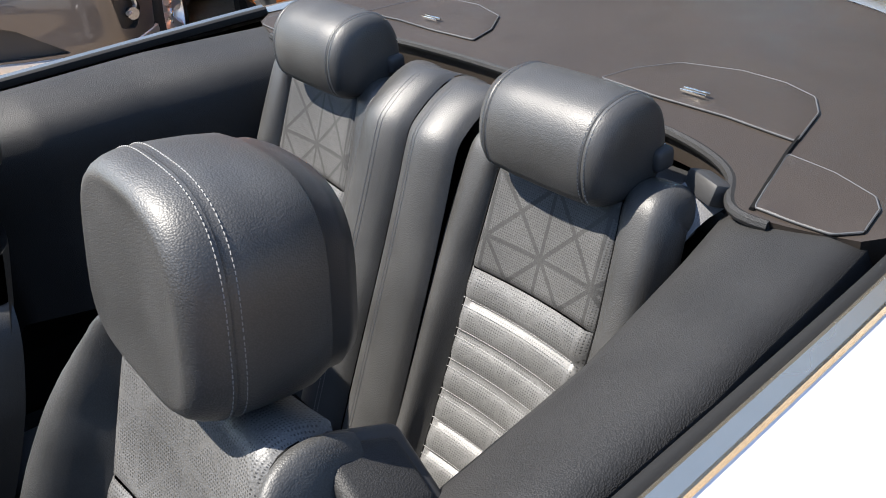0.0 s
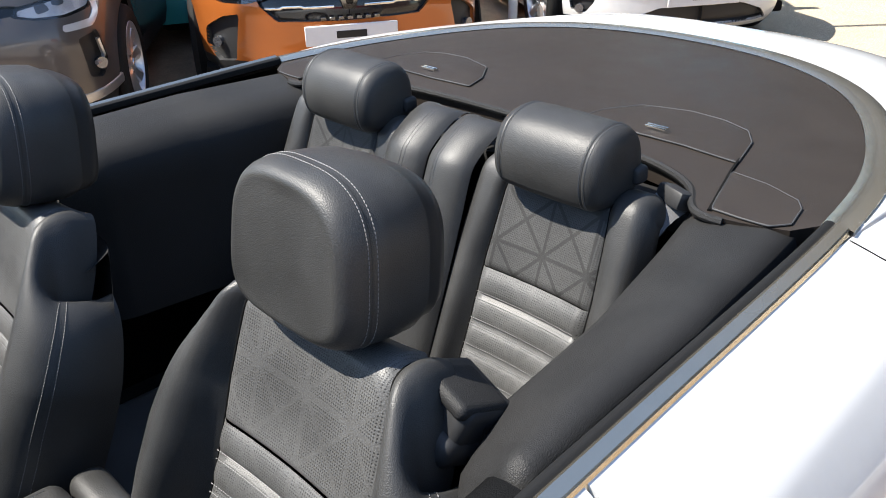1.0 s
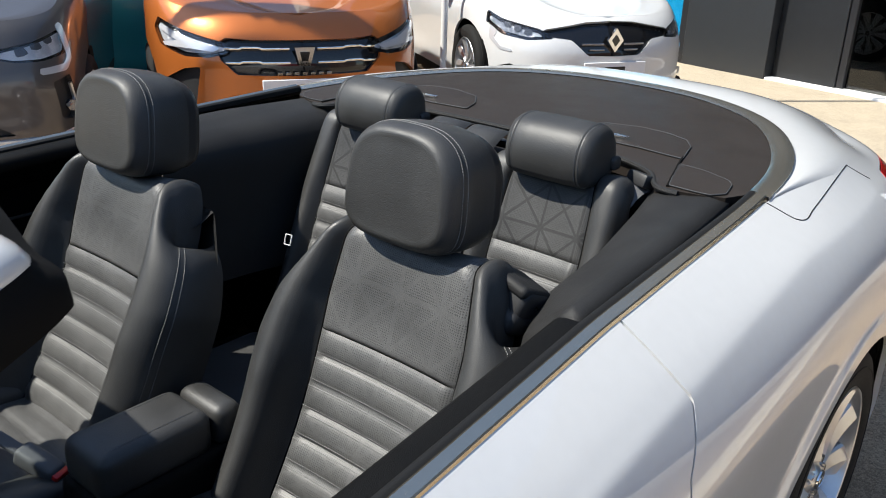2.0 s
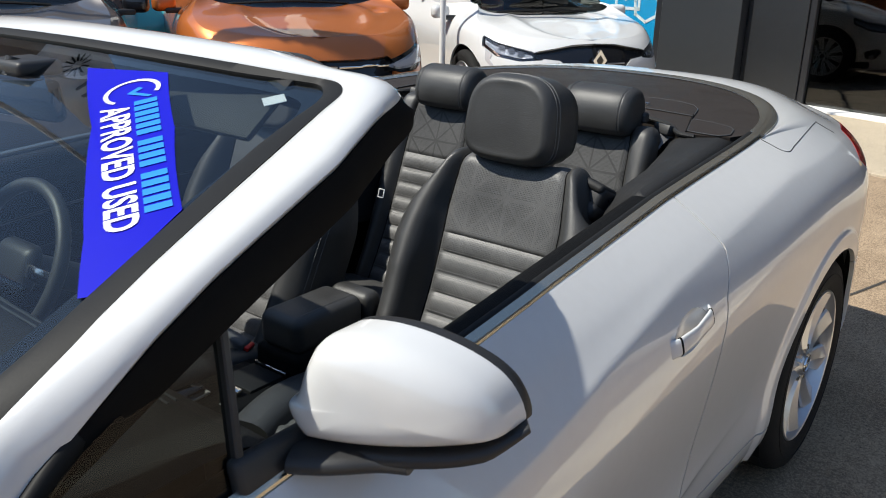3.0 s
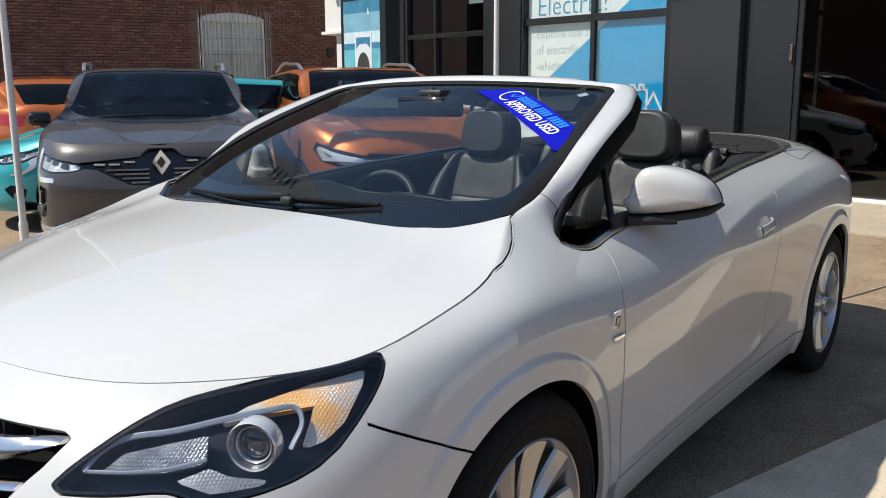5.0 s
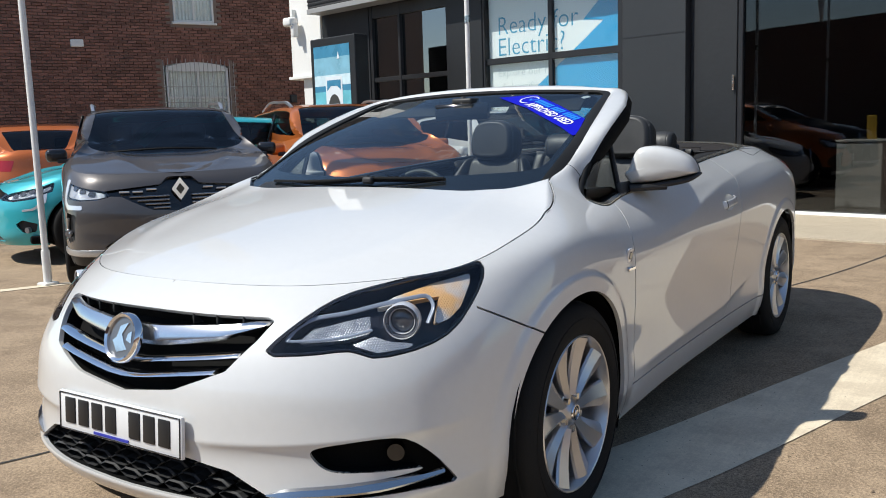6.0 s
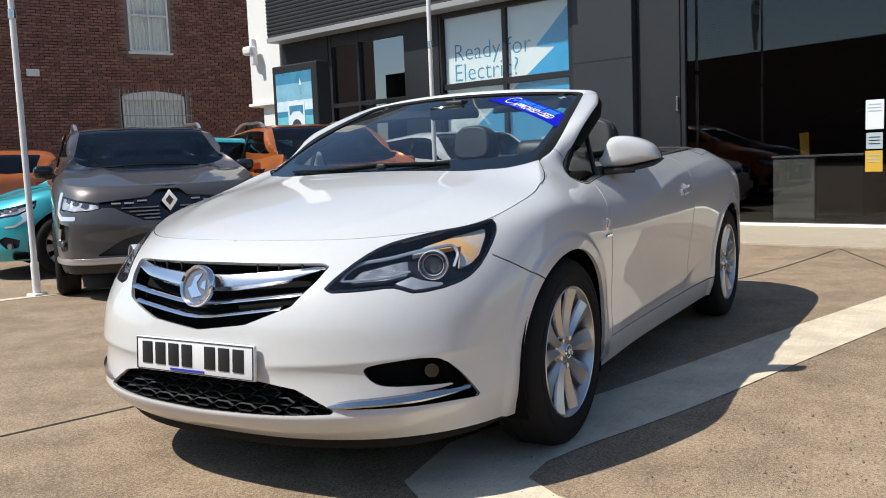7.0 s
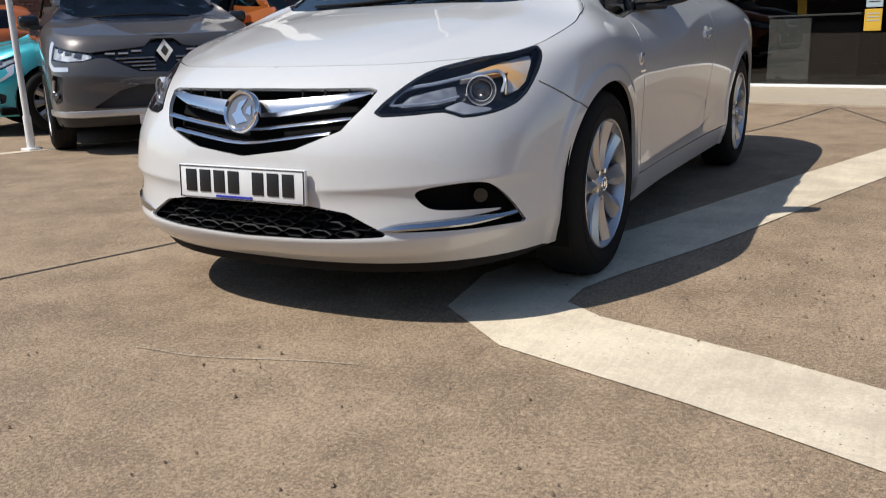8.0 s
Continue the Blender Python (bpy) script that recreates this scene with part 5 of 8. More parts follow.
    for a, i in enumerate(np.linspace(0, 100, 40).astype(int)):
        for j, u in enumerate(np.linspace(-1, 1, 17)):
            P[a, j] = at(i, u * (HT[i] - .006), -wrap + .012 - .03 * (1 - u ** 4))
    sheet_object("backrest_shell", P, TRIM, parent, flip=False)
    v, f = tube(np.array([at(i_seam, u * HP[i_seam], -.012 - .012 * (1 - u * u)) for u in us]), .0025, 6)
    as_object("seam", v, f, DARK, parent)
    return at


def outline(w, h, top=0.80, power=3.4, n=64):
    """A rounded, slightly tapered outline: half widths w at the middle, h half height; wider above."""
    out = []
    for a in np.linspace(0, 2 * math.pi, n, endpoint=False):
        c, s = math.cos(a), math.sin(a)
        pw = power if s < 0 else power * .78
        x = w * math.copysign(abs(c) ** (2 / pw), c)
        y = h * math.copysign(abs(s) ** (2 / pw), s)
        x *= 1 + (top - 1) * (y / h) * .5
        out.append((x, y))
    return np.array(out)


def front_headrest(parent, cx, y, z, lean=0.14):
    th = math.atan(lean)
    up, fw = np.array((0, math.sin(th), math.cos(th))), np.array((0, -math.cos(th), math.sin(th)))
    org = np.array((cx, y, z))
    base = outline(.123, .105, .87, 3.8, 80)

    def ring(sc, d, lift=0.0, sz=None):
        sz = sc if sz is None else sz
        return np.array([org + np.array((q[0] * sc, 0, 0)) + (q[1] * sz + lift) * up + d * fw for q in base])

    front = [ring(.0005, .046), ring(.4, .0459), ring(.66, .0456), ring(.78, .0452), ring(.82, .0458), ring(.87, .0440), ring(.925, .0375), ring(.965, .0285), ring(.99, .0175), ring(1.0, .009)]
    side = [ring(1.0, .009), ring(.990, .0055), ring(1.004, .002), ring(1.006, -.02), ring(1.003, -.045), ring(.985, -.070), ring(.955, -.083, .0, .93)]
    rear = [ring(.955, -.083, 0, .93), ring(.94, -.085, 0, .91), ring(.94, -.100, 0, .90), ring(.88, -.115, 0, .84), ring(.6, -.121, 0, .55), ring(.0005, -.123)]
    head = None
    for nm, rings, mat in (("headrest", front, HIDE), ("headrest_side", side, HIDE), ("headrest_cover", rear, BLACK_PLASTIC)):
        P = np.array([np.r_[r, r[:1]] for r in rings])
        ob = sheet_object(nm, P, mat, parent if head is None else head, "black leather headrest with pale stitching" if head is None else "", flip=False, sharp=70)
        head = head or ob
    for sc, d in ((.997, .0125), (1.004, .0005)):
        r = ring(sc, d)
        c = r.mean(0)
        o = r - c
        stitches("stitching", np.r_[r, r[:1]], np.r_[o, o[:1]], head)
    for s in (-.055, .055):
        v, f = tube([org + np.array((s, 0, 0)) - .10 * up - .06 * fw, org + np.array((s, 0, 0)) - .22 * up - .06 * fw], .006, 10)
        as_object("headrest_post", v, f, SATIN, head)
        bm = cylinder(bmesh.new(), .013, .02, Matrix.Translation(org + np.array((s, 0, 0)) - .152 * up - .06 * fw), 14)
        part("post_collar", bm, BLACK_PLASTIC, head)
    return head


def front_seat(cx, y0, name_label):
    seat = thing("car_seat", name_label, "car seat", "front seats", pose(cx, y0, .28))
    seat.parent = None
    root = seat
    th_at = seat_back(root, 0, 0, .225, .36, .592, .160, .284, .078, .383, top_in=.082, shoulder=.110)
    front_headrest(root, -.014, .227, .868)
    # cushion: ribbed panel and bolsters
    P, UV = np.zeros((60, 21, 3)), np.zeros((60, 21, 2))
    for a, q in enumerate(np.linspace(0, 1, 60)):
        for j, u in enumerate(np.linspace(-1, 1, 21)):
            rib = .009 * abs(math.sin(math.pi * q * 9)) ** .45 * min(1, (1 - abs(u)) * 12)
            P[a, j] = (u * .165, .04 - q * .50, .235 + .045 * q - .06 * max(0, q - .93) * 14 * .3 + rib)
            UV[a, j] = (u * .165, q * .5)
    sheet_object("cushion_panel", P, HIDE_PUNCHED, root, "ribbed punched black leather", flip=True, uv=UV)
    for sg in (-1, 1):
        path = curve([(sg * .215, .06, .22), (sg * .22, -.15, .245), (sg * .215, -.35, .27), (sg * .19, -.47, .255)], 30)
        v, f = sweep(path, oval(.055, .05, 18, 2.6), (0, 0, 1))
        b = as_object("cushion_bolster", v, f, HIDE, root, sharp=70)
        stitches("stitching", path + (-sg * .036, 0, .040), (0, 0, 1), b)
        stitches("stitching", path + (-sg * .030, 0, .043), (0, 0, 1), b)
    bm = bmesh.new()
    box(bm, -.25, .25, -.46, .10, .10, .225, .04, 3)
    part("seat_base", bm, TRIM, root)
    bm = bmesh.new()
    box(bm, -.22, -.18, -.42, .08, 0, .11, .01)
    box(bm, .18, .22, -.42, .08, 0, .11, .01)
    part("seat_rail", bm, DARK, root)
    return seat, th_at


seat, at_seat = front_seat(.355, .215, "black leather front seat with punched star pattern and ribs")
seat.parent = None
# easy-entry lever on the outer shoulder
M = pose(.170, .262, .716, -24, 14, -8)
lever = part("release_lever", box(bmesh.new(), -.05, .055, -.02, .07, -.03, .03, .014, 4, M), BLACK_PLASTIC, seat, "black plastic entry lever")
part("lever_pad", box(bmesh.new(), -.03, .05, -.028, .055, .012, .034, .010, 3, M), TRIM, lever)
part("lever_base", box(bmesh.new(), -.075, .06, -.03, .10, -.055, -.01, .018, 4, M), BLACK_PLASTIC, lever)
driver = copy_thing(seat, pose(-.355, .215 + (-.115), .28))
for o in list(driver.children_recursive):
    if o.name.startswith(("release_lever", "lever_pad", "lever_base")):
        bpy.data.objects.remove(o)


# ---- rear seats ----
def rear_headrest(parent, cx, y, z, w=.112):
    prof = [(-.070, -.054), (-.082, -.018), (-.078, .025), (-.056, .060), (-.015, .073), (.025, .070), (.052, .045), (.060, .0), (.052, -.045), (.02, -.064), (-.03, -.064)]
    prof = rounded(prof, 4)
    xs = np.array([-1.002, -1, -.992, -.965, -.90, -.80, -.765, -.755, -.745, -.73, -.4, 0, .4, .73, .745, .755, .765, .80, .90, .965, .992, 1, 1.002]) * w
    sc = np.array([.001, .25, .55, .78, .92, .985, .992, .978, .992, 1, 1.02, 1.025, 1.02, 1, .992, .978, .992, .985, .92, .78, .55, .25, .001])
    P = np.array([[(cx + x, y + a * k, z + b * k) for a, b in np.r_[prof, prof[:1]]] for x, k in zip(xs, sc)])
    head = sheet_object("headrest", P, HIDE, parent, "rolled black leather rear headrest", flip=True, sharp=80)
    for x in (-.80, -.725, .725, .80):
        k = np.interp(x * w, xs, sc)
        line = np.array([(cx + x * w, y + a * k, z + b * k) for a, b in np.r_[prof, prof[:1]]])
        stitches("stitching", line, line - np.array((cx + x * w, y, z)), head)
    for s in (-.05, .05):
        v, f = tube([(cx + s, y + .01, z - .05), (cx + s, y + .01, z - .14)], .006, 8)
        as_object("headrest_post", v, f, BLACK_PLASTIC, head)
    bm = box(bmesh.new(), cx + w - .03, cx + w + .010, y + .02, y + .052, z - .03, z + .0, .008, 3)
    part("headrest_bracket", bm, BLACK_PLASTIC, head)
    return head


rear = thing("rear_seat", "black leather rear bench with two punched seats and stitched centre", "car seat", "", pose(0, 0, .28))
for sg in (-1, 1):
    cx = sg * .285
    at_r = seat_back(rear, cx, .70, .10, .40, .735, .118, .182, .026, .535, pitch=.050, wrap=.06, stitch_rows=False, top_in=.02, upper=REAR_PUNCHED)
    rear_headrest(rear, cx * .985 + (.008 if sg > 0 else .018), .998, .812)
# padded centre between the seats
for x0, x1, b in ((-.124, -.004, .028), (.004, .124, .028)):
    P = np.zeros((70, 16, 3))
    th = math.atan(.40)
    up, fw = np.array((0, math.sin(th), math.cos(th))), np.array((0, -math.cos(th), math.sin(th)))
    path = curve([(0, 0), (.3, .0), (.64, .0), (.745, -.01), (.782, -.035), (.782, -.10)], 70)
    for i in range(70):
        for j, u in enumerate(np.linspace(0, 1, 16)):
            d = b * math.sin(math.pi * u) ** .6 + .012
            d -= .03 * np.clip((path[i, 0] - .70) / .08, 0, 1)
            q = path[i]
            squeeze = 1 - .10 * np.clip((q[0] - .25) / .45, 0, 1)
            P[i, j] = np.array(((x0 + (x1 - x0) * u) * squeeze, .70, .10)) + q[0] * up + (q[1] + d) * fw
    pad = sheet_object("centre_pad", P, HIDE, rear, flip=True, sharp=70)
    N = np.tile(fw, (70, 1))
    for col in ((5, 6) if x0 > 0 else (9, 10)):
        stitches("stitching", P[4:64, col], N[4:64], pad)
bm = bmesh.new()
box(bm, -.50, .50, .28, .74, .06, .20, .05, 4)
part("rear_cushion", bm, HIDE_PLAIN, rear)
part("rear_bulkhead", box(bmesh.new(), -.56, .56, 1.12, 1.15, .0, .74, .005), TRIM, rear)

# ---- tub, door cards, side trims, roof cover ----
bm = bmesh.new()
box(bm, -.80, .80, -1.0, 1.14, .25, .28)
part("cabin_floor", bm, CARPET, car, "black carpet")
for mir in (False, True):
    sx = -1 if mir else 1
    cut = [SY + 1.06, 1.10 - SY, belt_z(SY) - SZ, SZ - .27]
    v, f = trim_sheet(SHELL[100:330], [q[100:330] for q in cut], flip=not FLIP, offset=0.055, mirror=mir, N=SHELL_N[100:330] * (-1 if FLIP else 1))
    nm = "door_card"
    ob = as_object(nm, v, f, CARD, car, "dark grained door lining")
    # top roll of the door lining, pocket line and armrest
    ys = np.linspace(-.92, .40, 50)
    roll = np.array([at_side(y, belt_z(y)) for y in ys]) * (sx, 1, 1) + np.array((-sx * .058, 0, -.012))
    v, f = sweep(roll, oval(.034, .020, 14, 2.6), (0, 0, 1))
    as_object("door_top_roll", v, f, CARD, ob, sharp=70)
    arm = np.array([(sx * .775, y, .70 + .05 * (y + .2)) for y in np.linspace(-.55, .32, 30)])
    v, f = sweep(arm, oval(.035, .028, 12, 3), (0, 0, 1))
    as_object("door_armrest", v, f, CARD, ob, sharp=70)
    v, f = tube([(sx * .80, y, .80 + .04 * math.sin((y + .4) * 2.2)) for y in np.linspace(-.7, .40, 30)], .004, 6)
    as_object("door_trim_line", v, f, BLACK_PLASTIC, ob)
    # padded side trim beside the rear seat
    n = 50
    yy = np.linspace(.395, 1.085, n)
    xo = np.array([at_side(y, belt_z(y))[0] for y in yy]) - .050 - .018 * np.clip((yy - .75) / .33, 0, 1)
    zo = belt_z(yy) - .004 - .012 * np.clip((yy - .8) / .25, 0, 1)
    xi = np.interp(yy, [.395, .43, .55, .75, .95, 1.085], [.655, .605, .565, .545, .505, .475])
    zi = np.interp(yy, [.395, .43, .55, .75, .95, 1.085], [.965, .985, 1.0, 1.010, 1.022, 1.034])
    P = np.zeros((n, 18, 3))
    for i in range(n):
        drop = .10 * max(0, 1 - (yy[i] - .395) / .035) ** 2
        sec = curve([(xo[i], zo[i] - .03), (xo[i] - .004, zo[i] + .0), (xo[i] - .03, zo[i] + .012), ((xo[i] + xi[i]) / 2, (zo[i] + zi[i]) / 2 + .012), (xi[i] + .02, zi[i] + .006), (xi[i], zi[i] - .012), (xi[i] - .012, zi[i] - .12), (xi[i] - .02, .62)], 18)
        for j, (x, z) in enumerate(sec):
            P[i, j] = (sx * x, yy[i], z - drop)
    trim_ob = sheet_object("side_trim", P, TRIM, car, "padded black side trim", flip=mir is False, sharp=75)
    # its front end
    cap = [tuple(q) for q in P[0]] + [(sx * xo[0], .395, .62)]
    as_object("side_trim_end", cap, [tuple(range(len(cap)))], TRIM, trim_ob, smooth=False)
    v, f = tube(np.array([P[0, j] + np.array((0, -.003, 0)) for j in range(3, 18)]), .004, 6)
    as_object("trim_piping", v, f, BLACK_PLASTIC, trim_ob)
    # belt guide and webbing behind the seat
    w = curve([(sx * .468, 1.075, 1.045), (sx * .452, 1.035, 1.03), (sx * .440, .99, .985), (sx * .432, .93, .86), (sx * .43, .84, .64)], 24)
    P = np.stack([w + np.array((-sx * .030, .0, .012)), w + np.array((-sx * .008, -.006, .004)), w + np.array((sx * .020, .0, -.012))], 1)
    web = sheet_object("seat_belt", P, BELT_WEB, car, "grey woven seat belt", flip=mir)
    if mir:
        bm = bmesh.new()
        for c_ in ((-.011, -.0085, -.0145, .0145), (.0085, .011, -.0145, .0145), (-.011, .011, -.0145, -.012), (-.011, .011, .012, .0145)):
            box(bm, c_[0], c_[1], -.002, .002, c_[2], c_[3], .0006, 1, pose(-.352, .742, .770, -20, 0, 10))
        part("belt_tongue", bm, PLATE, web, "pale open belt tongue")
    part("belt_guide", box(bmesh.new(), -.03, .03, -.015, .02, -.012, .018, .006, 2, pose(sx * .455, 1.055, 1.045, -20, 0, -sx * 20)), BLACK_PLASTIC, web)
# roof cover: sheet from its front edge to the band
front_edge = curve(full(np.array([(.650, 1.050, 1.054), (.58, 1.030, 1.052), (.512, 1.027, 1.055), (.475, 1.078, 1.058), (.42, 1.118, 1.061), (.25, 1.145, 1.068), (0, 1.152, 1.070)])), 121)
TC = np.zeros((121, 26, 3))
for j, w in enumerate(np.linspace(0, 1, 26)):
    TC[:, j] = front_edge * (1 - w) + inner_arc * w
    TC[:, j, 2] += .010 * math.sin(math.pi * w) * np.sin(np.linspace(0, math.pi, 121)) ** .5
fl = normals(TC)[60, 12, 2] < 0
v, f = trim_sheet(TC, [], flip=fl, flange=.05)
cover = as_object("roof_cover", v, f, TONNEAU, car, "matt brown-black folded-roof cover")
v, f = tube(front_edge[8:-8] + (0, -.002, -.005), .007, 8)
as_object("cover_lip", v, f, TRIM, cover)


def cover_z(x, y):
    d = ((TC[..., 0] - x) ** 2 + (TC[..., 1] - y) ** 2).ravel()
    k = np.argsort(d)[:6]
    w = 1 / (d[k] + 1e-5)
    return float((TC.reshape(-1, 3)[k, 2] * w).sum() / w.sum())


for sg in (-1, 1):
    for nm, pts in (("cover_flap", [(.150, 1.205), (.165, 1.262), (.210, 1.322), (.300, 1.350), (.372, 1.350), (.428, 1.332), (.458, 1.290), (.482, 1.200), (.374, 1.207), (.264, 1.200)]), ("cover_flap", [(.492, 1.164), (.560, 1.154), (.620, 1.134), (.636, 1.112), (.646, 1.062), (.622, 1.040), (.570, 1.036), (.533, 1.034)])):
        pts = np.array(pts)
        dense = [a_ * (1 - k_) + b_ * k_ for a_, b_ in zip(pts, np.roll(pts, -1, 0)) for k_ in (.0, .18, .82)]
        o = rounded(np.array(dense), 3)
        bm = bmesh.new()
        a = [bm.verts.new((sg * x, y, cover_z(x, y) + .0005)) for x, y in o]
        c = o.mean(0)
        b = [bm.verts.new((sg * x, y, cover_z(x, y) + .0028)) for x, y in o]
        d = [bm.verts.new((sg * (c[0] + (x - c[0]) * .97), c[1] + (y - c[1]) * .97, cover_z(x, y) + .0040)) for x, y in o]
        k = len(o)
        for i in range(k):
            bm.faces.new((a[i], a[(i + 1) % k], b[(i + 1) % k], b[i]))
            bm.faces.new((b[i], b[(i + 1) % k], d[(i + 1) % k], d[i]))
        for g in (.7, .42, .15):
            e = [bm.verts.new((sg * (c[0] + (x - c[0]) * g), c[1] + (y - c[1]) * g, cover_z(c[0] + (x - c[0]) * g, c[1] + (y - c[1]) * g) + .0040)) for x, y in o]
            for i in range(k):
                bm.faces.new((d[i], d[(i + 1) % k], e[(i + 1) % k], e[i]))
            d = e
        bm.faces.new(d)
        flap = part(nm, bm, TONNEAU, cover, "hinged flap of the cover", sharp=25)
        edge_line = [(sg * x, y, cover_z(x, y) + .0030) for x, y in o]
        as_object("flap_edge", *tube(edge_line + edge_line[:1], .0014, 6), SEAM_GREY, flap)
    as_object("cover_slot", *tube([(sg * x, y, cover_z(x, y) + .0012) for x, y in ((.476, 1.215), (.488, 1.17), (.51, 1.10), (.532, 1.03))], .0035, 6), DARK, cover)
    part("cover_mark", box(bmesh.new(), sg * .302 - .022, sg * .302 + .022, 1.234, 1.238, 1.081, 1.0855, .001), SATIN, cover)
    part("cover_mark", box(bmesh.new(), sg * .302 - .022, sg * .302 + .022, 1.225, 1.228, 1.081, 1.0855, .001), SATIN, cover)
# folded wind-stop bar behind the seats
bar = part("shelf_bar", box(bmesh.new(), -.10, .09, 1.075, 1.10, 1.035, 1.055, .006, 2), BLACK_PLASTIC, car)
part("shelf", box(bmesh.new(), -.56, .56, 1.06, 1.16, .98, 1.02, .008), TRIM, car)

# ---- dashboard, wheel, console ----
dash = thing("dashboard", "dark grey moulded dashboard behind the windscreen", "dashboard", "", pose(0, 0, .28))
P = np.zeros((61, 22, 3))
for i, x in enumerate(np.linspace(-.74, .74, 61)):
    hood = .045 * math.exp(-((x + .37) / .15) ** 2) + .018 * math.exp(-(x / .14) ** 2)
    sec = curve([(-1.24 + .10 * (x / .7) ** 2, .985), (-1.05, .995), (-.85, .985 + hood * .4), (-.70, .975 + hood), (-.655, .945 + hood * .8), (-.65, .88), (-.68, .78), (-.66, .66), (-.72, .52)], 22)
    for j, (y, z) in enumerate(sec):
        P[i, j] = (x, y, z - .28)
sheet_object("dash_top", P, TRIM, dash, flip=normals(P)[30, 5, 2] < 0, sharp=80)
for x in (-.62, -.12, .12, .62):
    bm = bmesh.new()
    cylinder(bm, .038, .02, pose(x, -.655, .86 - .28, 80, 0, 0), 24)
    vent = part("air_vent", bm, GLOSS_BLACK, dash)
    bm = bmesh.new()
    bmesh.ops.create_uvsphere(bm, u_segments=12, v_segments=8, radius=.012, matrix=Matrix.Translation((x, -.64, .58)))
    part("vent_knob", bm, SATIN, vent)
part("display", box(bmesh.new(), -.11, .11, -.662, -.645, .655, .715, .006, 2), GLOSS_BLACK, dash)
def dash_line(name, pts, mat, r=.0022):
    """A thin line that follows the top of the dashboard."""
    line = []
    for x, y in curve(pts, 40):
        row = P[int(round((x + .74) / 1.48 * 60)), :9]
        line.append((x, y, np.interp(y, row[:, 1], row[:, 2]) + .001))
    as_object(name, *tube(line, r, 6), mat, dash)


dash_line("dash_seam", [(-.60, -.70), (-.30, -.70), (0, -.695), (.30, -.70), (.60, -.71)], SEAM_GREY, .0016)
dash_line("dash_seam", [(-.60, -.712), (-.30, -.712), (0, -.707), (.30, -.712), (.60, -.722)], SEAM_GREY, .0016)
dash_line("dash_slot", [(-.36, -.967), (-.1, -.965), (.14, -.945)], SEAM_GREY, .005)
dash_line("dash_slot", [(-.35, -.770), (-.2, -.742), (.02, -.735)], SEAM_GREY, .002)
steer = thing("steering_wheel", "black leather steering wheel on the dashboard", "steering wheel", "", pose(-.365, -.45, .86, 62, 0, 0))
a = np.linspace(0, 2 * math.pi, 49)
V = [((.18 + .016 * math.cos(b)) * math.cos(t), (.18 + .016 * math.cos(b)) * math.sin(t), .016 * math.sin(b)) for t in a[:-1] for b in np.linspace(0, 2 * math.pi, 10, endpoint=False)]
Fs = [(i * 10 + j, ((i + 1) % 48) * 10 + j, ((i + 1) % 48) * 10 + (j + 1) % 10, i * 10 + (j + 1) % 10) for i in range(48) for j in range(10)]
as_object("rim", V, Fs, HIDE, steer)
part("hub", box(bmesh.new(), -.075, .075, -.06, .055, -.035, .012, .03, 4), BLACK_PLASTIC, steer)
for q in (0, 180, 250, 290):
    part("spoke", box(bmesh.new(), .05, .172, -.016, .016, -.012, .004, .005, 2, pose(0, 0, 0, 0, 0, q)), SATIN, steer)
as_object("column", *tube([(0, 0, -.03), (0, 0, -.22)], .035, 14), BLACK_PLASTIC, steer)
console = thing("centre_console", "black centre console with padded stitched armrest", "console", "", pose(0, 0, .28))
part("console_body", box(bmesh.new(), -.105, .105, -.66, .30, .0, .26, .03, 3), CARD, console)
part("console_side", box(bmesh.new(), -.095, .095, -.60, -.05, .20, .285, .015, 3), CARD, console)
arm = part("armrest", box(bmesh.new(), -.056, .083, -.038, .195, .33, .425, .028, 5), HIDE, console, "padded black leather armrest")
for x in (-.030, .058):
    stitches("stitching", [(x, y, .4255) for y in np.linspace(0, .17, 20)], (0, 0, 1), arm)
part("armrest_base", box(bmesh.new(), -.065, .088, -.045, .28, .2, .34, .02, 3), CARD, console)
part("armrest_tail", box(bmesh.new(), -.056, .083, .199, .262, .33, .418, .024, 4), HIDE, console)
part("cup_tray", box(bmesh.new(), -.052, .056, -.16, -.06, .278, .292, .005, 2), RUBBER, console)
part("tray_edge", box(bmesh.new(), -.05, .058, -.058, -.052, .282, .298, .002, 1), SATIN, console)
part("gear_surround", box(bmesh.new(), -.062, -.008, -.32, -.215, .282, .294, .006, 2), SATIN, console, "chrome gear surround")
part("gear_gaiter", box(bmesh.new(), -.056, -.014, -.312, -.223, .29, .31, .01, 3), GLOSS_BLACK, console)
part("gear_knob", box(bmesh.new(), -.045, -.005, -.42, -.36, .36, .42, .018, 4), GLOSS_BLACK, console)
part("console_switch", box(bmesh.new(), -.012, .046, -.19, -.172, .288, .300, .003, 2), SATIN, console, "chrome brake switch")
part("console_light", box(bmesh.new(), .040, .050, -.235, -.225, .285, .2885, .001), PLATE, console)
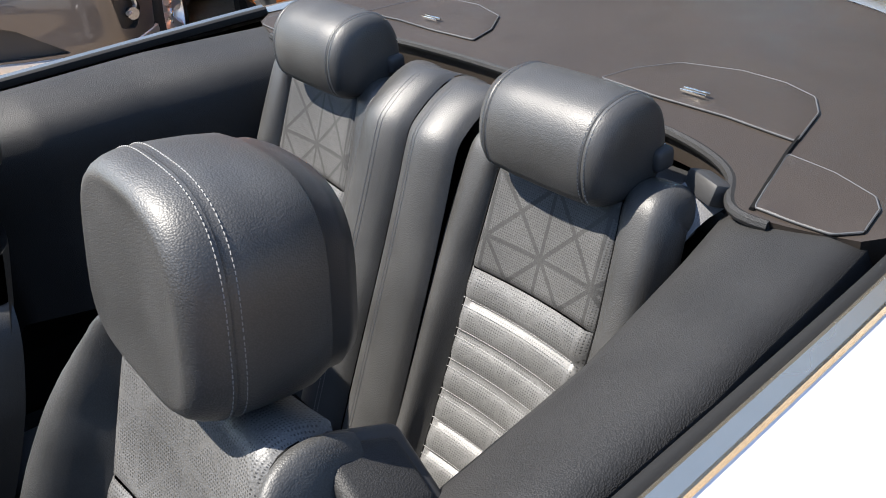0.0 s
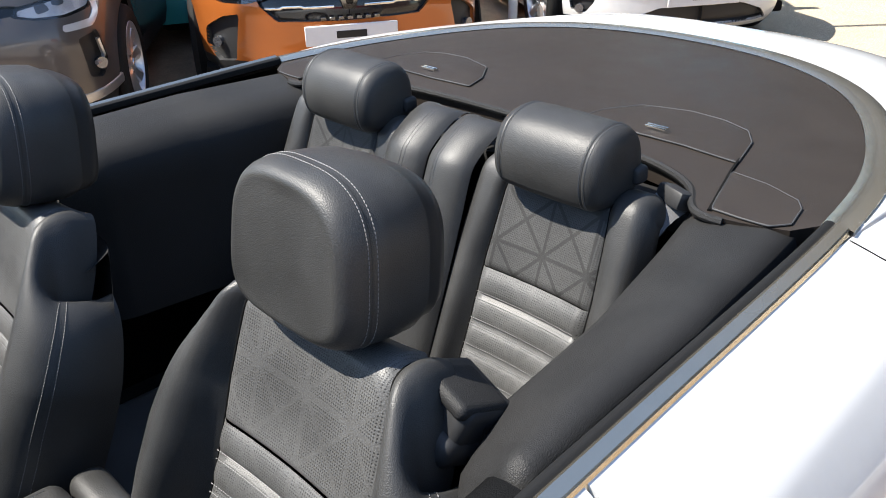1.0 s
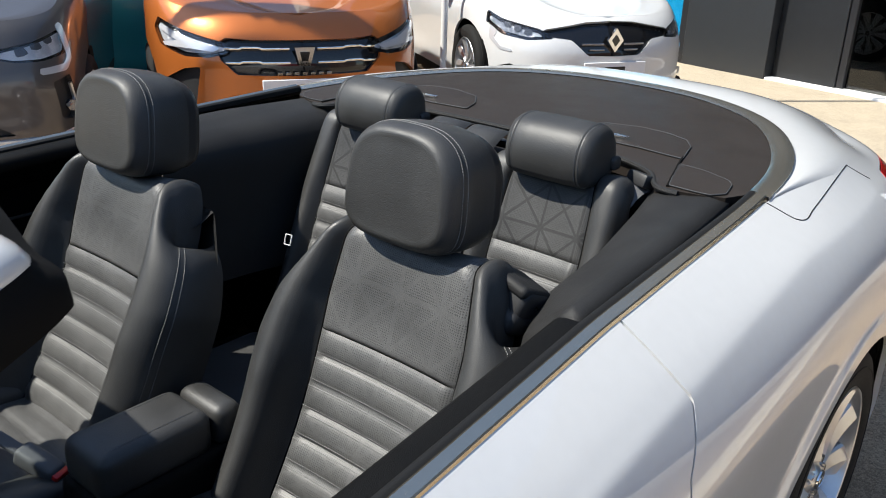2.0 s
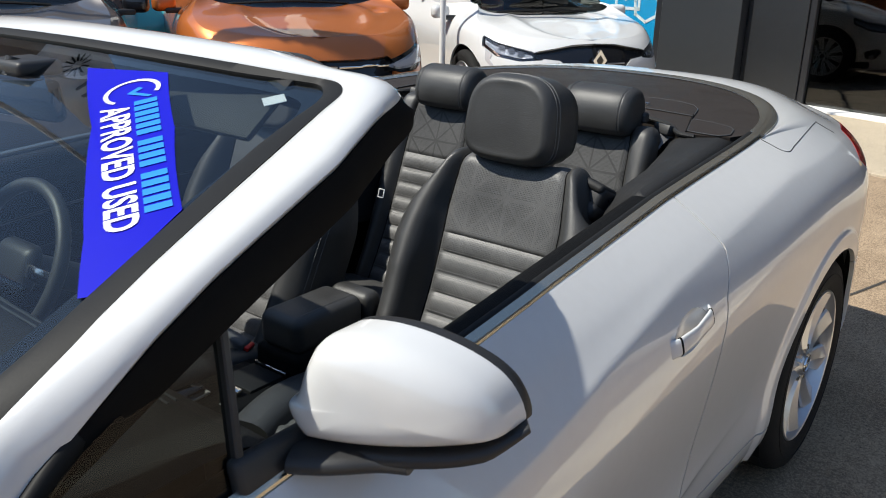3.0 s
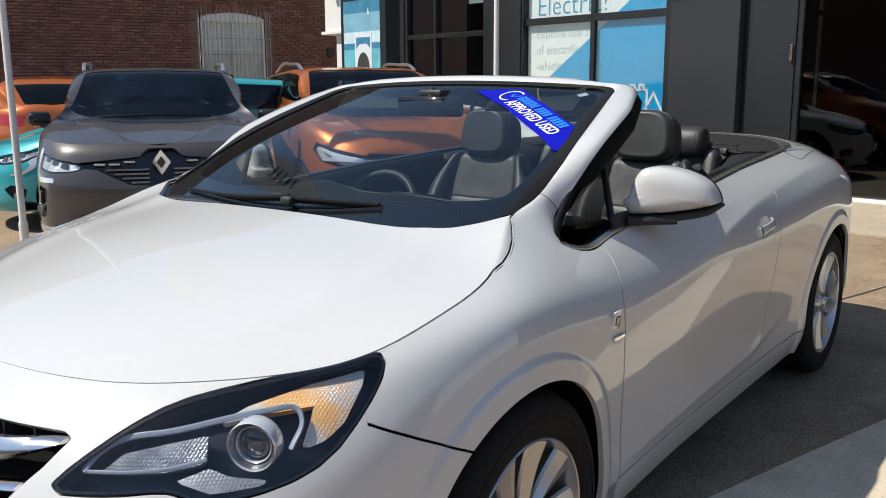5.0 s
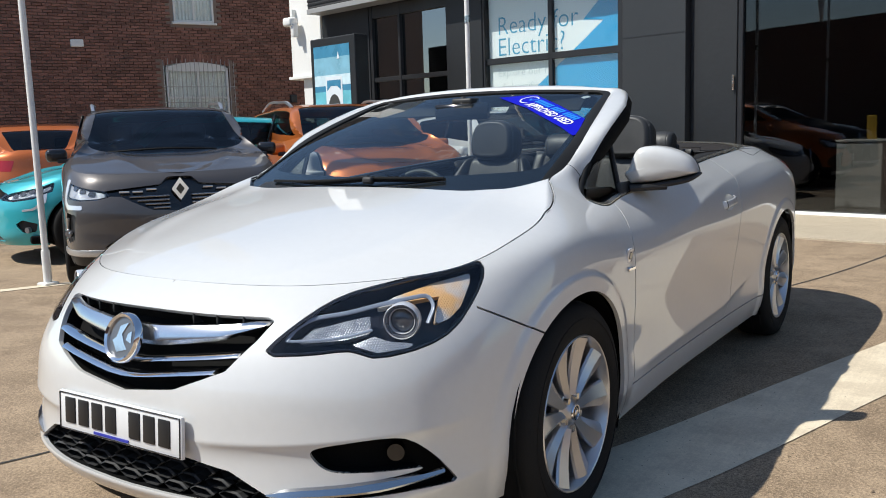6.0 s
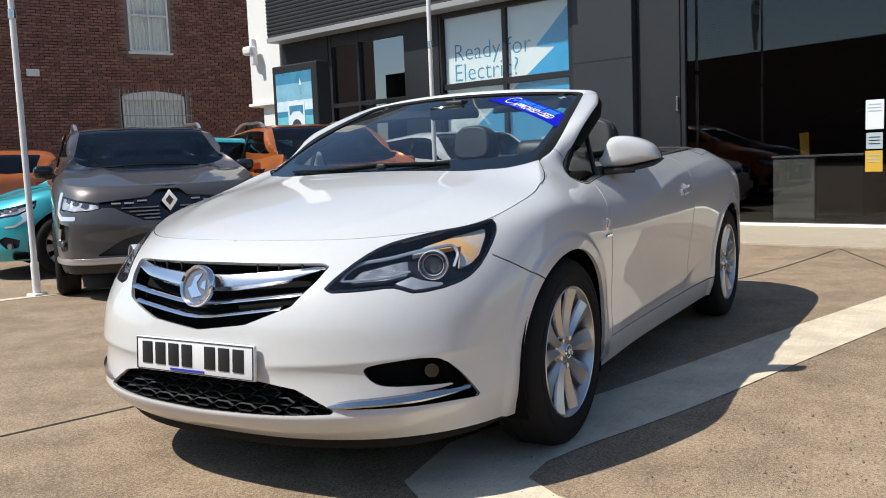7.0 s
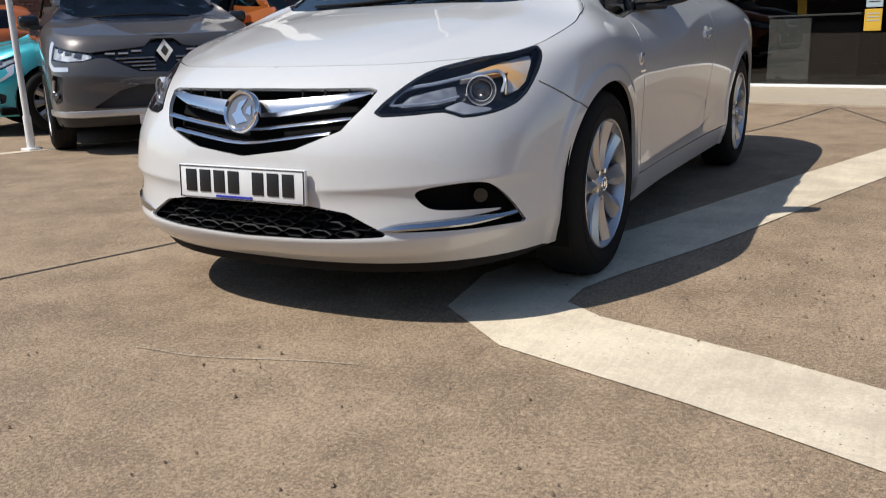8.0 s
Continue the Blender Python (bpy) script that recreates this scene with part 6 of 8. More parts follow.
for sg, x in ((-1, -.165), (1, .15)):
    bk = thing("belt_buckle", "grey belt buckle with red release beside the seat", "belt buckle", "belt buckles", pose(x, .02, .48, -35, sg * 8, 0) if sg > 0 else Matrix.Translation((-.206, -.047, .602)) @ Vector((.085, .032, -.034)).to_track_quat("Z", "Y").to_matrix().to_4x4())
    part("buckle_body", box(bmesh.new(), -.022, .022, -.018, .018, 0, .092, .010, 3), BELT_WEB if sg < 0 else BLACK_PLASTIC, bk)
    part("red_button", box(bmesh.new(), -.018, .018, -.012, .012, .088, .102, .003, 2), RED, bk)
    part("buckle_stalk", box(bmesh.new(), -.014, .014, -.004, .004, -.06, .01, .002, 1), BELT_WEB, bk)
mir_in = part("interior_mirror", box(bmesh.new(), -.125, .125, -.016, .016, -.035, .035, .014, 4, pose(0, -.575, 1.285, 8, 0, 8)), GLOSS_BLACK, car, "black interior mirror")
as_object("mirror_stem", *tube([(0, -.58, 1.29), (0, -.56, 1.345)], .012, 10), BLACK_PLASTIC, mir_in)
part("sensor_box", box(bmesh.new(), -.05, .05, -.58, -.50, 1.315, 1.342, .01, 3), BLACK_PLASTIC, car)
for x in (-.34, .34):
    part("sun_visor", box(bmesh.new(), x - .17, x + .17, -.006, .006, -.12, .0, .006, 2, pose(0, -.405, 1.345, -52, 0, 0)), TRIM, car, "dark folded sun visor")

# ---- outside fittings ----
for mir in (False, True):
    sx = -1 if mir else 1
    # door mirror
    base = rounded([(-.80, -1.0), (-.92, -.75), (-1.0, -.52), (-.975, -.38), (-.885, -.31), (-.83, -.10), (-.757, .33), (-.64, .76), (-.50, .95), (-.15, 1.0), (.2, .89), (.55, .65), (.81, .33), (.94, -.04), (1.0, -.40), (.985, -.50), (.81, -.59), (.46, -.74), (.03, -.87), (-.41, -.96), (-.70, -1.0)], 4)

    def mirror_ring(s, d):
        """A slice of the housing: s its share of the full outline, d its depth."""
        out_ = []
        for x, z in base:
            yy_ = d + .085 * (x * s * .5 + .5) ** 1.5
            out_.append((sx * (.880 + .121 * x * s), -.640 + yy_, 1.060 + .070 * z * s - .006 * (1 - s)))
        return out_ + out_[:1]

    rings = [mirror_ring(q, -.058 + .066 * (1 - (1 - q ** 3.4) ** (1 / 3.4))) for q in (.002, .15, .3, .45, .6, .72, .82, .90, .955, .985, .997, 1.0)] + [mirror_ring(1.0, .030)]
    v, f = trim_sheet(np.array(rings), [], flip=False)
    house = as_object("door_mirror", v, f, WHITE, car, "white mirror cap on a black foot")
    shell_ = [mirror_ring(.985, .028), mirror_ring(1.004, .033), mirror_ring(1.002, .042), mirror_ring(.97, .050), mirror_ring(.93, .047)]
    v, f = trim_sheet(np.array(shell_), [], flip=False)
    as_object("mirror_housing", v, f, BLACK_PLASTIC, house)
    as_object("mirror_glass", mirror_ring(.95, .044)[:-1], [tuple(range(len(base)))], CHROME, house, smooth=False)
    keel = curve([(sx * .775, -.627, .982), (sx * .85, -.610, .982), (sx * .91, -.590, .991), (sx * .96, -.560, 1.003), (sx * 1.003, -.525, 1.024)], 24)
    v, f = sweep(keel, oval(.050, .0135, 16, 3.2), (0, 0, 1), scale=np.interp(np.linspace(0, 1, 24), [0, .1, .8, 1], [.8, 1, .85, .35]))
    as_object("mirror_base", v, f, BLACK_PLASTIC, house, sharp=70)
    path = curve([(sx * .785, -.675, .975), (sx * .82, -.655, .978), (sx * .86, -.615, .978), (sx * .90, -.595, .980)], 14)
    v, f = sweep(path, oval(.045, .014, 14, 2.6), (0, 0, 1))
    as_object("mirror_foot", v, f, BLACK_PLASTIC, house, sharp=70)
    part("mirror_sail", box(bmesh.new(), -.012, .012, -.08, .06, -.03, .03, .01, 3, pose(sx * .782, -.69, .972, 0, -sx * 16, 0)), BLACK_PLASTIC, house)
    # quarter light: glass, bar and seals
    A, B, C = np.array((sx * .783, -1.04, .925)), np.array((sx * .790, -.765, .925)), np.array((sx * .735, -.738, 1.135))
    flat_n = np.cross(B - A, C - A)
    brow = curve([A + (0, 0, .03), (sx * .77, -1.0, 1.010), (sx * .75, -.885, 1.085), C], 16)
    foot_line = np.array([A * (1 - k) + B * k for k in np.linspace(0, 1, 16)])
    pane = np.stack([foot_line, brow], 1)
    pane[..., 0] = A[0] - ((pane[..., 1] - A[1]) * flat_n[1] + (pane[..., 2] - A[2]) * flat_n[2]) / flat_n[0]
    q_glass = sheet_object("quarter_light", pane, QUARTER_GLASS, car, "small fixed quarter window", flip=False)
    q_glass.visible_shadow = False
    v, f = sweep([tuple(B), tuple(C)], oval(.006, .010, 10, 4), (sx, 0, 0.3))
    as_object("window_bar", v, f, BLACK_PLASTIC, q_glass)
    v, f = sweep(curve([(sx * .778, -1.036, .940), (sx * .769, -1.047, .960), (sx * .760, -1.046, .978), (sx * .746, -1.018, 1.000), (sx * .735, -.975, 1.026), (sx * .728, -.93, 1.060), (sx * .722, -.88, 1.095)], 32), oval(.013, .010, 10, 3), (sx, 0, 0.3))
    as_object("window_seal", v, f, RUBBER, q_glass, sharp=70)
    # door handle: a dished bowl with a body-coloured pull across it
    rings = []
    for r_ in np.linspace(1.0, 0.0, 8):
        rings.append([])
        for a_ in np.linspace(0, 2 * math.pi, 33):
            y_ = .215 + .0805 * r_ * math.cos(a_)
            z_ = .847 + .06 * (y_ - .215) + .0375 * r_ * math.sin(a_)
            q_ = at_side(y_, z_)
            rings[-1].append((sx * (q_[0] - .001 - .0135 * (1 - r_ ** 3)), y_, z_ - .006 * (1 - r_)))
    n_ = np.array((sx * .97, 0, .22))
    c = at_side(.215, .848)
    bar = curve([(sx * (c[0] - .004), .122, .840), (sx * (c[0] + .006), .138, .843), (sx * (c[0] + .011), .165, .846), (sx * (c[0] + .014), .215, .849), (sx * (c[0] + .011), .265, .852), (sx * (c[0] + .006), .297, .855), (sx * (c[0] - .006), .312, .856)], 40)
    v, f = sweep(bar, oval(.0170, .0050, 16, 2.8), np.tile(n_, (40, 1)), scale=np.interp(np.linspace(0, 1, 40), [0, .12, .5, .88, 1], [1.15, 1, .86, 1, 1.1]))
    handle = as_object("door_handle", v, f, WHITE, car, "white pull handle over a dished bowl", sharp=70)
    v, f = trim_sheet(np.array(rings), [], flip=sx < 0)
    as_object("handle_bowl", v, f, WHITE, handle, sharp=70)
    for k_ in (5, 34):
        v, f = sweep(bar[k_ : k_ + 2], oval(.0176, .0055, 16, 2.8), np.tile(n_, (2, 1)))
        as_object("handle_joint", v, f, DARK, handle)
    # side badge
    c = at_side(-.997, .775)
    badge = part("side_badge", box(bmesh.new(), -.004, .006, -.022, .022, -.024, .024, .003, 2, pose(sx * c[0], -.997, .775, 0, sx * 8, 0)), RING_BRIGHT, car, "small chrome wing badge")
    part("badge_mark", box(bmesh.new(), .005, .0075, -.012, .010, -.012, .012, .002, 1, pose(sx * c[0], -.997, .775, 0, sx * 8, 0)) if sx > 0 else box(bmesh.new(), -.0075, -.005, -.012, .010, -.012, .012, .002, 1, pose(sx * c[0], -.997, .775, 0, sx * 8, 0)), GLOSS_BLACK, badge)
    part("badge_bar", box(bmesh.new(), -.002, .004, -.030, .030, -.006, .006, .002, 1, pose(sx * (c[0] + .004), -.985, .728, 0, sx * 4, 0)), CHROME, badge)
# wipers
for pts in ([(-.50, -1.205, 1.030), (-.1, -1.262, 1.040), (.02, -1.255, 1.050)], [(.02, -1.262, 1.046), (.17, -1.245, 1.046), (.32, -1.215, 1.044)]):
    pth = curve(pts, 20)
    v, f = sweep(pth, oval(.006, .005, 8, 3), (0, 0, 1))
    wp = as_object("wiper", v, f, RUBBER, car, "black windscreen wiper")
    v, f = sweep(pth + (0, .012, -.008), oval(.003, .008, 6, 3), (0, 0, 1))
    as_object("wiper_blade", v, f, RUBBER, wp)
part("wiper_pivot", box(bmesh.new(), .005, .05, -1.282, -1.255, 1.025, 1.052, .010, 3), BLACK_PLASTIC, car)

# ---- sticker inside the windscreen ----
def on_screen(u, w, lift=0.0):
    i, j = (u + 1) * 30, w * 30
    a, b = int(min(max(i, 0), 59)), int(min(max(j, 0), 29))
    q, r = i - a, j - b
    p = SCREEN[a, b] * (1 - q) * (1 - r) + SCREEN[a + 1, b] * q * (1 - r) + SCREEN[a, b + 1] * (1 - q) * r + SCREEN[a + 1, b + 1] * q * r
    n = np.array((.12 * u, -.38, .92))
    return p + lift * n / np.linalg.norm(n)
STICK_BLUE = material("sticker_blue", (.003, .003, .40), .5, vary=.03, spec=.2)
STICK_WHITE = material("sticker_white", (.78, .78, .80), .4, vary=.03)
STICK_CYAN = material("sticker_cyan", (.02, .22, .80), .4, vary=.03)
edge_uv = [(.247, .920), (.505, .950), (.73, .800), (.955, .612), (.965, .530), (.985, .425), (.960, .415), (.851, .522), (.712, .634), (.54, .763)]
ring = []
for (u0, w0), (u1, w1) in zip(edge_uv, edge_uv[1:] + edge_uv[:1]):
    for q in np.linspace(0, 1, 8, endpoint=False):
        ring.append((u0 + (u1 - u0) * q, w0 + (w1 - w0) * q))
mid_uv = np.mean(ring, axis=0)
V = [on_screen(*mid_uv, .002)]
rows_ = [[on_screen(*(mid_uv + (np.array(p) - mid_uv) * k), .002) for p in ring] for k in (.25, .5, .75, 1.0)]
k = len(ring)
V += [p for r in rows_ for p in r]
Fs = [(0, 1 + i, 1 + (i + 1) % k) for i in range(k)]
for r in range(3):
    Fs += [(1 + r * k + i, 1 + (r + 1) * k + i, 1 + (r + 1) * k + (i + 1) % k, 1 + r * k + (i + 1) % k) for i in range(k)]
sticker = as_object("screen_sticker", V, Fs, STICK_BLUE, screen, "blue dealer sticker with white lettering", smooth=True)
# the lettering lies on the sticker, along its long side
s_a, s_b = Vector((.302, -.592, 1.302)), Vector((.580, -.769, 1.209))
ex = (s_b - s_a).normalized()
ez = ex.cross(Vector((.31, .42, .10))).normalized()
if ez.z < 0:
    ez = -ez
ey = ez.cross(ex)
TEXT = Matrix((ex, ey, ez)).transposed().to_4x4()
TEXT.translation = s_a


def lay_on_screen(ob, m, lift=.0034):
    """Sinks flat lettering onto the curved glass."""
    across, down, out_ = np.array(ex), np.array(ey), np.array(ez)
    back_ = m.inverted()
    for v_ in ob.data.vertices:
        p = np.array(m @ v_.co)
        u_, w_ = .7, .65
        for _ in range(6):
            q = on_screen(u_, w_)
            du, dw = (on_screen(u_ + .004, w_) - q) / .004, (on_screen(u_, w_ + .004) - q) / .004
            m_ = np.array([[du @ across, dw @ across], [du @ down, dw @ down]])
            step = np.linalg.solve(m_, [(p - q) @ across, (p - q) @ down])
            u_, w_ = min(max(u_ + step[0], -1), 1), min(max(w_ + step[1], 0), 1)
        v_.co = back_ @ Vector(on_screen(u_, w_) + lift * out_)


word = letters("sticker_text", "APPROVED USED", .06, STICK_WHITE, sticker, TEXT, bold=.0016, depth=0, spacing=1.0)
xy = np.array([v.co for v in word.data.vertices])
lo_, hi_ = xy.min(0), xy.max(0)
for v in word.data.vertices:
    v.co = ((v.co.x - lo_[0]) / (hi_[0] - lo_[0]) * .322 + .014, (v.co.y - lo_[1]) / (hi_[1] - lo_[1]) * .042 - .001, 0)
lay_on_screen(word, TEXT)


def sticker_shape(name, pts, mat, at):
    """A flat outline laid on the sticker."""
    bm_ = bmesh.new()
    bm_.faces.new([bm_.verts.new((x, y, 0)) for x, y in pts])
    bmesh.ops.triangulate(bm_, faces=bm_.faces[:])
    ob = part(name, bm_, mat, sticker, smooth=False)
    ob.matrix_local = TEXT @ Matrix.Translation((*at, 0))
    lay_on_screen(ob, TEXT @ Matrix.Translation((*at, 0)))
    if ob.data.polygons[0].normal.z < 0:
        ob.data.flip_normals()


x0 = .012
for count in (6, 4, 5):
    for i in range(count):
        sticker_shape("sticker_bar", [(0, 0), (.0136, 0), (.0136, .033), (0, .033)], STICK_CYAN, (x0, .047))
        x0 += .0188
    x0 += .012
arc = [(.040 * math.cos(a), .042 * math.sin(a)) for a in np.linspace(radians(62), radians(318), 40)] + [((.034 - .002 * math.sin(a)) * math.cos(a), (.035 + .001 * math.cos(a)) * math.sin(a)) for a in np.linspace(radians(318), radians(62), 40)]
for k_ in range(0, 39, 3):
    sticker_shape("sticker_ring", arc[k_:k_ + 4] + arc[76 - k_:80 - k_], STICK_WHITE, (-.026, .046))
sticker_shape("sticker_tick", [(-.012, .004), (-.004, .010), (.004, -.002), (.026, .022), (.029, .016), (.004, -.014)], STICK_CYAN, (-.024, .052))
part("tax_disc", box(bmesh.new(), -.012, .012, -.016, .016, -.0004, .0004, m=Matrix.Translation(on_screen(.85, .93, -.002)) @ TEXT.to_3x3().to_4x4()), STICK_WHITE, screen, smooth=False)

# ---- ground ----
def concrete(name, base, dark, grit_share=1.0):
    m = material(name, base, .88, bump=.0, vary=0)
    nt = m.node_tree
    p = nt.nodes["Principled BSDF"]
    co = nt.nodes.new("ShaderNodeTexCoord")

    def noise_tex(scale, detail, rough=.6):
        n = nt.nodes.new("ShaderNodeTexNoise")
        n.inputs["Scale"].default_value, n.inputs["Detail"].default_value, n.inputs["Roughness"].default_value = scale, detail, rough
        nt.links.new(co.outputs["Object"], n.inputs["Vector"])
        return n
    big, mid, fine, grit = noise_tex(.35, 5), noise_tex(3.0, 8, .7), noise_tex(90.0, 4, .75), noise_tex(330.0, 3, .7)
    vor = nt.nodes.new("ShaderNodeTexVoronoi")
    vor.inputs["Scale"].default_value = 34
    nt.links.new(co.outputs["Object"], vor.inputs["Vector"])
    # brushed streaks
    mp, streak = nt.nodes.new("ShaderNodeMapping"), nt.nodes.new("ShaderNodeTexNoise")
    mp.inputs["Rotation"].default_value = (0, 0, radians(-28))
    mp.inputs["Scale"].default_value = (70, 3, 1)
    nt.links.new(co.outputs["Object"], mp.inputs[0])
    nt.links.new(mp.outputs[0], streak.inputs["Vector"])
    streak.inputs["Scale"].default_value, streak.inputs["Detail"].default_value = 1.0, 3
    total = None
    for n, w in ((big, .55), (mid, .9), (fine, 1.3 * grit_share), (streak, .18), (grit, 2.0 * grit_share)):
        mu = nt.nodes.new("ShaderNodeMath")
        mu.operation = "MULTIPLY_ADD"
        mu.inputs[1].default_value = w
        nt.links.new(n.outputs[0], mu.inputs[0])
        if total is None:
            mu.inputs[2].default_value = 0
        else:
            nt.links.new(total, mu.inputs[2])
        total = mu.outputs[0]
    rng = nt.nodes.new("ShaderNodeMapRange")
    rng.inputs["From Min"].default_value, rng.inputs["From Max"].default_value = .815 + 1.65 * grit_share - .25 * (.4 + .6 * grit_share), .815 + 1.65 * grit_share + .25 * (.4 + .6 * grit_share)
    nt.links.new(total, rng.inputs[0])
    mix = nt.nodes.new("ShaderNodeMix")
    mix.data_type = "RGBA"
    mix.inputs["A"].default_value, mix.inputs["B"].default_value = (*dark, 1), (*base, 1)
    nt.links.new(rng.outputs[0], mix.inputs["Factor"])
    # dark specks of grit
    sp = nt.nodes.new("ShaderNodeMath")
    sp.operation = "LESS_THAN"
    sp.inputs[1].default_value = .10
    nt.links.new(vor.outputs["Distance"], sp.inputs[0])
    spots, keep = nt.nodes.new("ShaderNodeMath"), nt.nodes.new("ShaderNodeMath")
    keep.operation, spots.operation = "GREATER_THAN", "MULTIPLY"
    keep.inputs[1].default_value = .5
    nt.links.new(mid.outputs[0], keep.inputs[0])
    nt.links.new(keep.outputs[0], spots.inputs[0])
    nt.links.new(sp.outputs[0], spots.inputs[1])
    mix2 = nt.nodes.new("ShaderNodeMix")
    mix2.data_type = "RGBA"
    mix2.inputs["B"].default_value = (*(c * .45 for c in dark), 1)
    nt.links.new(spots.outputs[0], mix2.inputs["Factor"])
    nt.links.new(mix.outputs["Result"], mix2.inputs["A"])
    # single stones of the aggregate, paler and darker than the cement
    stone, tone, shade = nt.nodes.new("ShaderNodeTexVoronoi"), nt.nodes.new("ShaderNodeSeparateColor"), nt.nodes.new("ShaderNodeMapRange")
    stone.inputs["Scale"].default_value = 150
    nt.links.new(co.outputs["Object"], stone.inputs["Vector"])
    nt.links.new(stone.outputs["Color"], tone.inputs[0])
    shade.inputs["To Min"].default_value, shade.inputs["To Max"].default_value = 1 - .26 * grit_share, 1 + .26 * grit_share
    nt.links.new(tone.outputs[0], shade.inputs[0])
    speck = nt.nodes.new("ShaderNodeVectorMath")
    speck.operation = "SCALE"
    nt.links.new(mix2.outputs["Result"], speck.inputs[0])
    nt.links.new(shade.outputs[0], speck.inputs["Scale"])
    nt.links.new(speck.outputs[0], p.inputs["Base Color"])
    b = nt.nodes.new("ShaderNodeBump")
    b.inputs["Strength"].default_value, b.inputs["Distance"].default_value = .30 * (.3 + .7 * grit_share), .005
    nt.links.new(total, b.inputs["Height"])
    nt.links.new(b.outputs[0], p.inputs["Normal"])
    return m


CONCRETE = concrete("worn_concrete", (.425, .314, .207), (.155, .108, .068))
CREAM = concrete("worn_cream_paint", (.74, .64, .48), (.53, .445, .33), .22)
APRON = concrete("pale_paving", (.50, .42, .31), (.36, .30, .22))
TAR = material("tar_joint", (.05, .045, .04), .9, bump=.5, scale=60, vary=.3)
n = 60
lin = np.r_[-300, -120, np.linspace(-40, 40, n - 4), 120, 300]
ground = as_object("ground", [(x, y, 0) for x in lin for y in lin], grid_faces(n, n), CONCRETE, None, smooth=False)
tagged(ground, "sunlit brown-grey worn concrete forecourt", "ground", kind="structure")


def strip(name, mat, centre, half, z=.004, label="", cat="road marking"):
    """A flat painted strip along a line, half its width to either side."""
    c = curve(centre, 60)
    t = np.gradient(c, axis=0)
    t /= np.linalg.norm(t, axis=1)[:, None]
    s = np.stack([-t[:, 1], t[:, 0]], 1) * half
    V = [(*(a + b), z) for a, b in zip(c, s)] + [(*(a - b), z) for a, b in zip(c, s)]
    ob = as_object(name, V, [(i, i + 1, 61 + i, 60 + i) for i in range(59)], mat, None, smooth=False)
    if ob.data.polygons[0].normal.z < 0:
        ob.data.flip_normals()
    return tagged(ob, label, cat, kind="structure")


strip("painted_band", CREAM, [(9.0, -4.95), (4.5, -3.40), (1.88, -2.38), (1.25, -2.16), (.87, -2.03), (.69, -1.83), (.70, -1.55), (.90, -1.0), (1.21, -.05), (1.55, 1.03), (1.90, 2.1), (2.6, 4.1), (3.4, 6.2)], .205, .004, "broad worn cream band painted on the concrete")
strip("ground_joint", TAR, [(-1.9, -4.2), (-1.26, -2.22), (-1.10, -1.73), (-.4, .3), (.64, 2.815), (1.167, 5.1)], .008, .003, "dark joint between concrete slabs", "joint")
strip("ground_joint", TAR, [(4.6, -1.5), (3.0, .8), (2.0, 3.0), (1.2, 5.2)], .007, .0032, "dark joint between concrete slabs", "joint")
strip("parking_line", CREAM, [(-5.9, -1.9), (-4.92, .30), (-4.45, 1.3), (-3.3, 3.8), (-2.3, 6.0)], .06, .0045, "worn pale line along the parked cars", "road marking")

# loose grit: small broken stones lying on the concrete
rnd_grit = random.Random(11)
V, Fs = [], []
for k in range(900):
    if k < 560:
        x, y = rnd_grit.uniform(-1.6, 2.2), rnd_grit.uniform(-5.0, -2.55)
    else:
        x, y = rnd_grit.gauss(1.75, .30), rnd_grit.gauss(-1.25, .45)
    r, turn = rnd_grit.choice((.0016, .0024, .0024, .0036, .0058)) * rnd_grit.uniform(.8, 1.2), rnd_grit.uniform(0, 6.3)
    n0 = len(V)
    for a in range(5):
        b = turn + a * 1.257
        q = r * rnd_grit.uniform(.7, 1.25)
        V.append((x + q * math.cos(b), y + q * math.sin(b), .0035))
    V.append((x + r * rnd_grit.uniform(-.3, .3), y + r * rnd_grit.uniform(-.3, .3), .005 + r * rnd_grit.uniform(.7, 1.1)))
    Fs += [(n0 + a, n0 + (a + 1) % 5, n0 + 5) for a in range(5)]
GRIT = material("broken_stone", (.21, .155, .105), .9, vary=.6, scale=14)
tagged(as_object("loose_grit", V, Fs, GRIT, None, smooth=False), "small broken brown stones scattered on the concrete", "gravel", kind="stuff")
FA = radians(-12)
FU, FN, FO = Vector((math.cos(FA), math.sin(FA), 0)), Vector((-math.sin(FA), math.cos(FA), 0)), Vector((0, 7.7, 0))
FM = Matrix((FU, FN, Vector((0, 0, 1)))).transposed().to_4x4()
FM.translation = FO
apron = part("pavement", box(bmesh.new(), -12, 14, -2.1, 0.0, -.05, .022, .004, 1, FM), APRON, None, smooth=False)
tagged(apron, "pale sunlit paving along the showroom", "pavement", kind="structure")
strip("chalk_scratch", APRON, [(-.17, -2.70), (-.10, -2.695), (.03, -2.688), (.24, -2.631), (.42, -2.575), (.55, -2.546)], .0022, .0035, "thin pale scratch across the concrete", "scratch")

# ---- parked cars ----
CAR_GLASS = glass("dark_car_glass", (.22, .26, .25))
GREY_PAINT = paint("grey_metallic", (.098, .090, .088), metal=.45, flake=.15, rough=.36, gloss=1.42)
ORANGE_PAINT = paint("copper_orange", (.47, .135, .028), metal=.35, flake=.12, rough=.32)
TURQUOISE = paint("turquoise_paint", (.045, .40, .46), metal=.2, flake=.1)
BLUE_PAINT = paint("deep_blue", (.02, .17, .33), metal=.3, flake=.1)
BURNT = paint("burnt_orange", (.50, .13, .03), metal=.3, flake=.1)
BLACK_PAINT = paint("black_car_paint", (.012, .012, .014), metal=.2)


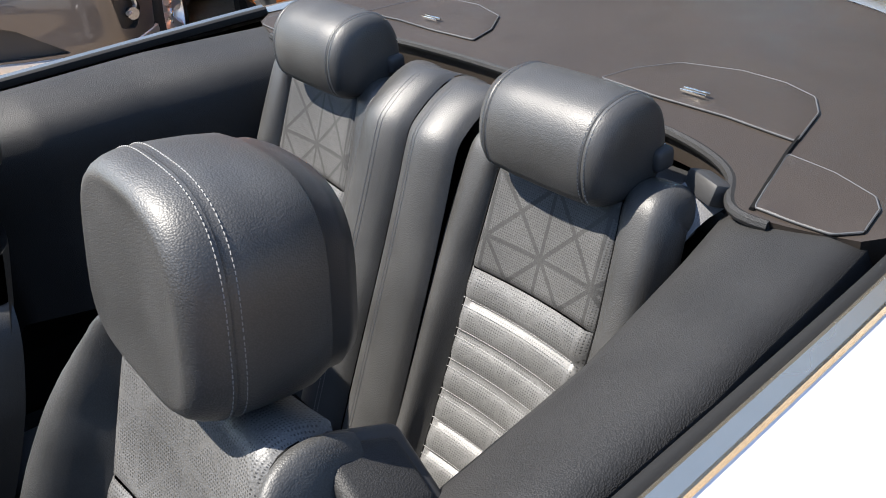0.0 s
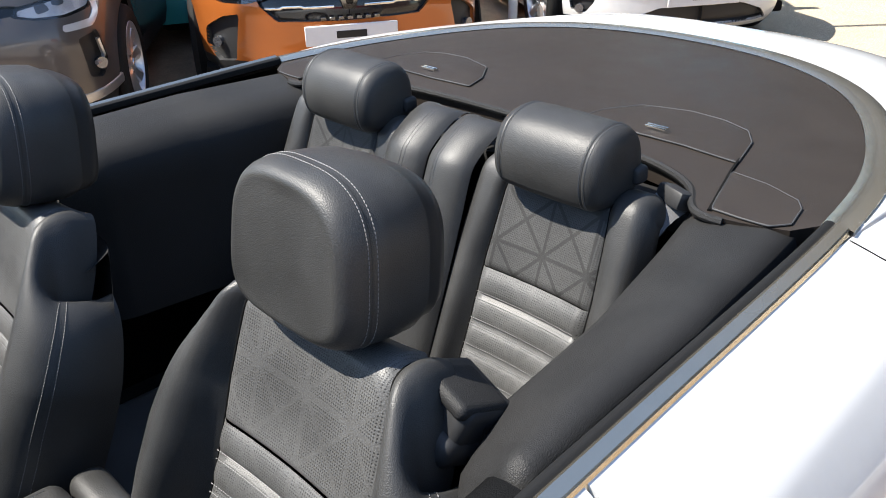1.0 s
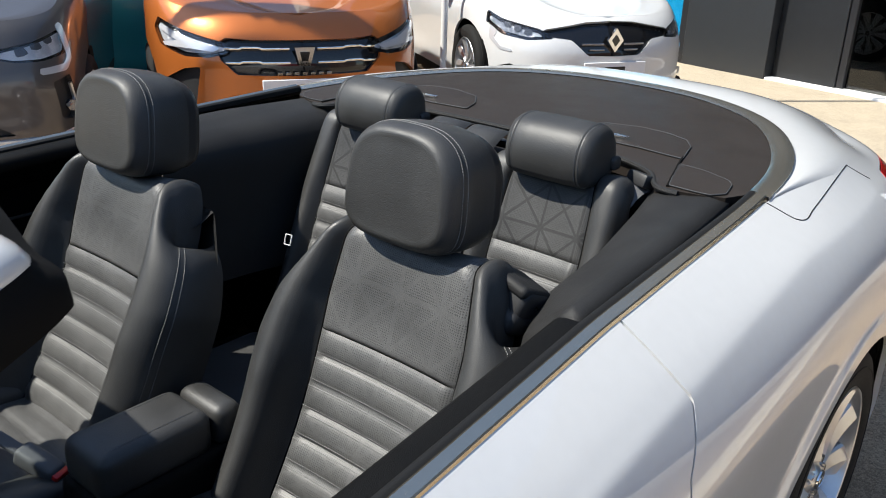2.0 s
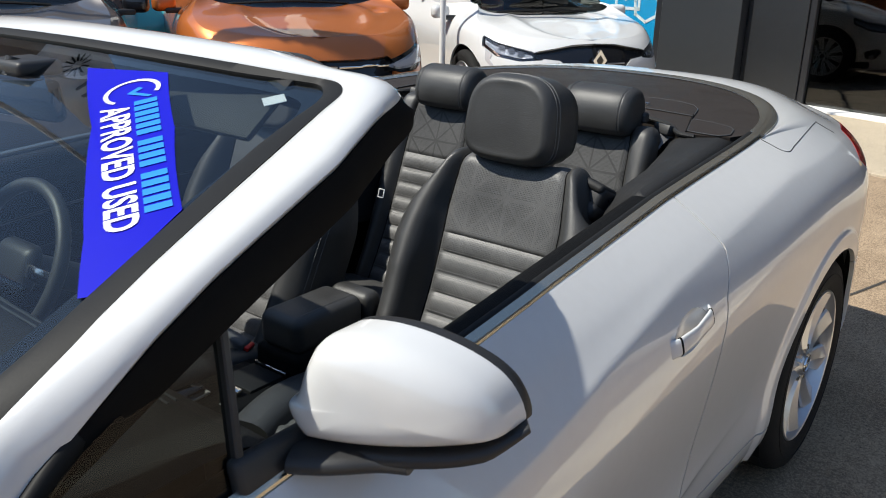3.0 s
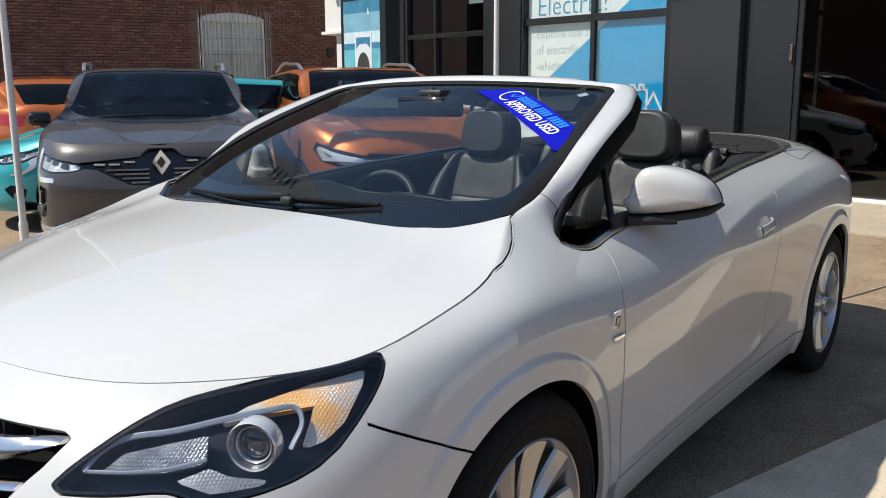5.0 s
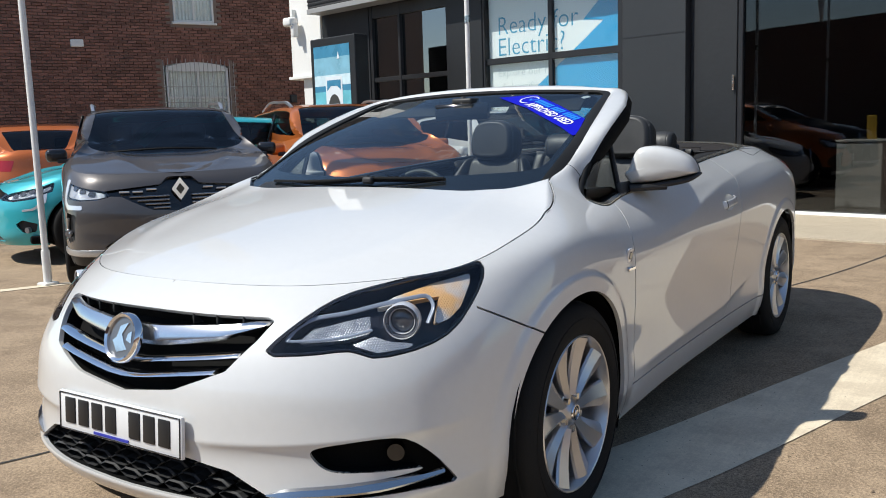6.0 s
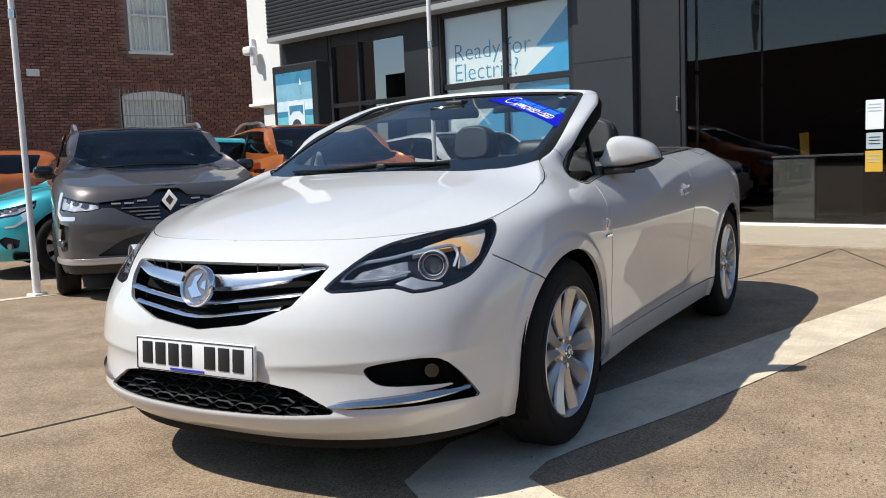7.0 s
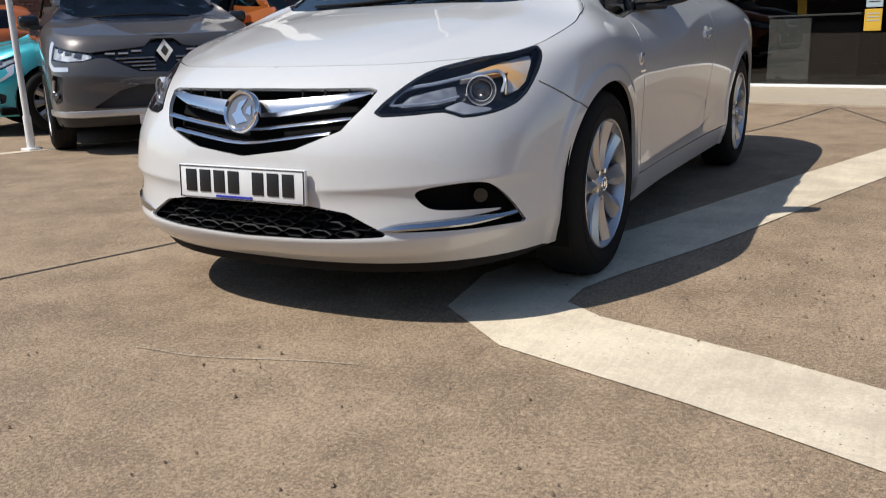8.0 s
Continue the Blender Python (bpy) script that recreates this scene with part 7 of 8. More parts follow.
def parked_car(name, label, colour, m, L=4.2, W=1.8, zs=1.1, roof=1.55, style="suv", y_glass=-.95, y_roof=-.25, cladding=True, group="parked cars"):
    root = thing(name, label, "car", group, m)
    kx, ky = W / 1.84, L / 4.7
    lines = [[(x * kx, y * ky, z * zs) for x, y, z in row] for row in BODY_LINES]
    if style == "suv":
        # a squarer, more upright nose
        for row in lines:
            for k_, (dx_, dy_) in enumerate(((0, 0), (.035, -.008), (.075, -.03), (.075, -.065), (.05, -.06), (.015, -.025))):
                row[k_] = (row[k_][0] + dx_, row[k_][1] + dy_, row[k_][2])
        for row, push in ((lines[5], -.035), (lines[6], -.05)):
            for k_ in range(6):
                row[k_] = (row[k_][0], row[k_][1] + push * (1 - k_ / 6), row[k_][2])
    P, way = shell_grid(lines, 200, 44)
    X, Y, Z = P[..., 0], P[..., 1], P[..., 2]
    S = np.repeat(way[:, None], 44, 1)
    N = normals(P)
    if N[90, 22, 0] < 0:
        N = -N
    fl = normals(P)[90, 22, 0] < 0
    NN = N * (-1 if fl else 1)
    wy = (-1.36 * ky, 1.30 * ky)
    wr = .335
    ar = np.minimum(np.hypot(Y - wy[0], Z - wr) - wr - .045, np.hypot(Y - wy[1], Z - wr) - wr - .045)
    nose = lines[6][0][2]
    zb = nose - (.042 if style == "suv" else .015)
    if style == "suv":
        head = [(.56, zb - .128), (.60, zb - .085), (.80, zb - .055), (1.00, zb - .015), (1.04, zb - .03), (.99, zb - .135), (.80, zb - .155), (.66, zb - .150)]
        drl = [(.985, zb + .002), (1.040, zb + .020), (1.030, zb - .170), (.95, zb - .222), (.76, zb - .222), (.76, zb - .190), (.94, zb - .185), (.985, zb - .150)]
        grl = [(-.1, zb + .012), (.09, zb + .012), (.15, zb - .045), (.56, zb - .080), (.58, zb - .118), (.44, zb - .130), (.36, zb - .175), (.22, zb - .240), (-.1, zb - .262)]
        low = [(-.1, zb - .345), (.22, zb - .345), (.38, zb - .385), (.60, zb - .515), (-.1, zb - .530)]
        fog = [(.82, zb - .265), (.97, zb - .245), (1.03, zb - .41), (.95, zb - .485), (.84, zb - .46)]
    elif style == "rugged":
        head = [(.47, zb - .205), (.46, zb - .150), (.62, zb - .122), (.85, zb - .080), (1.06, zb - .035), (1.09, zb - .10), (.98, zb - .19), (.75, zb - .235), (.58, zb - .232)]
        drl = [(.52, zb - .172), (.70, zb - .148), (1.0, zb - .070), (1.03, zb - .092), (.80, zb - .158), (.96, zb - .170), (.94, zb - .190), (.72, zb - .188), (.54, zb - .198)]
        grl = [(-.1, zb - .128), (.30, zb - .126), (.46, zb - .116), (.51, zb - .16), (.49, zb - .24), (.40, zb - .325), (-.1, zb - .338)]
        low = [(-.1, .40), (.42, .40), (.55, .30), (.50, .25), (-.1, .25)]
        fog = [(.62, .62), (.74, .60), (.92, .52), (.94, .42), (.82, .34), (.66, .36)]
    else:
        head = [(.50, zb - .135), (.62, zb - .075), (.95, zb - .02), (1.12, zb + .03), (1.10, zb - .06), (.92, zb - .13), (.70, zb - .155)]
        drl = [(.96, zb - .115), (1.05, zb - .07), (1.04, zb - .17), (.92, zb - .24), (.80, zb - .25), (.80, zb - .23), (.91, zb - .22), (.99, zb - .16)]
        grl = [(-.1, zb - .01), (.20, zb - .02), (.52, zb - .075), (.55, zb - .12), (.34, zb - .14), (.22, zb - .25), (-.1, zb - .26)]
        low = [(-.1, .38), (.30, .38), (.48, .32), (.56, .24), (-.1, .24)]
        fog = [(.72, .42), (.80, .46), (.95, .42), (.93, .34), (.80, .33)]
    f_h, f_d, f_f = poly_field(S, Z, head), poly_field(S, Z, drl), poly_field(S, Z, fog)
    in_front = np.where(Y < -1.5 * ky, 9, -9)
    f_g, f_l = np.minimum(poly_field(X, Z, grl), in_front), np.minimum(poly_field(X, Z, low), in_front)
    f_clad = Z - (.36 if cladding else .15)
    f_t = poly_field(S, Z, [(way[-1] - 1.05, .80 * zs), (way[-1] - 1.0, .93 * zs), (way[-1] - .35, .90 * zs), (way[-1] - .4, .76 * zs)])

    def both_sides(nm, fields, mat, offset=0.0, flange=0.0, parent=root, label="", sides=(False, True)):
        V, Fc = [], []
        for mir in sides:
            v, f = trim_sheet(P, fields, flip=fl, offset=offset, flange=flange, mirror=mir, N=NN)
            Fc += [[i + len(V) for i in q] for q in f]
            V += list(v)
        return as_object(nm, V, Fc, mat, parent, label)

    body = both_sides("body", [ar, -f_h, -f_g, -f_l, -f_f, f_clad, -f_t], colour, flange=.02)
    if cladding:
        both_sides("sill_cladding", [ar - .0, -f_clad, -f_l, -f_f], BLACK_PLASTIC)
    both_sides("grille", [f_g], GLOSS_BLACK, -.03, -.03)
    both_sides("lower_intake", [f_l], BLACK_PLASTIC, -.04, -.04)
    for mir in (False, True):
        sx = -1 if mir else 1
        hl = both_sides("headlight", [f_h], GLOSS_BLACK, -.02, -.02, sides=(mir,))
        inner = np.array(head).mean(0)
        both_sides("reflector", [f_h - (.014 if style == "suv" else .026)], CLEAR_RIBS if style != "hatch" else DARK_RIBS, -.012, .008, hl, sides=(mir,))
        if style != "rugged":
            for a_ in (.68, .77, .86):
                led = [(a_, zb - .125 + (a_ - .68) * .25), (a_ + .065, zb - .115 + (a_ - .68) * .25), (a_ + .060, zb - .070 + (a_ - .68) * .22), (a_ + .004, zb - .082 + (a_ - .68) * .22)]
                both_sides("led_module", [poly_field(S, Z, led), f_h - .012], PROJECTOR, -.006, .006, hl, sides=(mir,))
        both_sides("light_strip", [f_d], RING_BRIGHT, .004, .006, hl, sides=(mir,))
        ln = both_sides("lens", [f_h], LENS, .002, 0, hl, sides=(mir,))
        ln.visible_shadow = False
        fg = both_sides("fog_pod", [f_f], BLACK_PLASTIC, -.03, -.03, sides=(mir,))
        if style == "suv":
            def on_nose(s_, z_, lift):
                k_ = np.argmin((S - s_) ** 2 + (Z - z_) ** 2)
                q_ = P.reshape(-1, 3)[k_] + lift * N.reshape(-1, 3)[k_]
                return (sx * q_[0], q_[1], q_[2])
            for s_ in (.20, .31, .42):
                as_object("grille_dash", *tube([on_nose(s_ + d_, zb - .085 - (s_ + d_ - .2) * .05, .004) for d_ in (0, .03, .07)], .0075, 6), ALLOY, root)
            as_object("pod_bracket", *tube([on_nose(s_, z_, -.004) for s_, z_ in ((.97, zb - .30), (.985, zb - .37), (.965, zb - .405), (.90, zb - .40))], .012, 6), ALLOY, fg)
        c = np.array(fog).mean(0)
        k = np.argmin((S - c[0]) ** 2 + (Z - c[1]) ** 2)
        pt = P.reshape(-1, 3)[k]
        bm = cylinder(bmesh.new(), .030, .03, Matrix.Translation((sx * pt[0], pt[1] + .012, pt[2] - .03)) @ Euler((radians(90), 0, radians(sx * 35))).to_matrix().to_4x4(), 20)
        part("fog_lamp", bm, LAMP_GREY, fg)
        both_sides("tail_light", [f_t], TAIL_RED, .002, .01, sides=(mir,))
        # arch liners
        for yc in wy:
            bm = bmesh.new()
            lo, hi = [], []
            for a in np.linspace(radians(-20), radians(200), 16):
                y, z = yc + (wr + .055) * math.cos(a), wr + (wr + .055) * math.sin(a)
                lo.append(bm.verts.new((sx * W * .27, y, z)))
                hi.append(bm.verts.new((sx * W * .482, y, z)))
            for i in range(15):
                bm.faces.new((lo[i], lo[i + 1], hi[i + 1], hi[i]))
            bm.faces.new(lo)
            part("arch_liner", bm, DARK, root)
            wh = copy_thing(first, Matrix.Translation((sx * (W / 2 - .105), yc, wr)) @ Euler((0, 0, 0 if sx > 0 else math.pi)).to_matrix().to_4x4() @ Euler((yc, 0, 0)).to_matrix().to_4x4() @ Matrix.Diagonal((1, .978, .978, 1)))
            wh.parent = root
        # door mirror
        bm = box(bmesh.new(), -.09, .09, -.05, .05, -.058, .058, .042, 4, pose(sx * (W / 2 + .035), y_glass + .27, nose + .15, 0, 0, -sx * 14))
        dm = part("door_mirror", bm, BLACK_PAINT if style == "suv" else colour, root, sharp=70)
        part("mirror_foot", box(bmesh.new(), -.09, .09, -.02, .02, -.02, .02, .01, 2, pose(sx * (W / 2 - .06), y_glass + .24, nose + .10)), BLACK_PLASTIC, dm)
    part("floor_pan", box(bmesh.new(), -W * .46, W * .46, -L * .42, L * .42, .22, .30, .02), DARK, root)
    # bonnet, glass and roof in one run of sections
    ys = np.linspace(P[1, -1, 1], P[-2, -1, 1], 120)
    cx = np.interp(ys, P[:, -1, 1], P[:, -1, 0])
    cz = np.interp(ys, P[:, -1, 1], P[:, -1, 2])
    y1, tail = ys[0], ys[-1]
    top = natural([y1 - .2, y1, y1 + .25, (y1 + y_glass) / 2, y_glass, y_glass + .05], [nose - .05, nose, nose + .055, nose + .105, nose + .15, nose + .155], np.minimum(ys, y_glass))
    roof_z = np.interp(ys, [y_glass, y_roof - .08, y_roof + .12, .3, tail - .55, tail - .30, tail - .02, tail], [nose + .15, roof - .05, roof - .015, roof, roof - .05, roof - .14, nose + .16, nose + .14])
    zt = np.where(ys < y_glass, top, np.maximum(roof_z, top))
    for _ in range(3):
        zt[1:-1] = (zt[:-2] + 2 * zt[1:-1] + zt[2:]) / 4
    G = np.zeros((120, 41, 3))
    cab = np.clip((zt - (nose + .15)) / (roof - nose - .15), 0, 1)
    for i, y in enumerate(ys):
        hw = W / 2 * (.86 - .16 * cab[i])
        lift = zt[i] - cz[i]
        hw = min(hw, cx[i] - .01)
        sec = np.array([(cx[i], cz[i]), (cx[i] - .004, cz[i] + .22 * lift), ((cx[i] + hw) / 2 + .01, cz[i] + .58 * lift), (hw + .016, cz[i] + .90 * lift), (hw - .03, zt[i] - .014), (hw * .5, zt[i] + .012), (0, zt[i] + .02)])
        grow = min(1, cab[i] * 3) if y > .3 else min(1, max(0, (y - y_glass + .03) / .07))
        flat = np.array([(cx[i], cz[i]), (cx[i] * .97, cz[i] + .30 * lift), (cx[i] * .90, cz[i] + .55 * lift), (cx[i] * .8, cz[i] + .75 * lift), (cx[i] * .6, cz[i] + .92 * lift), (cx[i] * .3, zt[i] - .004), (0, zt[i])])
        q = curve(sec * grow + flat * (1 - grow), 21)
        G[i, :21, 0], G[i, :21, 1], G[i, :21, 2] = q[:, 0], y, q[:, 1]
        G[i, 21:, 0], G[i, 21:, 1], G[i, 21:, 2] = -q[-2::-1, 0], y, q[-2::-1, 1]
    ridge = np.abs(G[..., 0]) / np.maximum(cx[:, None], .1)
    front = np.clip((y_glass - ys) / .15, 0, 1) * np.clip((ys - y1) / .3, 0, 1)
    G[..., 2] += front[:, None] * (.030 * np.exp(-np.abs(ridge - np.interp(ys, [y1, y_glass], [.42, .66])[:, None]) / .13) if style == "suv" else .014 * np.exp(-((ridge - .60) / .07) ** 2) - .006 * np.exp(-((ridge - .42) / .12) ** 2))
    gf = normals(G)[20, 20, 2] < 0
    gy = G[..., 1]
    hh = np.repeat(zt[:, None] - cz[:, None], 41, 1)
    rel = (G[..., 2] - np.repeat(cz[:, None], 41, 1)) / np.maximum(hh, .02)
    ax = np.abs(G[..., 0]) / np.maximum(np.repeat(cx[:, None], 41, 1), .1)
    col = np.repeat(np.abs(np.arange(41) - 20)[None] / 20, 120, 0)
    f_ws = np.minimum(np.minimum(gy - (y_glass + .01 - .10 * (1 - ax ** 2)), (y_roof - .02) - gy), (W / 2 * (.86 - .16 * np.repeat(cab[:, None], 41, 1)) - .062 - np.abs(G[..., 0])) * .9)
    f_side = np.minimum(np.minimum(gy - (y_glass + .34 + (rel - .3) * .75 * (y_roof - y_glass)), (tail - .52 - rel * .25) - gy), np.minimum((rel - .20) * .45, (.86 - rel) * .45))
    f_side = np.where(ax > .55, f_side, -1)
    f_rear = np.minimum(np.minimum(gy - (tail - .36), (tail - .06) - gy), (.70 - ax))
    f_bon = (y_glass - .012 - .10 * (1 - ax ** 2)) - gy
    v, f = trim_sheet(G, [f_bon], flip=gf, flange=.012)
    as_object("bonnet", v, f, colour, root)
    v, f = trim_sheet(G, [-f_bon - .004, -f_ws, -f_side, -f_rear], flip=gf, flange=.015)
    as_object("roof", v, f, colour, root)
    for nm, fld in (("windscreen", f_ws), ("rear_window", f_rear)):
        v, f = trim_sheet(G, [fld], flip=gf, offset=-.006)
        if f:
            g = as_object(nm, v, f, CAR_GLASS, root)
            g.visible_shadow = False
    for sg in (-1, 1):
        v, f = trim_sheet(G, [np.where(G[..., 0] * sg > 0, f_side, -1)], flip=gf, offset=-.006)
        if f:
            g = as_object("side_window", v, f, CAR_GLASS, root)
            g.visible_shadow = False
        part("window_pillar", box(bmesh.new(), -.012, .012, -.035, .035, -.17, .17, .004, 1, pose(sg * (W / 2 - .15), .18, nose + .36, 0, -sg * 17, 0)), GLOSS_BLACK, root)
    # seats and dash behind the glass
    for sg in (-1, 1):
        part("seat", box(bmesh.new(), sg * .36 - .22, sg * .36 + .22, .12, .26, .50, nose + .22, .06, 3, None), TRIM, root)
        part("headrest", box(bmesh.new(), sg * .36 - .12, sg * .36 + .12, .20, .30, nose + .24, nose + .42, .05, 3), TRIM, root)
    part("dash", box(bmesh.new(), -W * .42, W * .42, y_glass + .12, y_glass + .5, .6, nose + .09, .05, 3), TRIM, root)
    as_object("wiper", *tube(curve([(-.5, y_glass - .03, nose + .165), (0, y_glass - .075, nose + .185), (.42, y_glass - .03, nose + .165)], 14), .010, 6), RUBBER, root)
    # badge as a plain shape
    if style == "rugged":
        pts = [(-.062, .054), (.062, .054), (.034, -.054), (-.034, -.054)]
    else:
        pts = [(0, .090), (.066, 0), (0, -.090), (-.066, 0)]
    bz = zb - {"suv": .085, "rugged": .215}.get(style, .14)
    by = np.interp(bz, Z[0], Y[0])
    bd = part("badge", prism(bmesh.new(), pts, -.03, -.004, Matrix.Translation((0, by, bz))), CHROME, root, "chrome badge", smooth=False)
    part("badge_core", prism(bmesh.new(), [(x * .5, z * .5) for x, z in pts], -.034, -.026, Matrix.Translation((0, by, bz))), GLOSS_BLACK, bd, smooth=False)
    rows = (.166, .246) if style == "rugged" else (.125, .155, .185, .215) if style == "suv" else (.16, .20)
    for dz in rows:
        for sg in (-1, 1):
            reach = .46 if style == "rugged" else max(.12, .62 - dz * 1.9) if style == "suv" else max(.12, .50 - dz * 1.5)
            pts3 = []
            for x in np.linspace(.085, reach, 24):
                # the copper car's bars step up in their middle
                z = zb - dz - .01 + (.007 if style == "rugged" and .45 < (x - .085) / (reach - .085) < .75 else 0)
                i = np.argmin(np.abs(np.array([np.interp(z, Z[k], X[k]) for k in range(60)]) - x))
                pts3.append((sg * x, np.interp(z, Z[i], Y[i]) - .004 + .012, z))
            v, f = sweep(pts3, oval(.006, .007, 6, 3), (0, 0, 1))
            as_object("grille_bar", v, f, LAMP_GREY if style != "rugged" else CHROME, root)
    pz = .50 if style == "rugged" else .30 if style == "suv" else .44
    py = np.interp(pz, Z[0], Y[0])
    npl = part("number_plate", box(bmesh.new(), -.26, .26, -.022, -.006, -.055, .055, .003, 1, Matrix.Translation((0, py, pz))), PLATE, root, "white plate with a dark bar")
    part("plate_bar", box(bmesh.new(), -.085, .085, -.0245, -.020, -.018, .022, .002, 1, Matrix.Translation((0, py, pz))), INK, npl)
    if style == "rugged":
        z = zb - .318
        y = np.interp(z, Z[0], Y[0])
        for i in range(7):
            part("badge_bar", box(bmesh.new(), -.165 + i * .05, -.135 + i * .05, -.004, .004, -.008, .008, .001, 1, Matrix.Translation((0, y - .002, z))), SATIN, root)
    if style in ("suv", "rugged"):
        for sg in (-1, 1):
            r = curve([(sg * (W * .335), y_roof + .10, roof - .035), (sg * W * .338, y_roof + .24, roof + .018), (sg * W * .34, .3, roof + .040), (sg * W * .335, .85, roof + .025), (sg * W * .345, 1.0, roof - .04)], 24)
            v, f = sweep(r, oval(.018, .016, 8, 3), (0, 0, 1))
            as_object("roof_rail", v, f, ALLOY, root)
        z0 = .26 if style == "rugged" else zb - .560
        sk = [(sg_ * np.interp(z0, Z[k], X[k]), np.interp(z0, Z[k], Y[k]) - .004, z0) for sg_, ks in ((-1, range(44, 0, -4)), (1, range(0, 45, 4))) for k in ks]
        v, f = sweep(sk, oval(.014, .028, 8, 3), (0, 0, 1))
        as_object("skid_plate", v, f, ALLOY, root)
    return root


def facing(front, L, heading):
    """A pose on the ground for a car whose nose is at front, looking along heading (degrees from +x)."""
    a = radians(heading)
    d = Vector((math.cos(a), math.sin(a)))
    c = Vector(front) - d * L / 2
    return pose(c.x, c.y, 0, 0, 0, heading + 90)


parked_car("parked_car", "dark grey metallic crossover car with chrome badge, parked facing out", GREY_PAINT, facing((-3.50, .80), 4.23, -35), 4.23, 1.80, 1.16, 1.52, "suv", -1.02, -.30)
parked_car("parked_car", "copper orange hatchback with black grille, parked beside the grey car", ORANGE_PAINT, facing((-2.73, 2.88), 4.1, -31), 4.10, 1.80, 1.13, 1.54, "rugged", -.98, -.30)
parked_car("parked_car", "white hatchback with dark grille, parked near the showroom", WHITE, facing((-1.94, 5.25), 4.05, -31), 4.05, 1.79, .99, 1.44, "hatch", -.98, -.22, cladding=False)
parked_car("parked_car", "turquoise hatchback in the row behind", TURQUOISE, facing((-6.95, 1.1), 4.05, -115), 4.05, 1.79, .99, 1.44, "hatch", -.98, -.22, cladding=False)
parked_car("parked_car", "burnt orange hatchback seen from its tail in the back row", BURNT, facing((-13.1, 5.5), 4.1, 149), 4.10, 1.80, 1.08, 1.50, "hatch", -.98, -.25)
parked_car("parked_car", "deep blue hatchback parked in the back row", BLUE_PAINT, facing((-7.4, 5.4), 4.05, -31), 4.05, 1.79, 1.0, 1.48, "hatch", -.98, -.22, cladding=False)

# ---- showroom ----
CLAD = material("anthracite_cladding", (.018, .019, .021), .45, vary=.12, scale=12, large=.6, bump=.05)
CLAD_GREY = material("grey_portal_panel", (.030, .032, .035), .42, vary=.08, scale=10, large=.5)
MESH_GREY = material("dark_fascia_mesh", (.045, .045, .047), .6, vary=.2, scale=60)
RENDER_WHITE = material("white_render", (.76, .75, .72), .8, bump=.2, scale=40, vary=.06)
FRAME = material("black_window_frame", (.018, .018, .02), .4, vary=.1)
POSTER_WHITE = material("poster_white", (.74, .78, .80), .35, vary=.03)
POSTER_BLUE = material("poster_blue", (.012, .31, .62), .35, vary=.04)
POSTER_INK = material("poster_ink", (.03, .27, .46), .4, vary=.05)
POSTER_GREY = material("poster_grey_ink", (.42, .50, .54), .4, vary=.05)
# the dimness of the rooms behind glass is put into this dark base colour
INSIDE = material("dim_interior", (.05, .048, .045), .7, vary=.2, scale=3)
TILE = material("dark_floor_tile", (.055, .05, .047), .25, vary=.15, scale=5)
POLE_WHITE = material("white_pole_paint", (.74, .74, .72), .4, vary=.08, scale=20)


def fbox(name, c, mat, parent=None, label="", bevel=.006, kind="", cat="", smooth=False):
    ob = part(name, box(bmesh.new(), *c, bevel=bevel, seg=1, m=FM), mat, parent, label, smooth=smooth)
    if kind:
        tagged(ob, label, cat, kind=kind)
    return ob


wall = fbox("wall_showroom", (-9.96, -8.53, 0, .35, 0, 5.6), CLAD, None, "anthracite clad showroom wall", kind="structure", cat="wall")
white = fbox("wall_white", (-11.0, -9.97, -.05, 6.0, 2.42, 8.0), RENDER_WHITE, None, "sunlit white rendered wall end", kind="structure", cat="wall")
fbox("plinth", (-10.72, -9.97, .02, 6.0, 0, 2.36), RENDER_WHITE, white)
fbox("ledge", (-11.06, -9.97, -.11, 6.0, 2.36, 2.42), RENDER_WHITE, white)
fascia = fbox("wall_fascia", (-9.95, -2.95, -.35, 1.0, 3.66, 6.2), MESH_GREY, None, "dark perforated fascia over the windows", kind="structure", cat="wall")
fbox("fascia_edge", (-9.95, -2.95, -.38, .0, 3.56, 3.655), material("fascia_edge_grey", (.30, .30, .30), .5), fascia)
for i in range(34):
    z = 3.72 + i * .072
    fbox("fascia_rib", (-9.95, -2.95, -.362, -.352, z, z + .03), CLAD, fascia, bevel=0)
for c in ((-8.53, -8.45, .02, .2, 0, 3.56), (-7.73, -7.67, .02, .2, 0, 3.56), (-8.45, -6.44, .03, .18, 2.16, 2.24), (-8.45, -6.44, .03, .18, 3.34, 3.56), (-8.45, -6.44, .03, .18, 0, .25)):
    fbox("window_frame", c, FRAME, wall, bevel=.004)
w1 = fbox("window_1", (-8.45, -6.44, .09, .10, .2, 3.4), glass("reflecting_glass", (.14, .15, .15), mirror=.30), None, "tall dark showroom window", bevel=0, kind="structure", cat="window")
w1.visible_shadow = False
fbox("wall_pier", (-6.44, -5.60, -.02, .35, 0, 3.66), CLAD, None, "dark pier between showroom windows", kind="structure", cat="wall")
# window with the poster behind its panes
win = fbox("window_2", (-5.60, -2.89, .12, .135, .2, 3.56), POSTER_WHITE, None, "white and blue window poster about electric cars", bevel=0, kind="structure", cat="window")


def poster(name, pts, mat, lift):
    bm = prism(bmesh.new(), pts, .12 - lift - .003, .12 - lift, FM)
    return part(name, bm, mat, win, smooth=False)


poster("poster_field", [(-2.90, 3.50), (-3.02, 3.36), (-3.64, 2.80), (-3.27, 2.76), (-4.9, 1.62), (-5.58, 1.12), (-5.58, .25), (-2.90, .25)], POSTER_BLUE, .004)
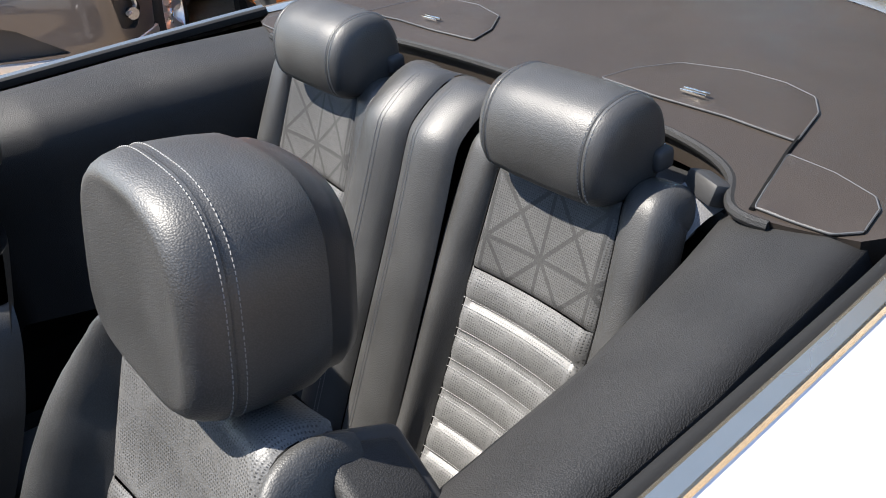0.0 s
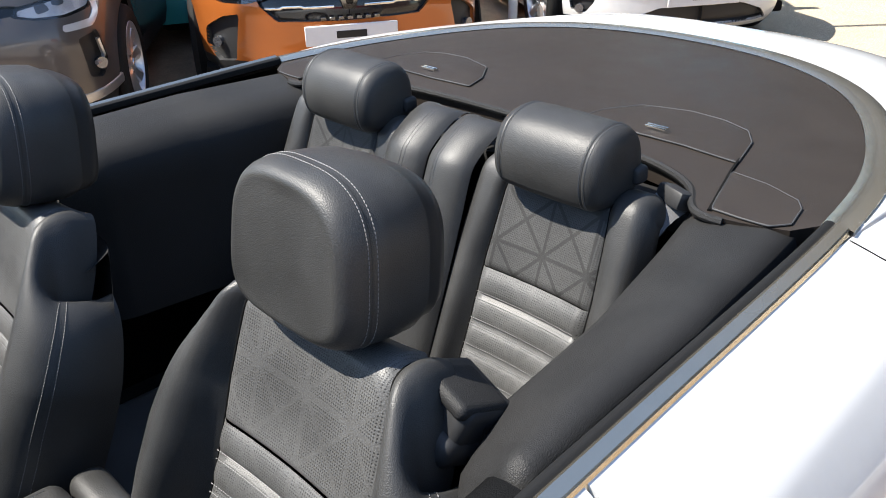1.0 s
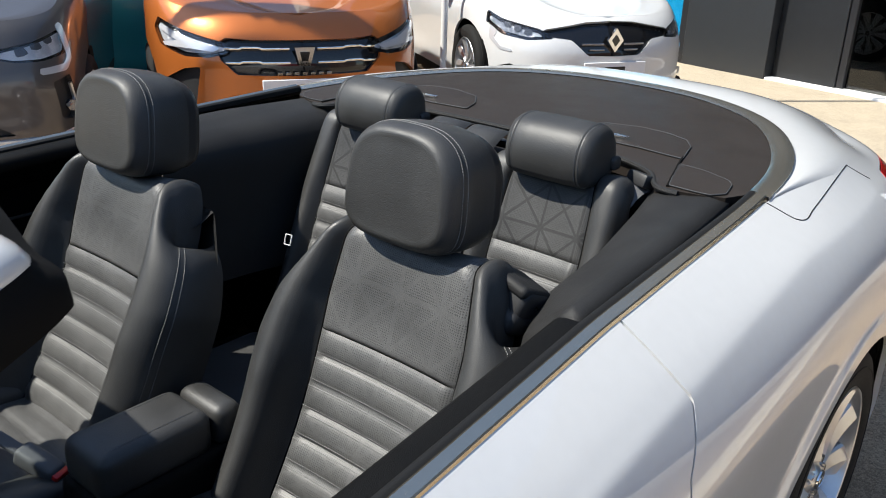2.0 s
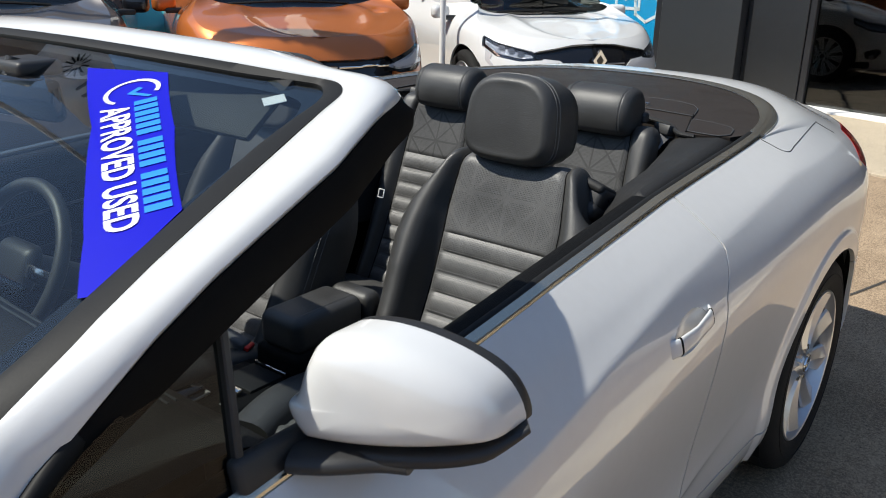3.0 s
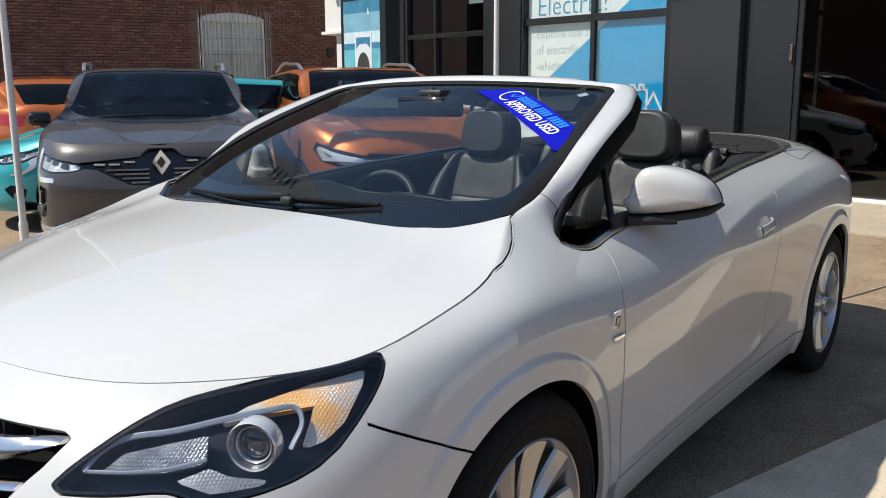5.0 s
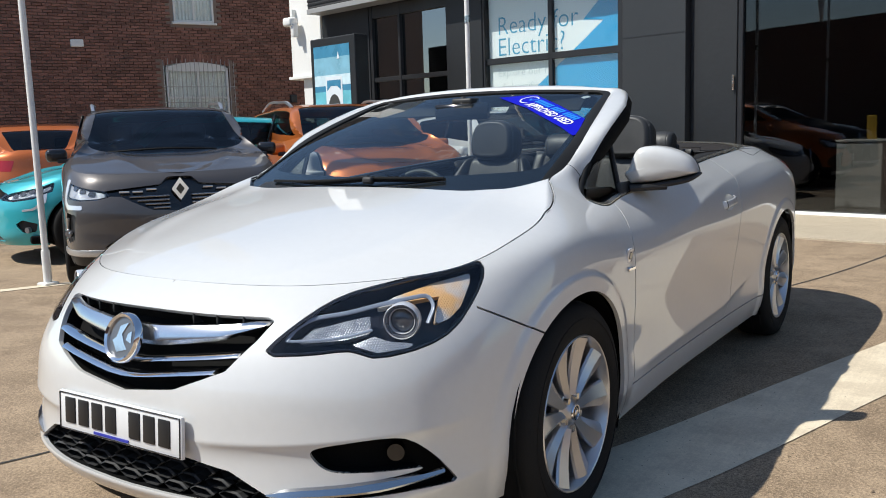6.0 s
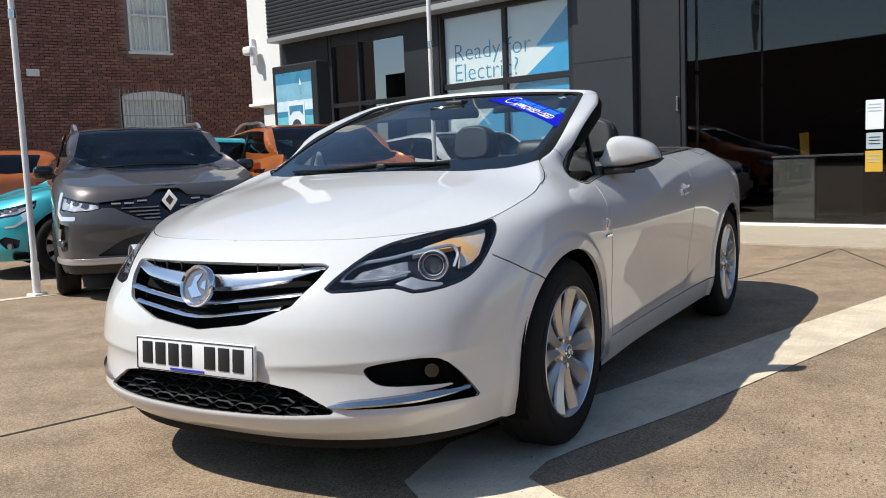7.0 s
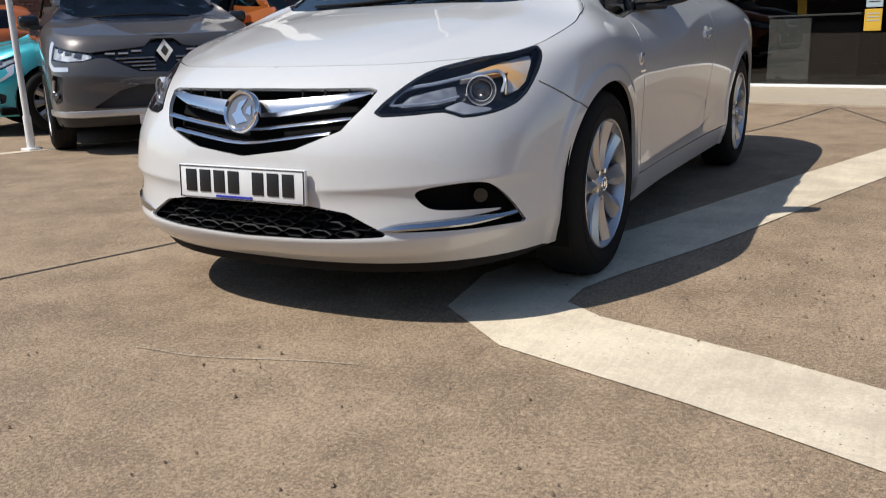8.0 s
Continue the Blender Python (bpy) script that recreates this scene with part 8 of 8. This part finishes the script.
face = FM @ Euler((radians(90), 0, 0)).to_matrix().to_4x4()


def words(text, u, z, size, mat, bold=0.0):
    letters("poster_text", text, size, mat, win, face @ Matrix.Translation((u, z, -.1175)), depth=.001, bold=bold - .011 * size)


words("Ready for", -5.38, 2.735, .42, POSTER_INK)
words("Electric?", -5.38, 2.395, .42, POSTER_INK)
words("Explore our range", -5.38, 2.06, .19, POSTER_GREY)
words("of electrified", -5.38, 1.82, .19, POSTER_GREY)
words("vehicles", -5.38, 1.58, .19, POSTER_GREY)
# battery and drop drawn in white line
def line_shape(pts, r=.018, closed=True):
    p = np.array(list(pts) + ([pts[0]] if closed else []), float)
    for (a0, b0), (a1, b1) in zip(p[:-1], p[1:]):
        d = np.array((a1 - a0, b1 - b0))
        nrm = np.array((-d[1], d[0])) / max(np.linalg.norm(d), 1e-6) * r
        e = d / max(np.linalg.norm(d), 1e-6) * r * .8
        poster("poster_line", [(a0 + nrm[0] - e[0], b0 + nrm[1] - e[1]), (a1 + nrm[0] + e[0], b1 + nrm[1] + e[1]), (a1 - nrm[0] + e[0], b1 - nrm[1] - 0 + e[1]), (a0 - nrm[0] - e[0], b0 - nrm[1] - e[1])], POSTER_WHITE, .009)


line_shape([(-3.62, .86), (-3.62, 1.28), (-3.28, 1.28), (-3.28, .86)])
line_shape([(-3.56, 1.28), (-3.56, 1.35), (-3.49, 1.35), (-3.49, 1.28)])
line_shape([(-3.41, 1.28), (-3.41, 1.35), (-3.34, 1.35), (-3.34, 1.28)])
line_shape([(-3.42, 1.18), (-3.49, 1.06), (-3.42, 1.06), (-3.48, .95)], .011, False)
line_shape([(-3.17, 1.24), (-3.34, .95), (-3.32, .80), (-3.17, .72), (-3.02, .80), (-3.0, .95)])
for c in ((-4.26, -4.18, .04, .118, .2, 3.56), (-5.60, -2.89, .04, .118, 2.26, 2.36), (-5.66, -5.56, .0, .2, 0, 3.66), (-2.95, -2.86, .0, .2, 0, 3.66), (-5.60, -2.89, .03, .118, 3.48, 3.66), (-5.60, -2.89, .03, .2, 0, .22)):
    fbox("window_frame", c, FRAME, win, bevel=.004)
pane = fbox("pane", (-5.58, -2.91, .07, .075, .2, 3.5), GLASS, win, bevel=0)
pane.visible_shadow = False
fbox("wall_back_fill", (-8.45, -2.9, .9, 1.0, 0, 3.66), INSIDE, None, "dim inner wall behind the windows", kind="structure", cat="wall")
portal = fbox("wall_portal", (-2.86, -1.85, -.02, .6, 0, 6.2), CLAD_GREY, None, "grey panelled entrance portal", kind="structure", cat="wall")
fbox("panel_joint", (-2.86, -1.85, -.024, -.01, 2.43, 2.445), FRAME, portal, bevel=0)
fbox("wall_recess", (-1.84, -1.17, .10, .6, 0, 6.2), CLAD, None, "dark clad recess beside the entrance", kind="structure", cat="wall")
fbox("wall_over_entrance", (-1.84, 9.0, .05, .6, 3.35, 6.2), CLAD, None, "dark clad wall over the entrance", kind="structure", cat="wall")
fbox("wall_east", (9.0, 9.5, .05, 9.0, 0, 6.2), CLAD, None, "plain dark end wall", kind="structure", cat="wall")
for u in (-1.17, 1.62, 4.3, 7.0):
    fbox("door_frame", (u, u + .07, .12, .22, 0, 3.36), FRAME, None, "black glazed entrance frame post", kind="structure", cat="door frame")
eg = fbox("window_3", (-1.10, 9.0, .165, .175, .04, 3.35), glass("entrance_glass", (.30, .31, .31)), None, "large dark showroom entrance glass", bevel=0, kind="structure", cat="window")
eg.visible_shadow = False
fbox("threshold", (-1.84, 9.0, -.02, .30, .0, .045), RENDER_WHITE, None, "pale threshold under the entrance glass", kind="structure", cat="threshold")
hd = fbox("pull_bar", (-1.22, -1.19, .06, .11, 1.62, 1.82), SATIN, None, "steel handle on the entrance frame")
tagged(hd, category="pull bar")
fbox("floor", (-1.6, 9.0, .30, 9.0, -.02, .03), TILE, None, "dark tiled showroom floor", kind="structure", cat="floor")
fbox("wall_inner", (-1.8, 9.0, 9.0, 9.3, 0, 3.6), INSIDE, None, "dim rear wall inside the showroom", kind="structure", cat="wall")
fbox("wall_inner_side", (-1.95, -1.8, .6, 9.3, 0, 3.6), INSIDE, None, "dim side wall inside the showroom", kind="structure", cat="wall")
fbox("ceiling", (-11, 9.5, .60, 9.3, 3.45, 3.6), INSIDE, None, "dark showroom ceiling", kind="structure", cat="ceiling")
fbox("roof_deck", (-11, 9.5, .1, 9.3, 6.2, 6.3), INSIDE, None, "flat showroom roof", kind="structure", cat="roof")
desk = thing("reception_desk", "white reception desk with panelled front inside the showroom", "desk", "", FM @ pose(.38, 1.4, .03))
part("desk_front", box(bmesh.new(), -.62, -.04, -.3, .3, 0, .86, .008, 1), RENDER_WHITE, desk, smooth=False)
part("desk_return", box(bmesh.new(), -.03, .58, -.26, .3, .05, .84, .008, 1), CLAD_GREY, desk, smooth=False)
part("desk_top", box(bmesh.new(), -.64, .60, -.32, .32, .862, .89, .006, 1), RENDER_WHITE, desk, smooth=False)
sg_ = part("counter_sign", box(bmesh.new(), -.06, .06, -.02, .02, 0, .32, .004, 1, FM @ pose(.12, 1.35, .92, 12, 0, 10)), material("yellow_card", (.62, .38, .04), .5), None, "small yellow card standing on the desk")
tagged(sg_, category="sign")
for nm, c, mat in (("door_notice", (1.26, 1.47, .150, .158, 1.22, 1.58), POSTER_WHITE), ("door_notice", (1.27, 1.46, .150, .158, .98, 1.18), POSTER_GREY), ("door_notice", (1.26, 1.46, .150, .158, .70, .96), bpy.data.materials["yellow_card"])):
    o = fbox(nm, c, mat, None, "paper notice fixed to the entrance glass")
    tagged(o, category="notice", group="door notices")
    for i in range(3):
        fbox("notice_line", (c[0] + .03, c[1] - .03, .146, .1495, c[5] - .06 - i * .04, c[5] - .05 - i * .04), POSTER_GREY if mat is not POSTER_GREY else INK, o, bevel=0)
parked_car("display_car", "black car standing inside the dim showroom", BLACK_PAINT, FM @ pose(1.2, 4.2, .03, 0, 0, 75), 4.3, 1.82, 1.12, 1.58, "suv", -1.0, -.3, group="showroom cars")
# free-standing poster cabinet
totem = thing("poster_cabinet", "dark free-standing poster cabinet with a blue sea picture", "sign", "", FM @ pose(-7.70, -1.5, 0))
part("cabinet", box(bmesh.new(), -.66, .58, .0, .30, 0, 2.86, .02, 2), CLAD, totem, smooth=False)
SEA = [material("poster_sea_%s" % n, c, .3, vary=.25, scale=6, large=2.5) for n, c in (("deep", (.06, .24, .38)), ("mid", (.22, .45, .56)), ("pale", (.62, .76, .80)), ("tint", (.16, .50, .58)))]
for mat_, z0, z1 in ((SEA[0], 2.52, 2.72), (SEA[1], 2.22, 2.52), (SEA[2], 2.04, 2.22), (SEA[0], 1.94, 2.04), (SEA[3], 1.50, 1.94), (SEA[1], .95, 1.50), (SEA[0], .25, .95)):
    part("picture_band", box(bmesh.new(), -.56, .44, -.006, .0, z0, z1, 0), mat_, totem, smooth=False)
for pts, mat_, d in (([(-.24, .9), (-.24, 1.86), (.22, 1.86), (.22, .9)], POSTER_WHITE, .010), ([(-.20, 1.62), (-.20, 1.80), (.18, 1.80), (.18, 1.62), (.08, 1.70), (-.1, 1.70)], SEA[0], .013), ([(.17 * math.cos(a) - .01, 1.30 + .26 * math.sin(a)) for a in np.linspace(0, math.pi, 16)] + [(-.18, .9), (.16, .9)], INSIDE, .013), ([(-.12, 1.24), (-.12, 1.30), (.12, 1.31), (.12, 1.26)], POSTER_WHITE, .016), ([(.10, 2.48), (.135, 2.60), (.17, 2.48)], POSTER_WHITE, .009)):
    part("picture_shape", prism(bmesh.new(), [(x, z + (.33 if z < 2.3 else 0)) for x, z in pts], -d - .002, -d), mat_, totem, smooth=False)
# camera on the white wall
cctv = thing("wall_camera", "white security camera on the white wall corner", "camera", "", FM @ pose(-10.80, -.05, 3.62))
part("bracket", box(bmesh.new(), -.03, .03, -.10, .0, -.03, .15, .01, 2), POLE_WHITE, cctv)
part("camera_body", box(bmesh.new(), -.09, .20, -.28, -.08, -.20, -.02, .05, 3), POLE_WHITE, cctv)
part("camera_arm", box(bmesh.new(), .12, .22, -.22, -.1, -.42, -.15, .02, 2), POLE_WHITE, cctv)
# poles
for x, y, h in ((-4.90, .47, 7.0), (-3.32, 4.88, 7.0)):
    pole = thing("flag_pole", "slim white painted flag pole on a stepped foot", "pole", "flag poles", pose(x, y, 0))
    as_object("shaft", *tube([(0, 0, .02), (0, 0, h)], .027, 14), POLE_WHITE, pole)
    as_object("sleeve", *tube([(0, 0, .0), (0, 0, .30)], .035, 14), POLE_WHITE, pole)
    part("foot", box(bmesh.new(), -.065, .065, -.065, .065, 0, .025, .006, 1), POLE_WHITE, pole)
    as_object("collar", *tube([(0, 0, 2.42), (0, 0, 2.50)], .034, 14), SATIN, pole)
    as_object("cap", *tube([(0, 0, h - .02), (0, 0, h + .03)], .033, 14), POLE_WHITE, pole)
# pale advertising flag on the first pole
CLOTH = material("pale_flag_cloth", (.80, .81, .82), .8, vary=.12, scale=30, bump=.15)
flag = thing("flag", "pale grey feather flag with dark mark hung from the pole", "flag", "", pose(-4.90, .47, 3.2))
way, side_way = np.array((.38, .925, 0)), np.array((.925, -.38, 0))


def on_flag(u, z, lift=0.0):
    """u from -1 to 1 across the cloth, z above its foot."""
    c_, h_ = np.interp(z, [0, .3, .8, 1.6, 2.2, 2.42], [.70, .68, .60, .52, .48, .46]), np.interp(z, [0, .12, .8, 1.6, 2.2, 2.42], [.02, .16, .28, .24, .12, .02])
    return way * (c_ + u * h_) + side_way * (.05 * math.sin(3.2 * u + 2.1 * z) + lift) + np.array((0, 0, z))


FL = np.array([[on_flag(u, z) for u in np.linspace(-1, 1, 13)] for z in np.linspace(0, 2.42, 40)])
v, f = trim_sheet(FL, [], flip=False, flange=.002)
cloth = as_object("cloth", v, f, CLOTH, flag)
as_object("flag_arm", *tube(curve([(0, 0, 2.46), tuple(way * .25 + np.array((0, 0, 2.47))), tuple(on_flag(0, 2.42))], 16), .012, 8), POLE_WHITE, flag)
for sgn in (-1, 1):
    for k in range(12):
        a_ = k * math.pi / 6
        ray = [on_flag(.12 + .9 * q * math.cos(a_) * .55, .62 + .17 * q * math.sin(a_), sgn * .006) for q in (.35, 1)]
        as_object("flag_mark", *tube(ray, .010, 5), INK, cloth)
    for k in range(5):
        as_object("flag_bar", *tube([on_flag(u, 1.0 + .17 * k, sgn * .006) for u in (-.35, 0, .35)], .028, 6), INK, cloth)

# ---- brick building ----
BRICK = material("red_brown_brick", (.205, .098, .074), .85, vary=.35, scale=18, large=3, bump=.3, per_object=1.0)
MORTAR = material("grey_mortar", (.225, .172, .142), .9, vary=.2, scale=30)
WIN_WHITE = material("white_window_paint", (.72, .72, .70), .5, vary=.04)
NET = material("net_curtain", (.80, .82, .83), .8, vary=.2, scale=9)
BD, BN, BO = Vector((.407, .914, 0)).normalized(), Vector((-.914, .407, 0)).normalized(), Vector((-16.2, 11.9, 0))
BM = Matrix((BD, BN, Vector((0, 0, 1)))).transposed().to_4x4()
BM.translation = BO


def bbox(name, c, mat, parent=None, label="", bevel=0.0):
    return part(name, box(bmesh.new(), *c, bevel=bevel, seg=1, m=BM), mat, parent, label, smooth=False)


bm = bmesh.new()
for c in ((-12.5, -.70, .02, .5, 0, 9.5), (1.02, 8.0, .02, .5, 0, 9.5), (-.70, 1.02, .02, .5, 0, 1.24), (-.70, 1.02, .02, .5, 3.22, 4.18), (-.70, 1.02, .02, .5, 6.08, 9.5), (-.70, -.37, .02, .5, 4.18, 6.08), (.71, 1.02, .02, .5, 4.18, 6.08)):
    box(bm, *c, m=BM)
brickwall = part("wall_brick", bm, MORTAR, None, "shaded red-brown brick house wall", smooth=False)
tagged(brickwall, category="wall", kind="structure")
rng = random.Random(4)
near_bricks = []
V, Fs = [], []
OPEN = [(-.72, 1.04, 1.20, 3.24), (-.40, .75, 4.12, 6.2)]
for row in range(74):
    z = .9 + row * .075
    for col in range(-30, 22):
        s = col * .225 + (.1125 if row % 2 else 0)
        if any(a - .10 < s < b + .10 and c - .03 < z < d for a, b, c, d in OPEN):
            continue
        if 3.30 < z < 4.10 and -2.4 < s < 3.9:
            near_bricks.append((s, z))
            continue
        n = len(V)
        out = -.012 + rng.uniform(-.003, .003)
        h, w = .0325, .107
        ring = [(s - w, .02, z - h), (s + w, .02, z - h), (s + w, .02, z + h), (s - w, .02, z + h)]
        fr = [(s - w + .004, out, z - h + .004), (s + w - .004, out, z - h + .004), (s + w - .004, out, z + h - .004), (s - w + .004, out, z + h - .004)]
        V += [tuple(BM @ Vector(p)) for p in ring + fr]
        Fs += [(n + 4, n + 5, n + 6, n + 7)] + [(n + i, n + (i + 1) % 4, n + 4 + (i + 1) % 4, n + 4 + i) for i in range(4)]
BRICK_I = material("red_brown_brick_run", (.205, .098, .074), .85, vary=.35, scale=18, large=3, bump=.3)
nt = BRICK_I.node_tree
geo, mul, hue = nt.nodes.new("ShaderNodeNewGeometry"), nt.nodes.new("ShaderNodeMapRange"), nt.nodes.new("ShaderNodeVectorMath")
mul.inputs["To Min"].default_value, mul.inputs["To Max"].default_value = .70, 1.30
hue.operation = "SCALE"
pb = nt.nodes["Principled BSDF"]
src = pb.inputs["Base Color"].links[0].from_socket
nt.links.new(geo.outputs["Random Per Island"], mul.inputs[0])
nt.links.new(src, hue.inputs[0])
nt.links.new(mul.outputs[0], hue.inputs["Scale"])
nt.links.new(hue.outputs[0], pb.inputs["Base Color"])
bricks = as_object("brickwork", V, Fs, BRICK_I, brickwall, smooth=False)
bricks["kind"] = "stuff"
# the bricks between the two windows, each by itself on one shared mesh
one = bpy.data.meshes.new("brick")
h, w = .0325, .107
one.from_pydata([(-w, .032, -h), (w, .032, -h), (w, .032, h), (-w, .032, h), (-w + .004, 0, -h + .004), (w - .004, 0, -h + .004), (w - .004, 0, h - .004), (-w + .004, 0, h - .004)], [], [(4, 5, 6, 7), (0, 1, 5, 4), (1, 2, 6, 5), (2, 3, 7, 6), (3, 0, 4, 7)])
one.materials.append(BRICK)
for s, z in near_bricks[:300]:
    ob = new("brick", one)
    ob.parent = brickwall
    ob.matrix_world = BM @ Matrix.Translation((s, -.012 + rng.uniform(-.003, .003), z))
# soldier course over the arched window
V, Fs = [], []
for i in range(26):
    s = -.70 + i * .068
    z0 = 3.10 + .10 * (1 - ((s - .16) / .86) ** 2)
    n = len(V)
    c = [(s - .029, z0), (s + .029, z0), (s + .029, z0 + .21), (s - .029, z0 + .21)]
    V += [tuple(BM @ Vector((a, .01, b))) for a, b in c] + [tuple(BM @ Vector((a, -.016, b))) for a, b in c]
    Fs += [(n + 4, n + 5, n + 6, n + 7)] + [(n + k, n + (k + 1) % 4, n + 4 + (k + 1) % 4, n + 4 + k) for k in range(4)]
as_object("brick_arch", V, Fs, BRICK_I, brickwall, smooth=False)["kind"] = "stuff"


def sash(s0, s1, z0, z1, arch_h, label, n):
    w = thing("sash_window", label, "window", "house windows", BM @ pose((s0 + s1) / 2, 0, z0))
    hw, h = (s1 - s0) / 2, z1 - z0
    t = .055
    for c in ((-hw, -hw + t, 0, h - arch_h), (hw - t, hw, 0, h - arch_h), (-hw, hw, 0, t), (-t * .45, t * .45, t, h - .02), (-hw, hw, h * .52 - .025, h * .52 + .025)):
        part("frame_bar", box(bmesh.new(), c[0], c[1], .0, .06, c[2], c[3], .004, 1), WIN_WHITE, w, smooth=False)
    top = [(x, h - arch_h - .06 + arch_h * (1 - (x / hw) ** 2)) for x in np.linspace(-hw, hw, 17)]
    pts = [(x, z + .06) for x, z in top] + [(x, z - (.05 if arch_h < .05 else .16 * (1 - abs(x / hw) ** 2) + .02)) for x, z in top[::-1]]
    part("frame_head", prism(bmesh.new(), pts, .0, .06), WIN_WHITE, w, smooth=False)
    part("sill", box(bmesh.new(), -hw - .06, hw + .06, -.06, .06, -.06, 0, .006, 1), WIN_WHITE, w, smooth=False)
    for a, b in ((-hw + t, -t * .45), (t * .45, hw - t)):
        for c, d in ((t, h * .52 - .03), (h * .52 + .03, h - .04)):
            g = part("pane", box(bmesh.new(), a, b, .03, .034, c, d), GLASS, w, smooth=False)
            g.visible_shadow = False
    # gathered net curtain
    xs = np.linspace(-hw + .03, hw - .03, 90)
    V = [(x, .10 + .012 * math.sin(x * 75 + math.sin(x * 9)), z) for x in xs for z in (.03, h - .03)]
    as_object("net_curtain", V, [(2 * i, 2 * i + 2, 2 * i + 3, 2 * i + 1) for i in range(89)], NET, w)
    # dark sheet behind the curtain stands for the unlit room
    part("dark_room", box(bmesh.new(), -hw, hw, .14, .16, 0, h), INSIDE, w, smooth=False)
    return w


sash(-.36, .70, 4.22, 6.05, .02, "white sash window with net curtains in brick wall", 1)
sash(-.66, .99, 1.28, 3.20, .14, "white arched window with net curtains behind metal bars", 2)
guard = thing("window_guard", "thin pale metal bars before the arched window", "window bars", "", BM @ pose(.165, 0, 1.2))
for i in range(17):
    x = -.93 + i * 1.86 / 16
    v, f = tube([(x, -.16, 0), (x, -.16, 2.02 + (.05 if i % 2 else 0))], .008, 6)
    as_object("guard_bar", v, f, material("pale_bar_metal", (.42, .41, .40), .5, metal=.4) if "pale_bar_metal" not in bpy.data.materials else bpy.data.materials["pale_bar_metal"], guard)
for z in (.12, .95, 1.35):
    v, f = tube([(-.95, -.16, z), (.95, -.16, z)], .010, 6)
    as_object("guard_rail", v, f, bpy.data.materials["pale_bar_metal"], guard)
for x in (-.94, .94):
    for z in (.12, 1.35):
        as_object("guard_stay", *tube([(x, -.16, z), (x, .02, z)], .010, 6), bpy.data.materials["pale_bar_metal"], guard)
vent = bbox("wall_vent", (-2.92, -2.62, -.05, .02, 3.52, 3.70), WIN_WHITE, None, "small pale vent on the brick wall", .01)
tagged(vent, category="vent")
lampb = bbox("wall_lamp", (2.72, 2.92, -.10, .02, 2.12, 2.34), CLAD_GREY, None, "small grey box lamp on the brick wall", .02)
tagged(lampb, category="lamp")

# plain unseen walls, added to close the yard out of sight
OPP = material("far_brick", (.17, .10, .08), .9, vary=.3, scale=4, large=.4)
far = part("wall_south", box(bmesh.new(), -34, 40, -27, -26, 0, 6.5), OPP, None, smooth=False)
tagged(far, "unseen plain brick wall added to the south", "wall", kind="structure")
far = part("wall_road_east", box(bmesh.new(), 30, 31, -26, 6, 0, 6.0), OPP, None, smooth=False)
tagged(far, "unseen plain brick wall added to the east", "wall", kind="structure")
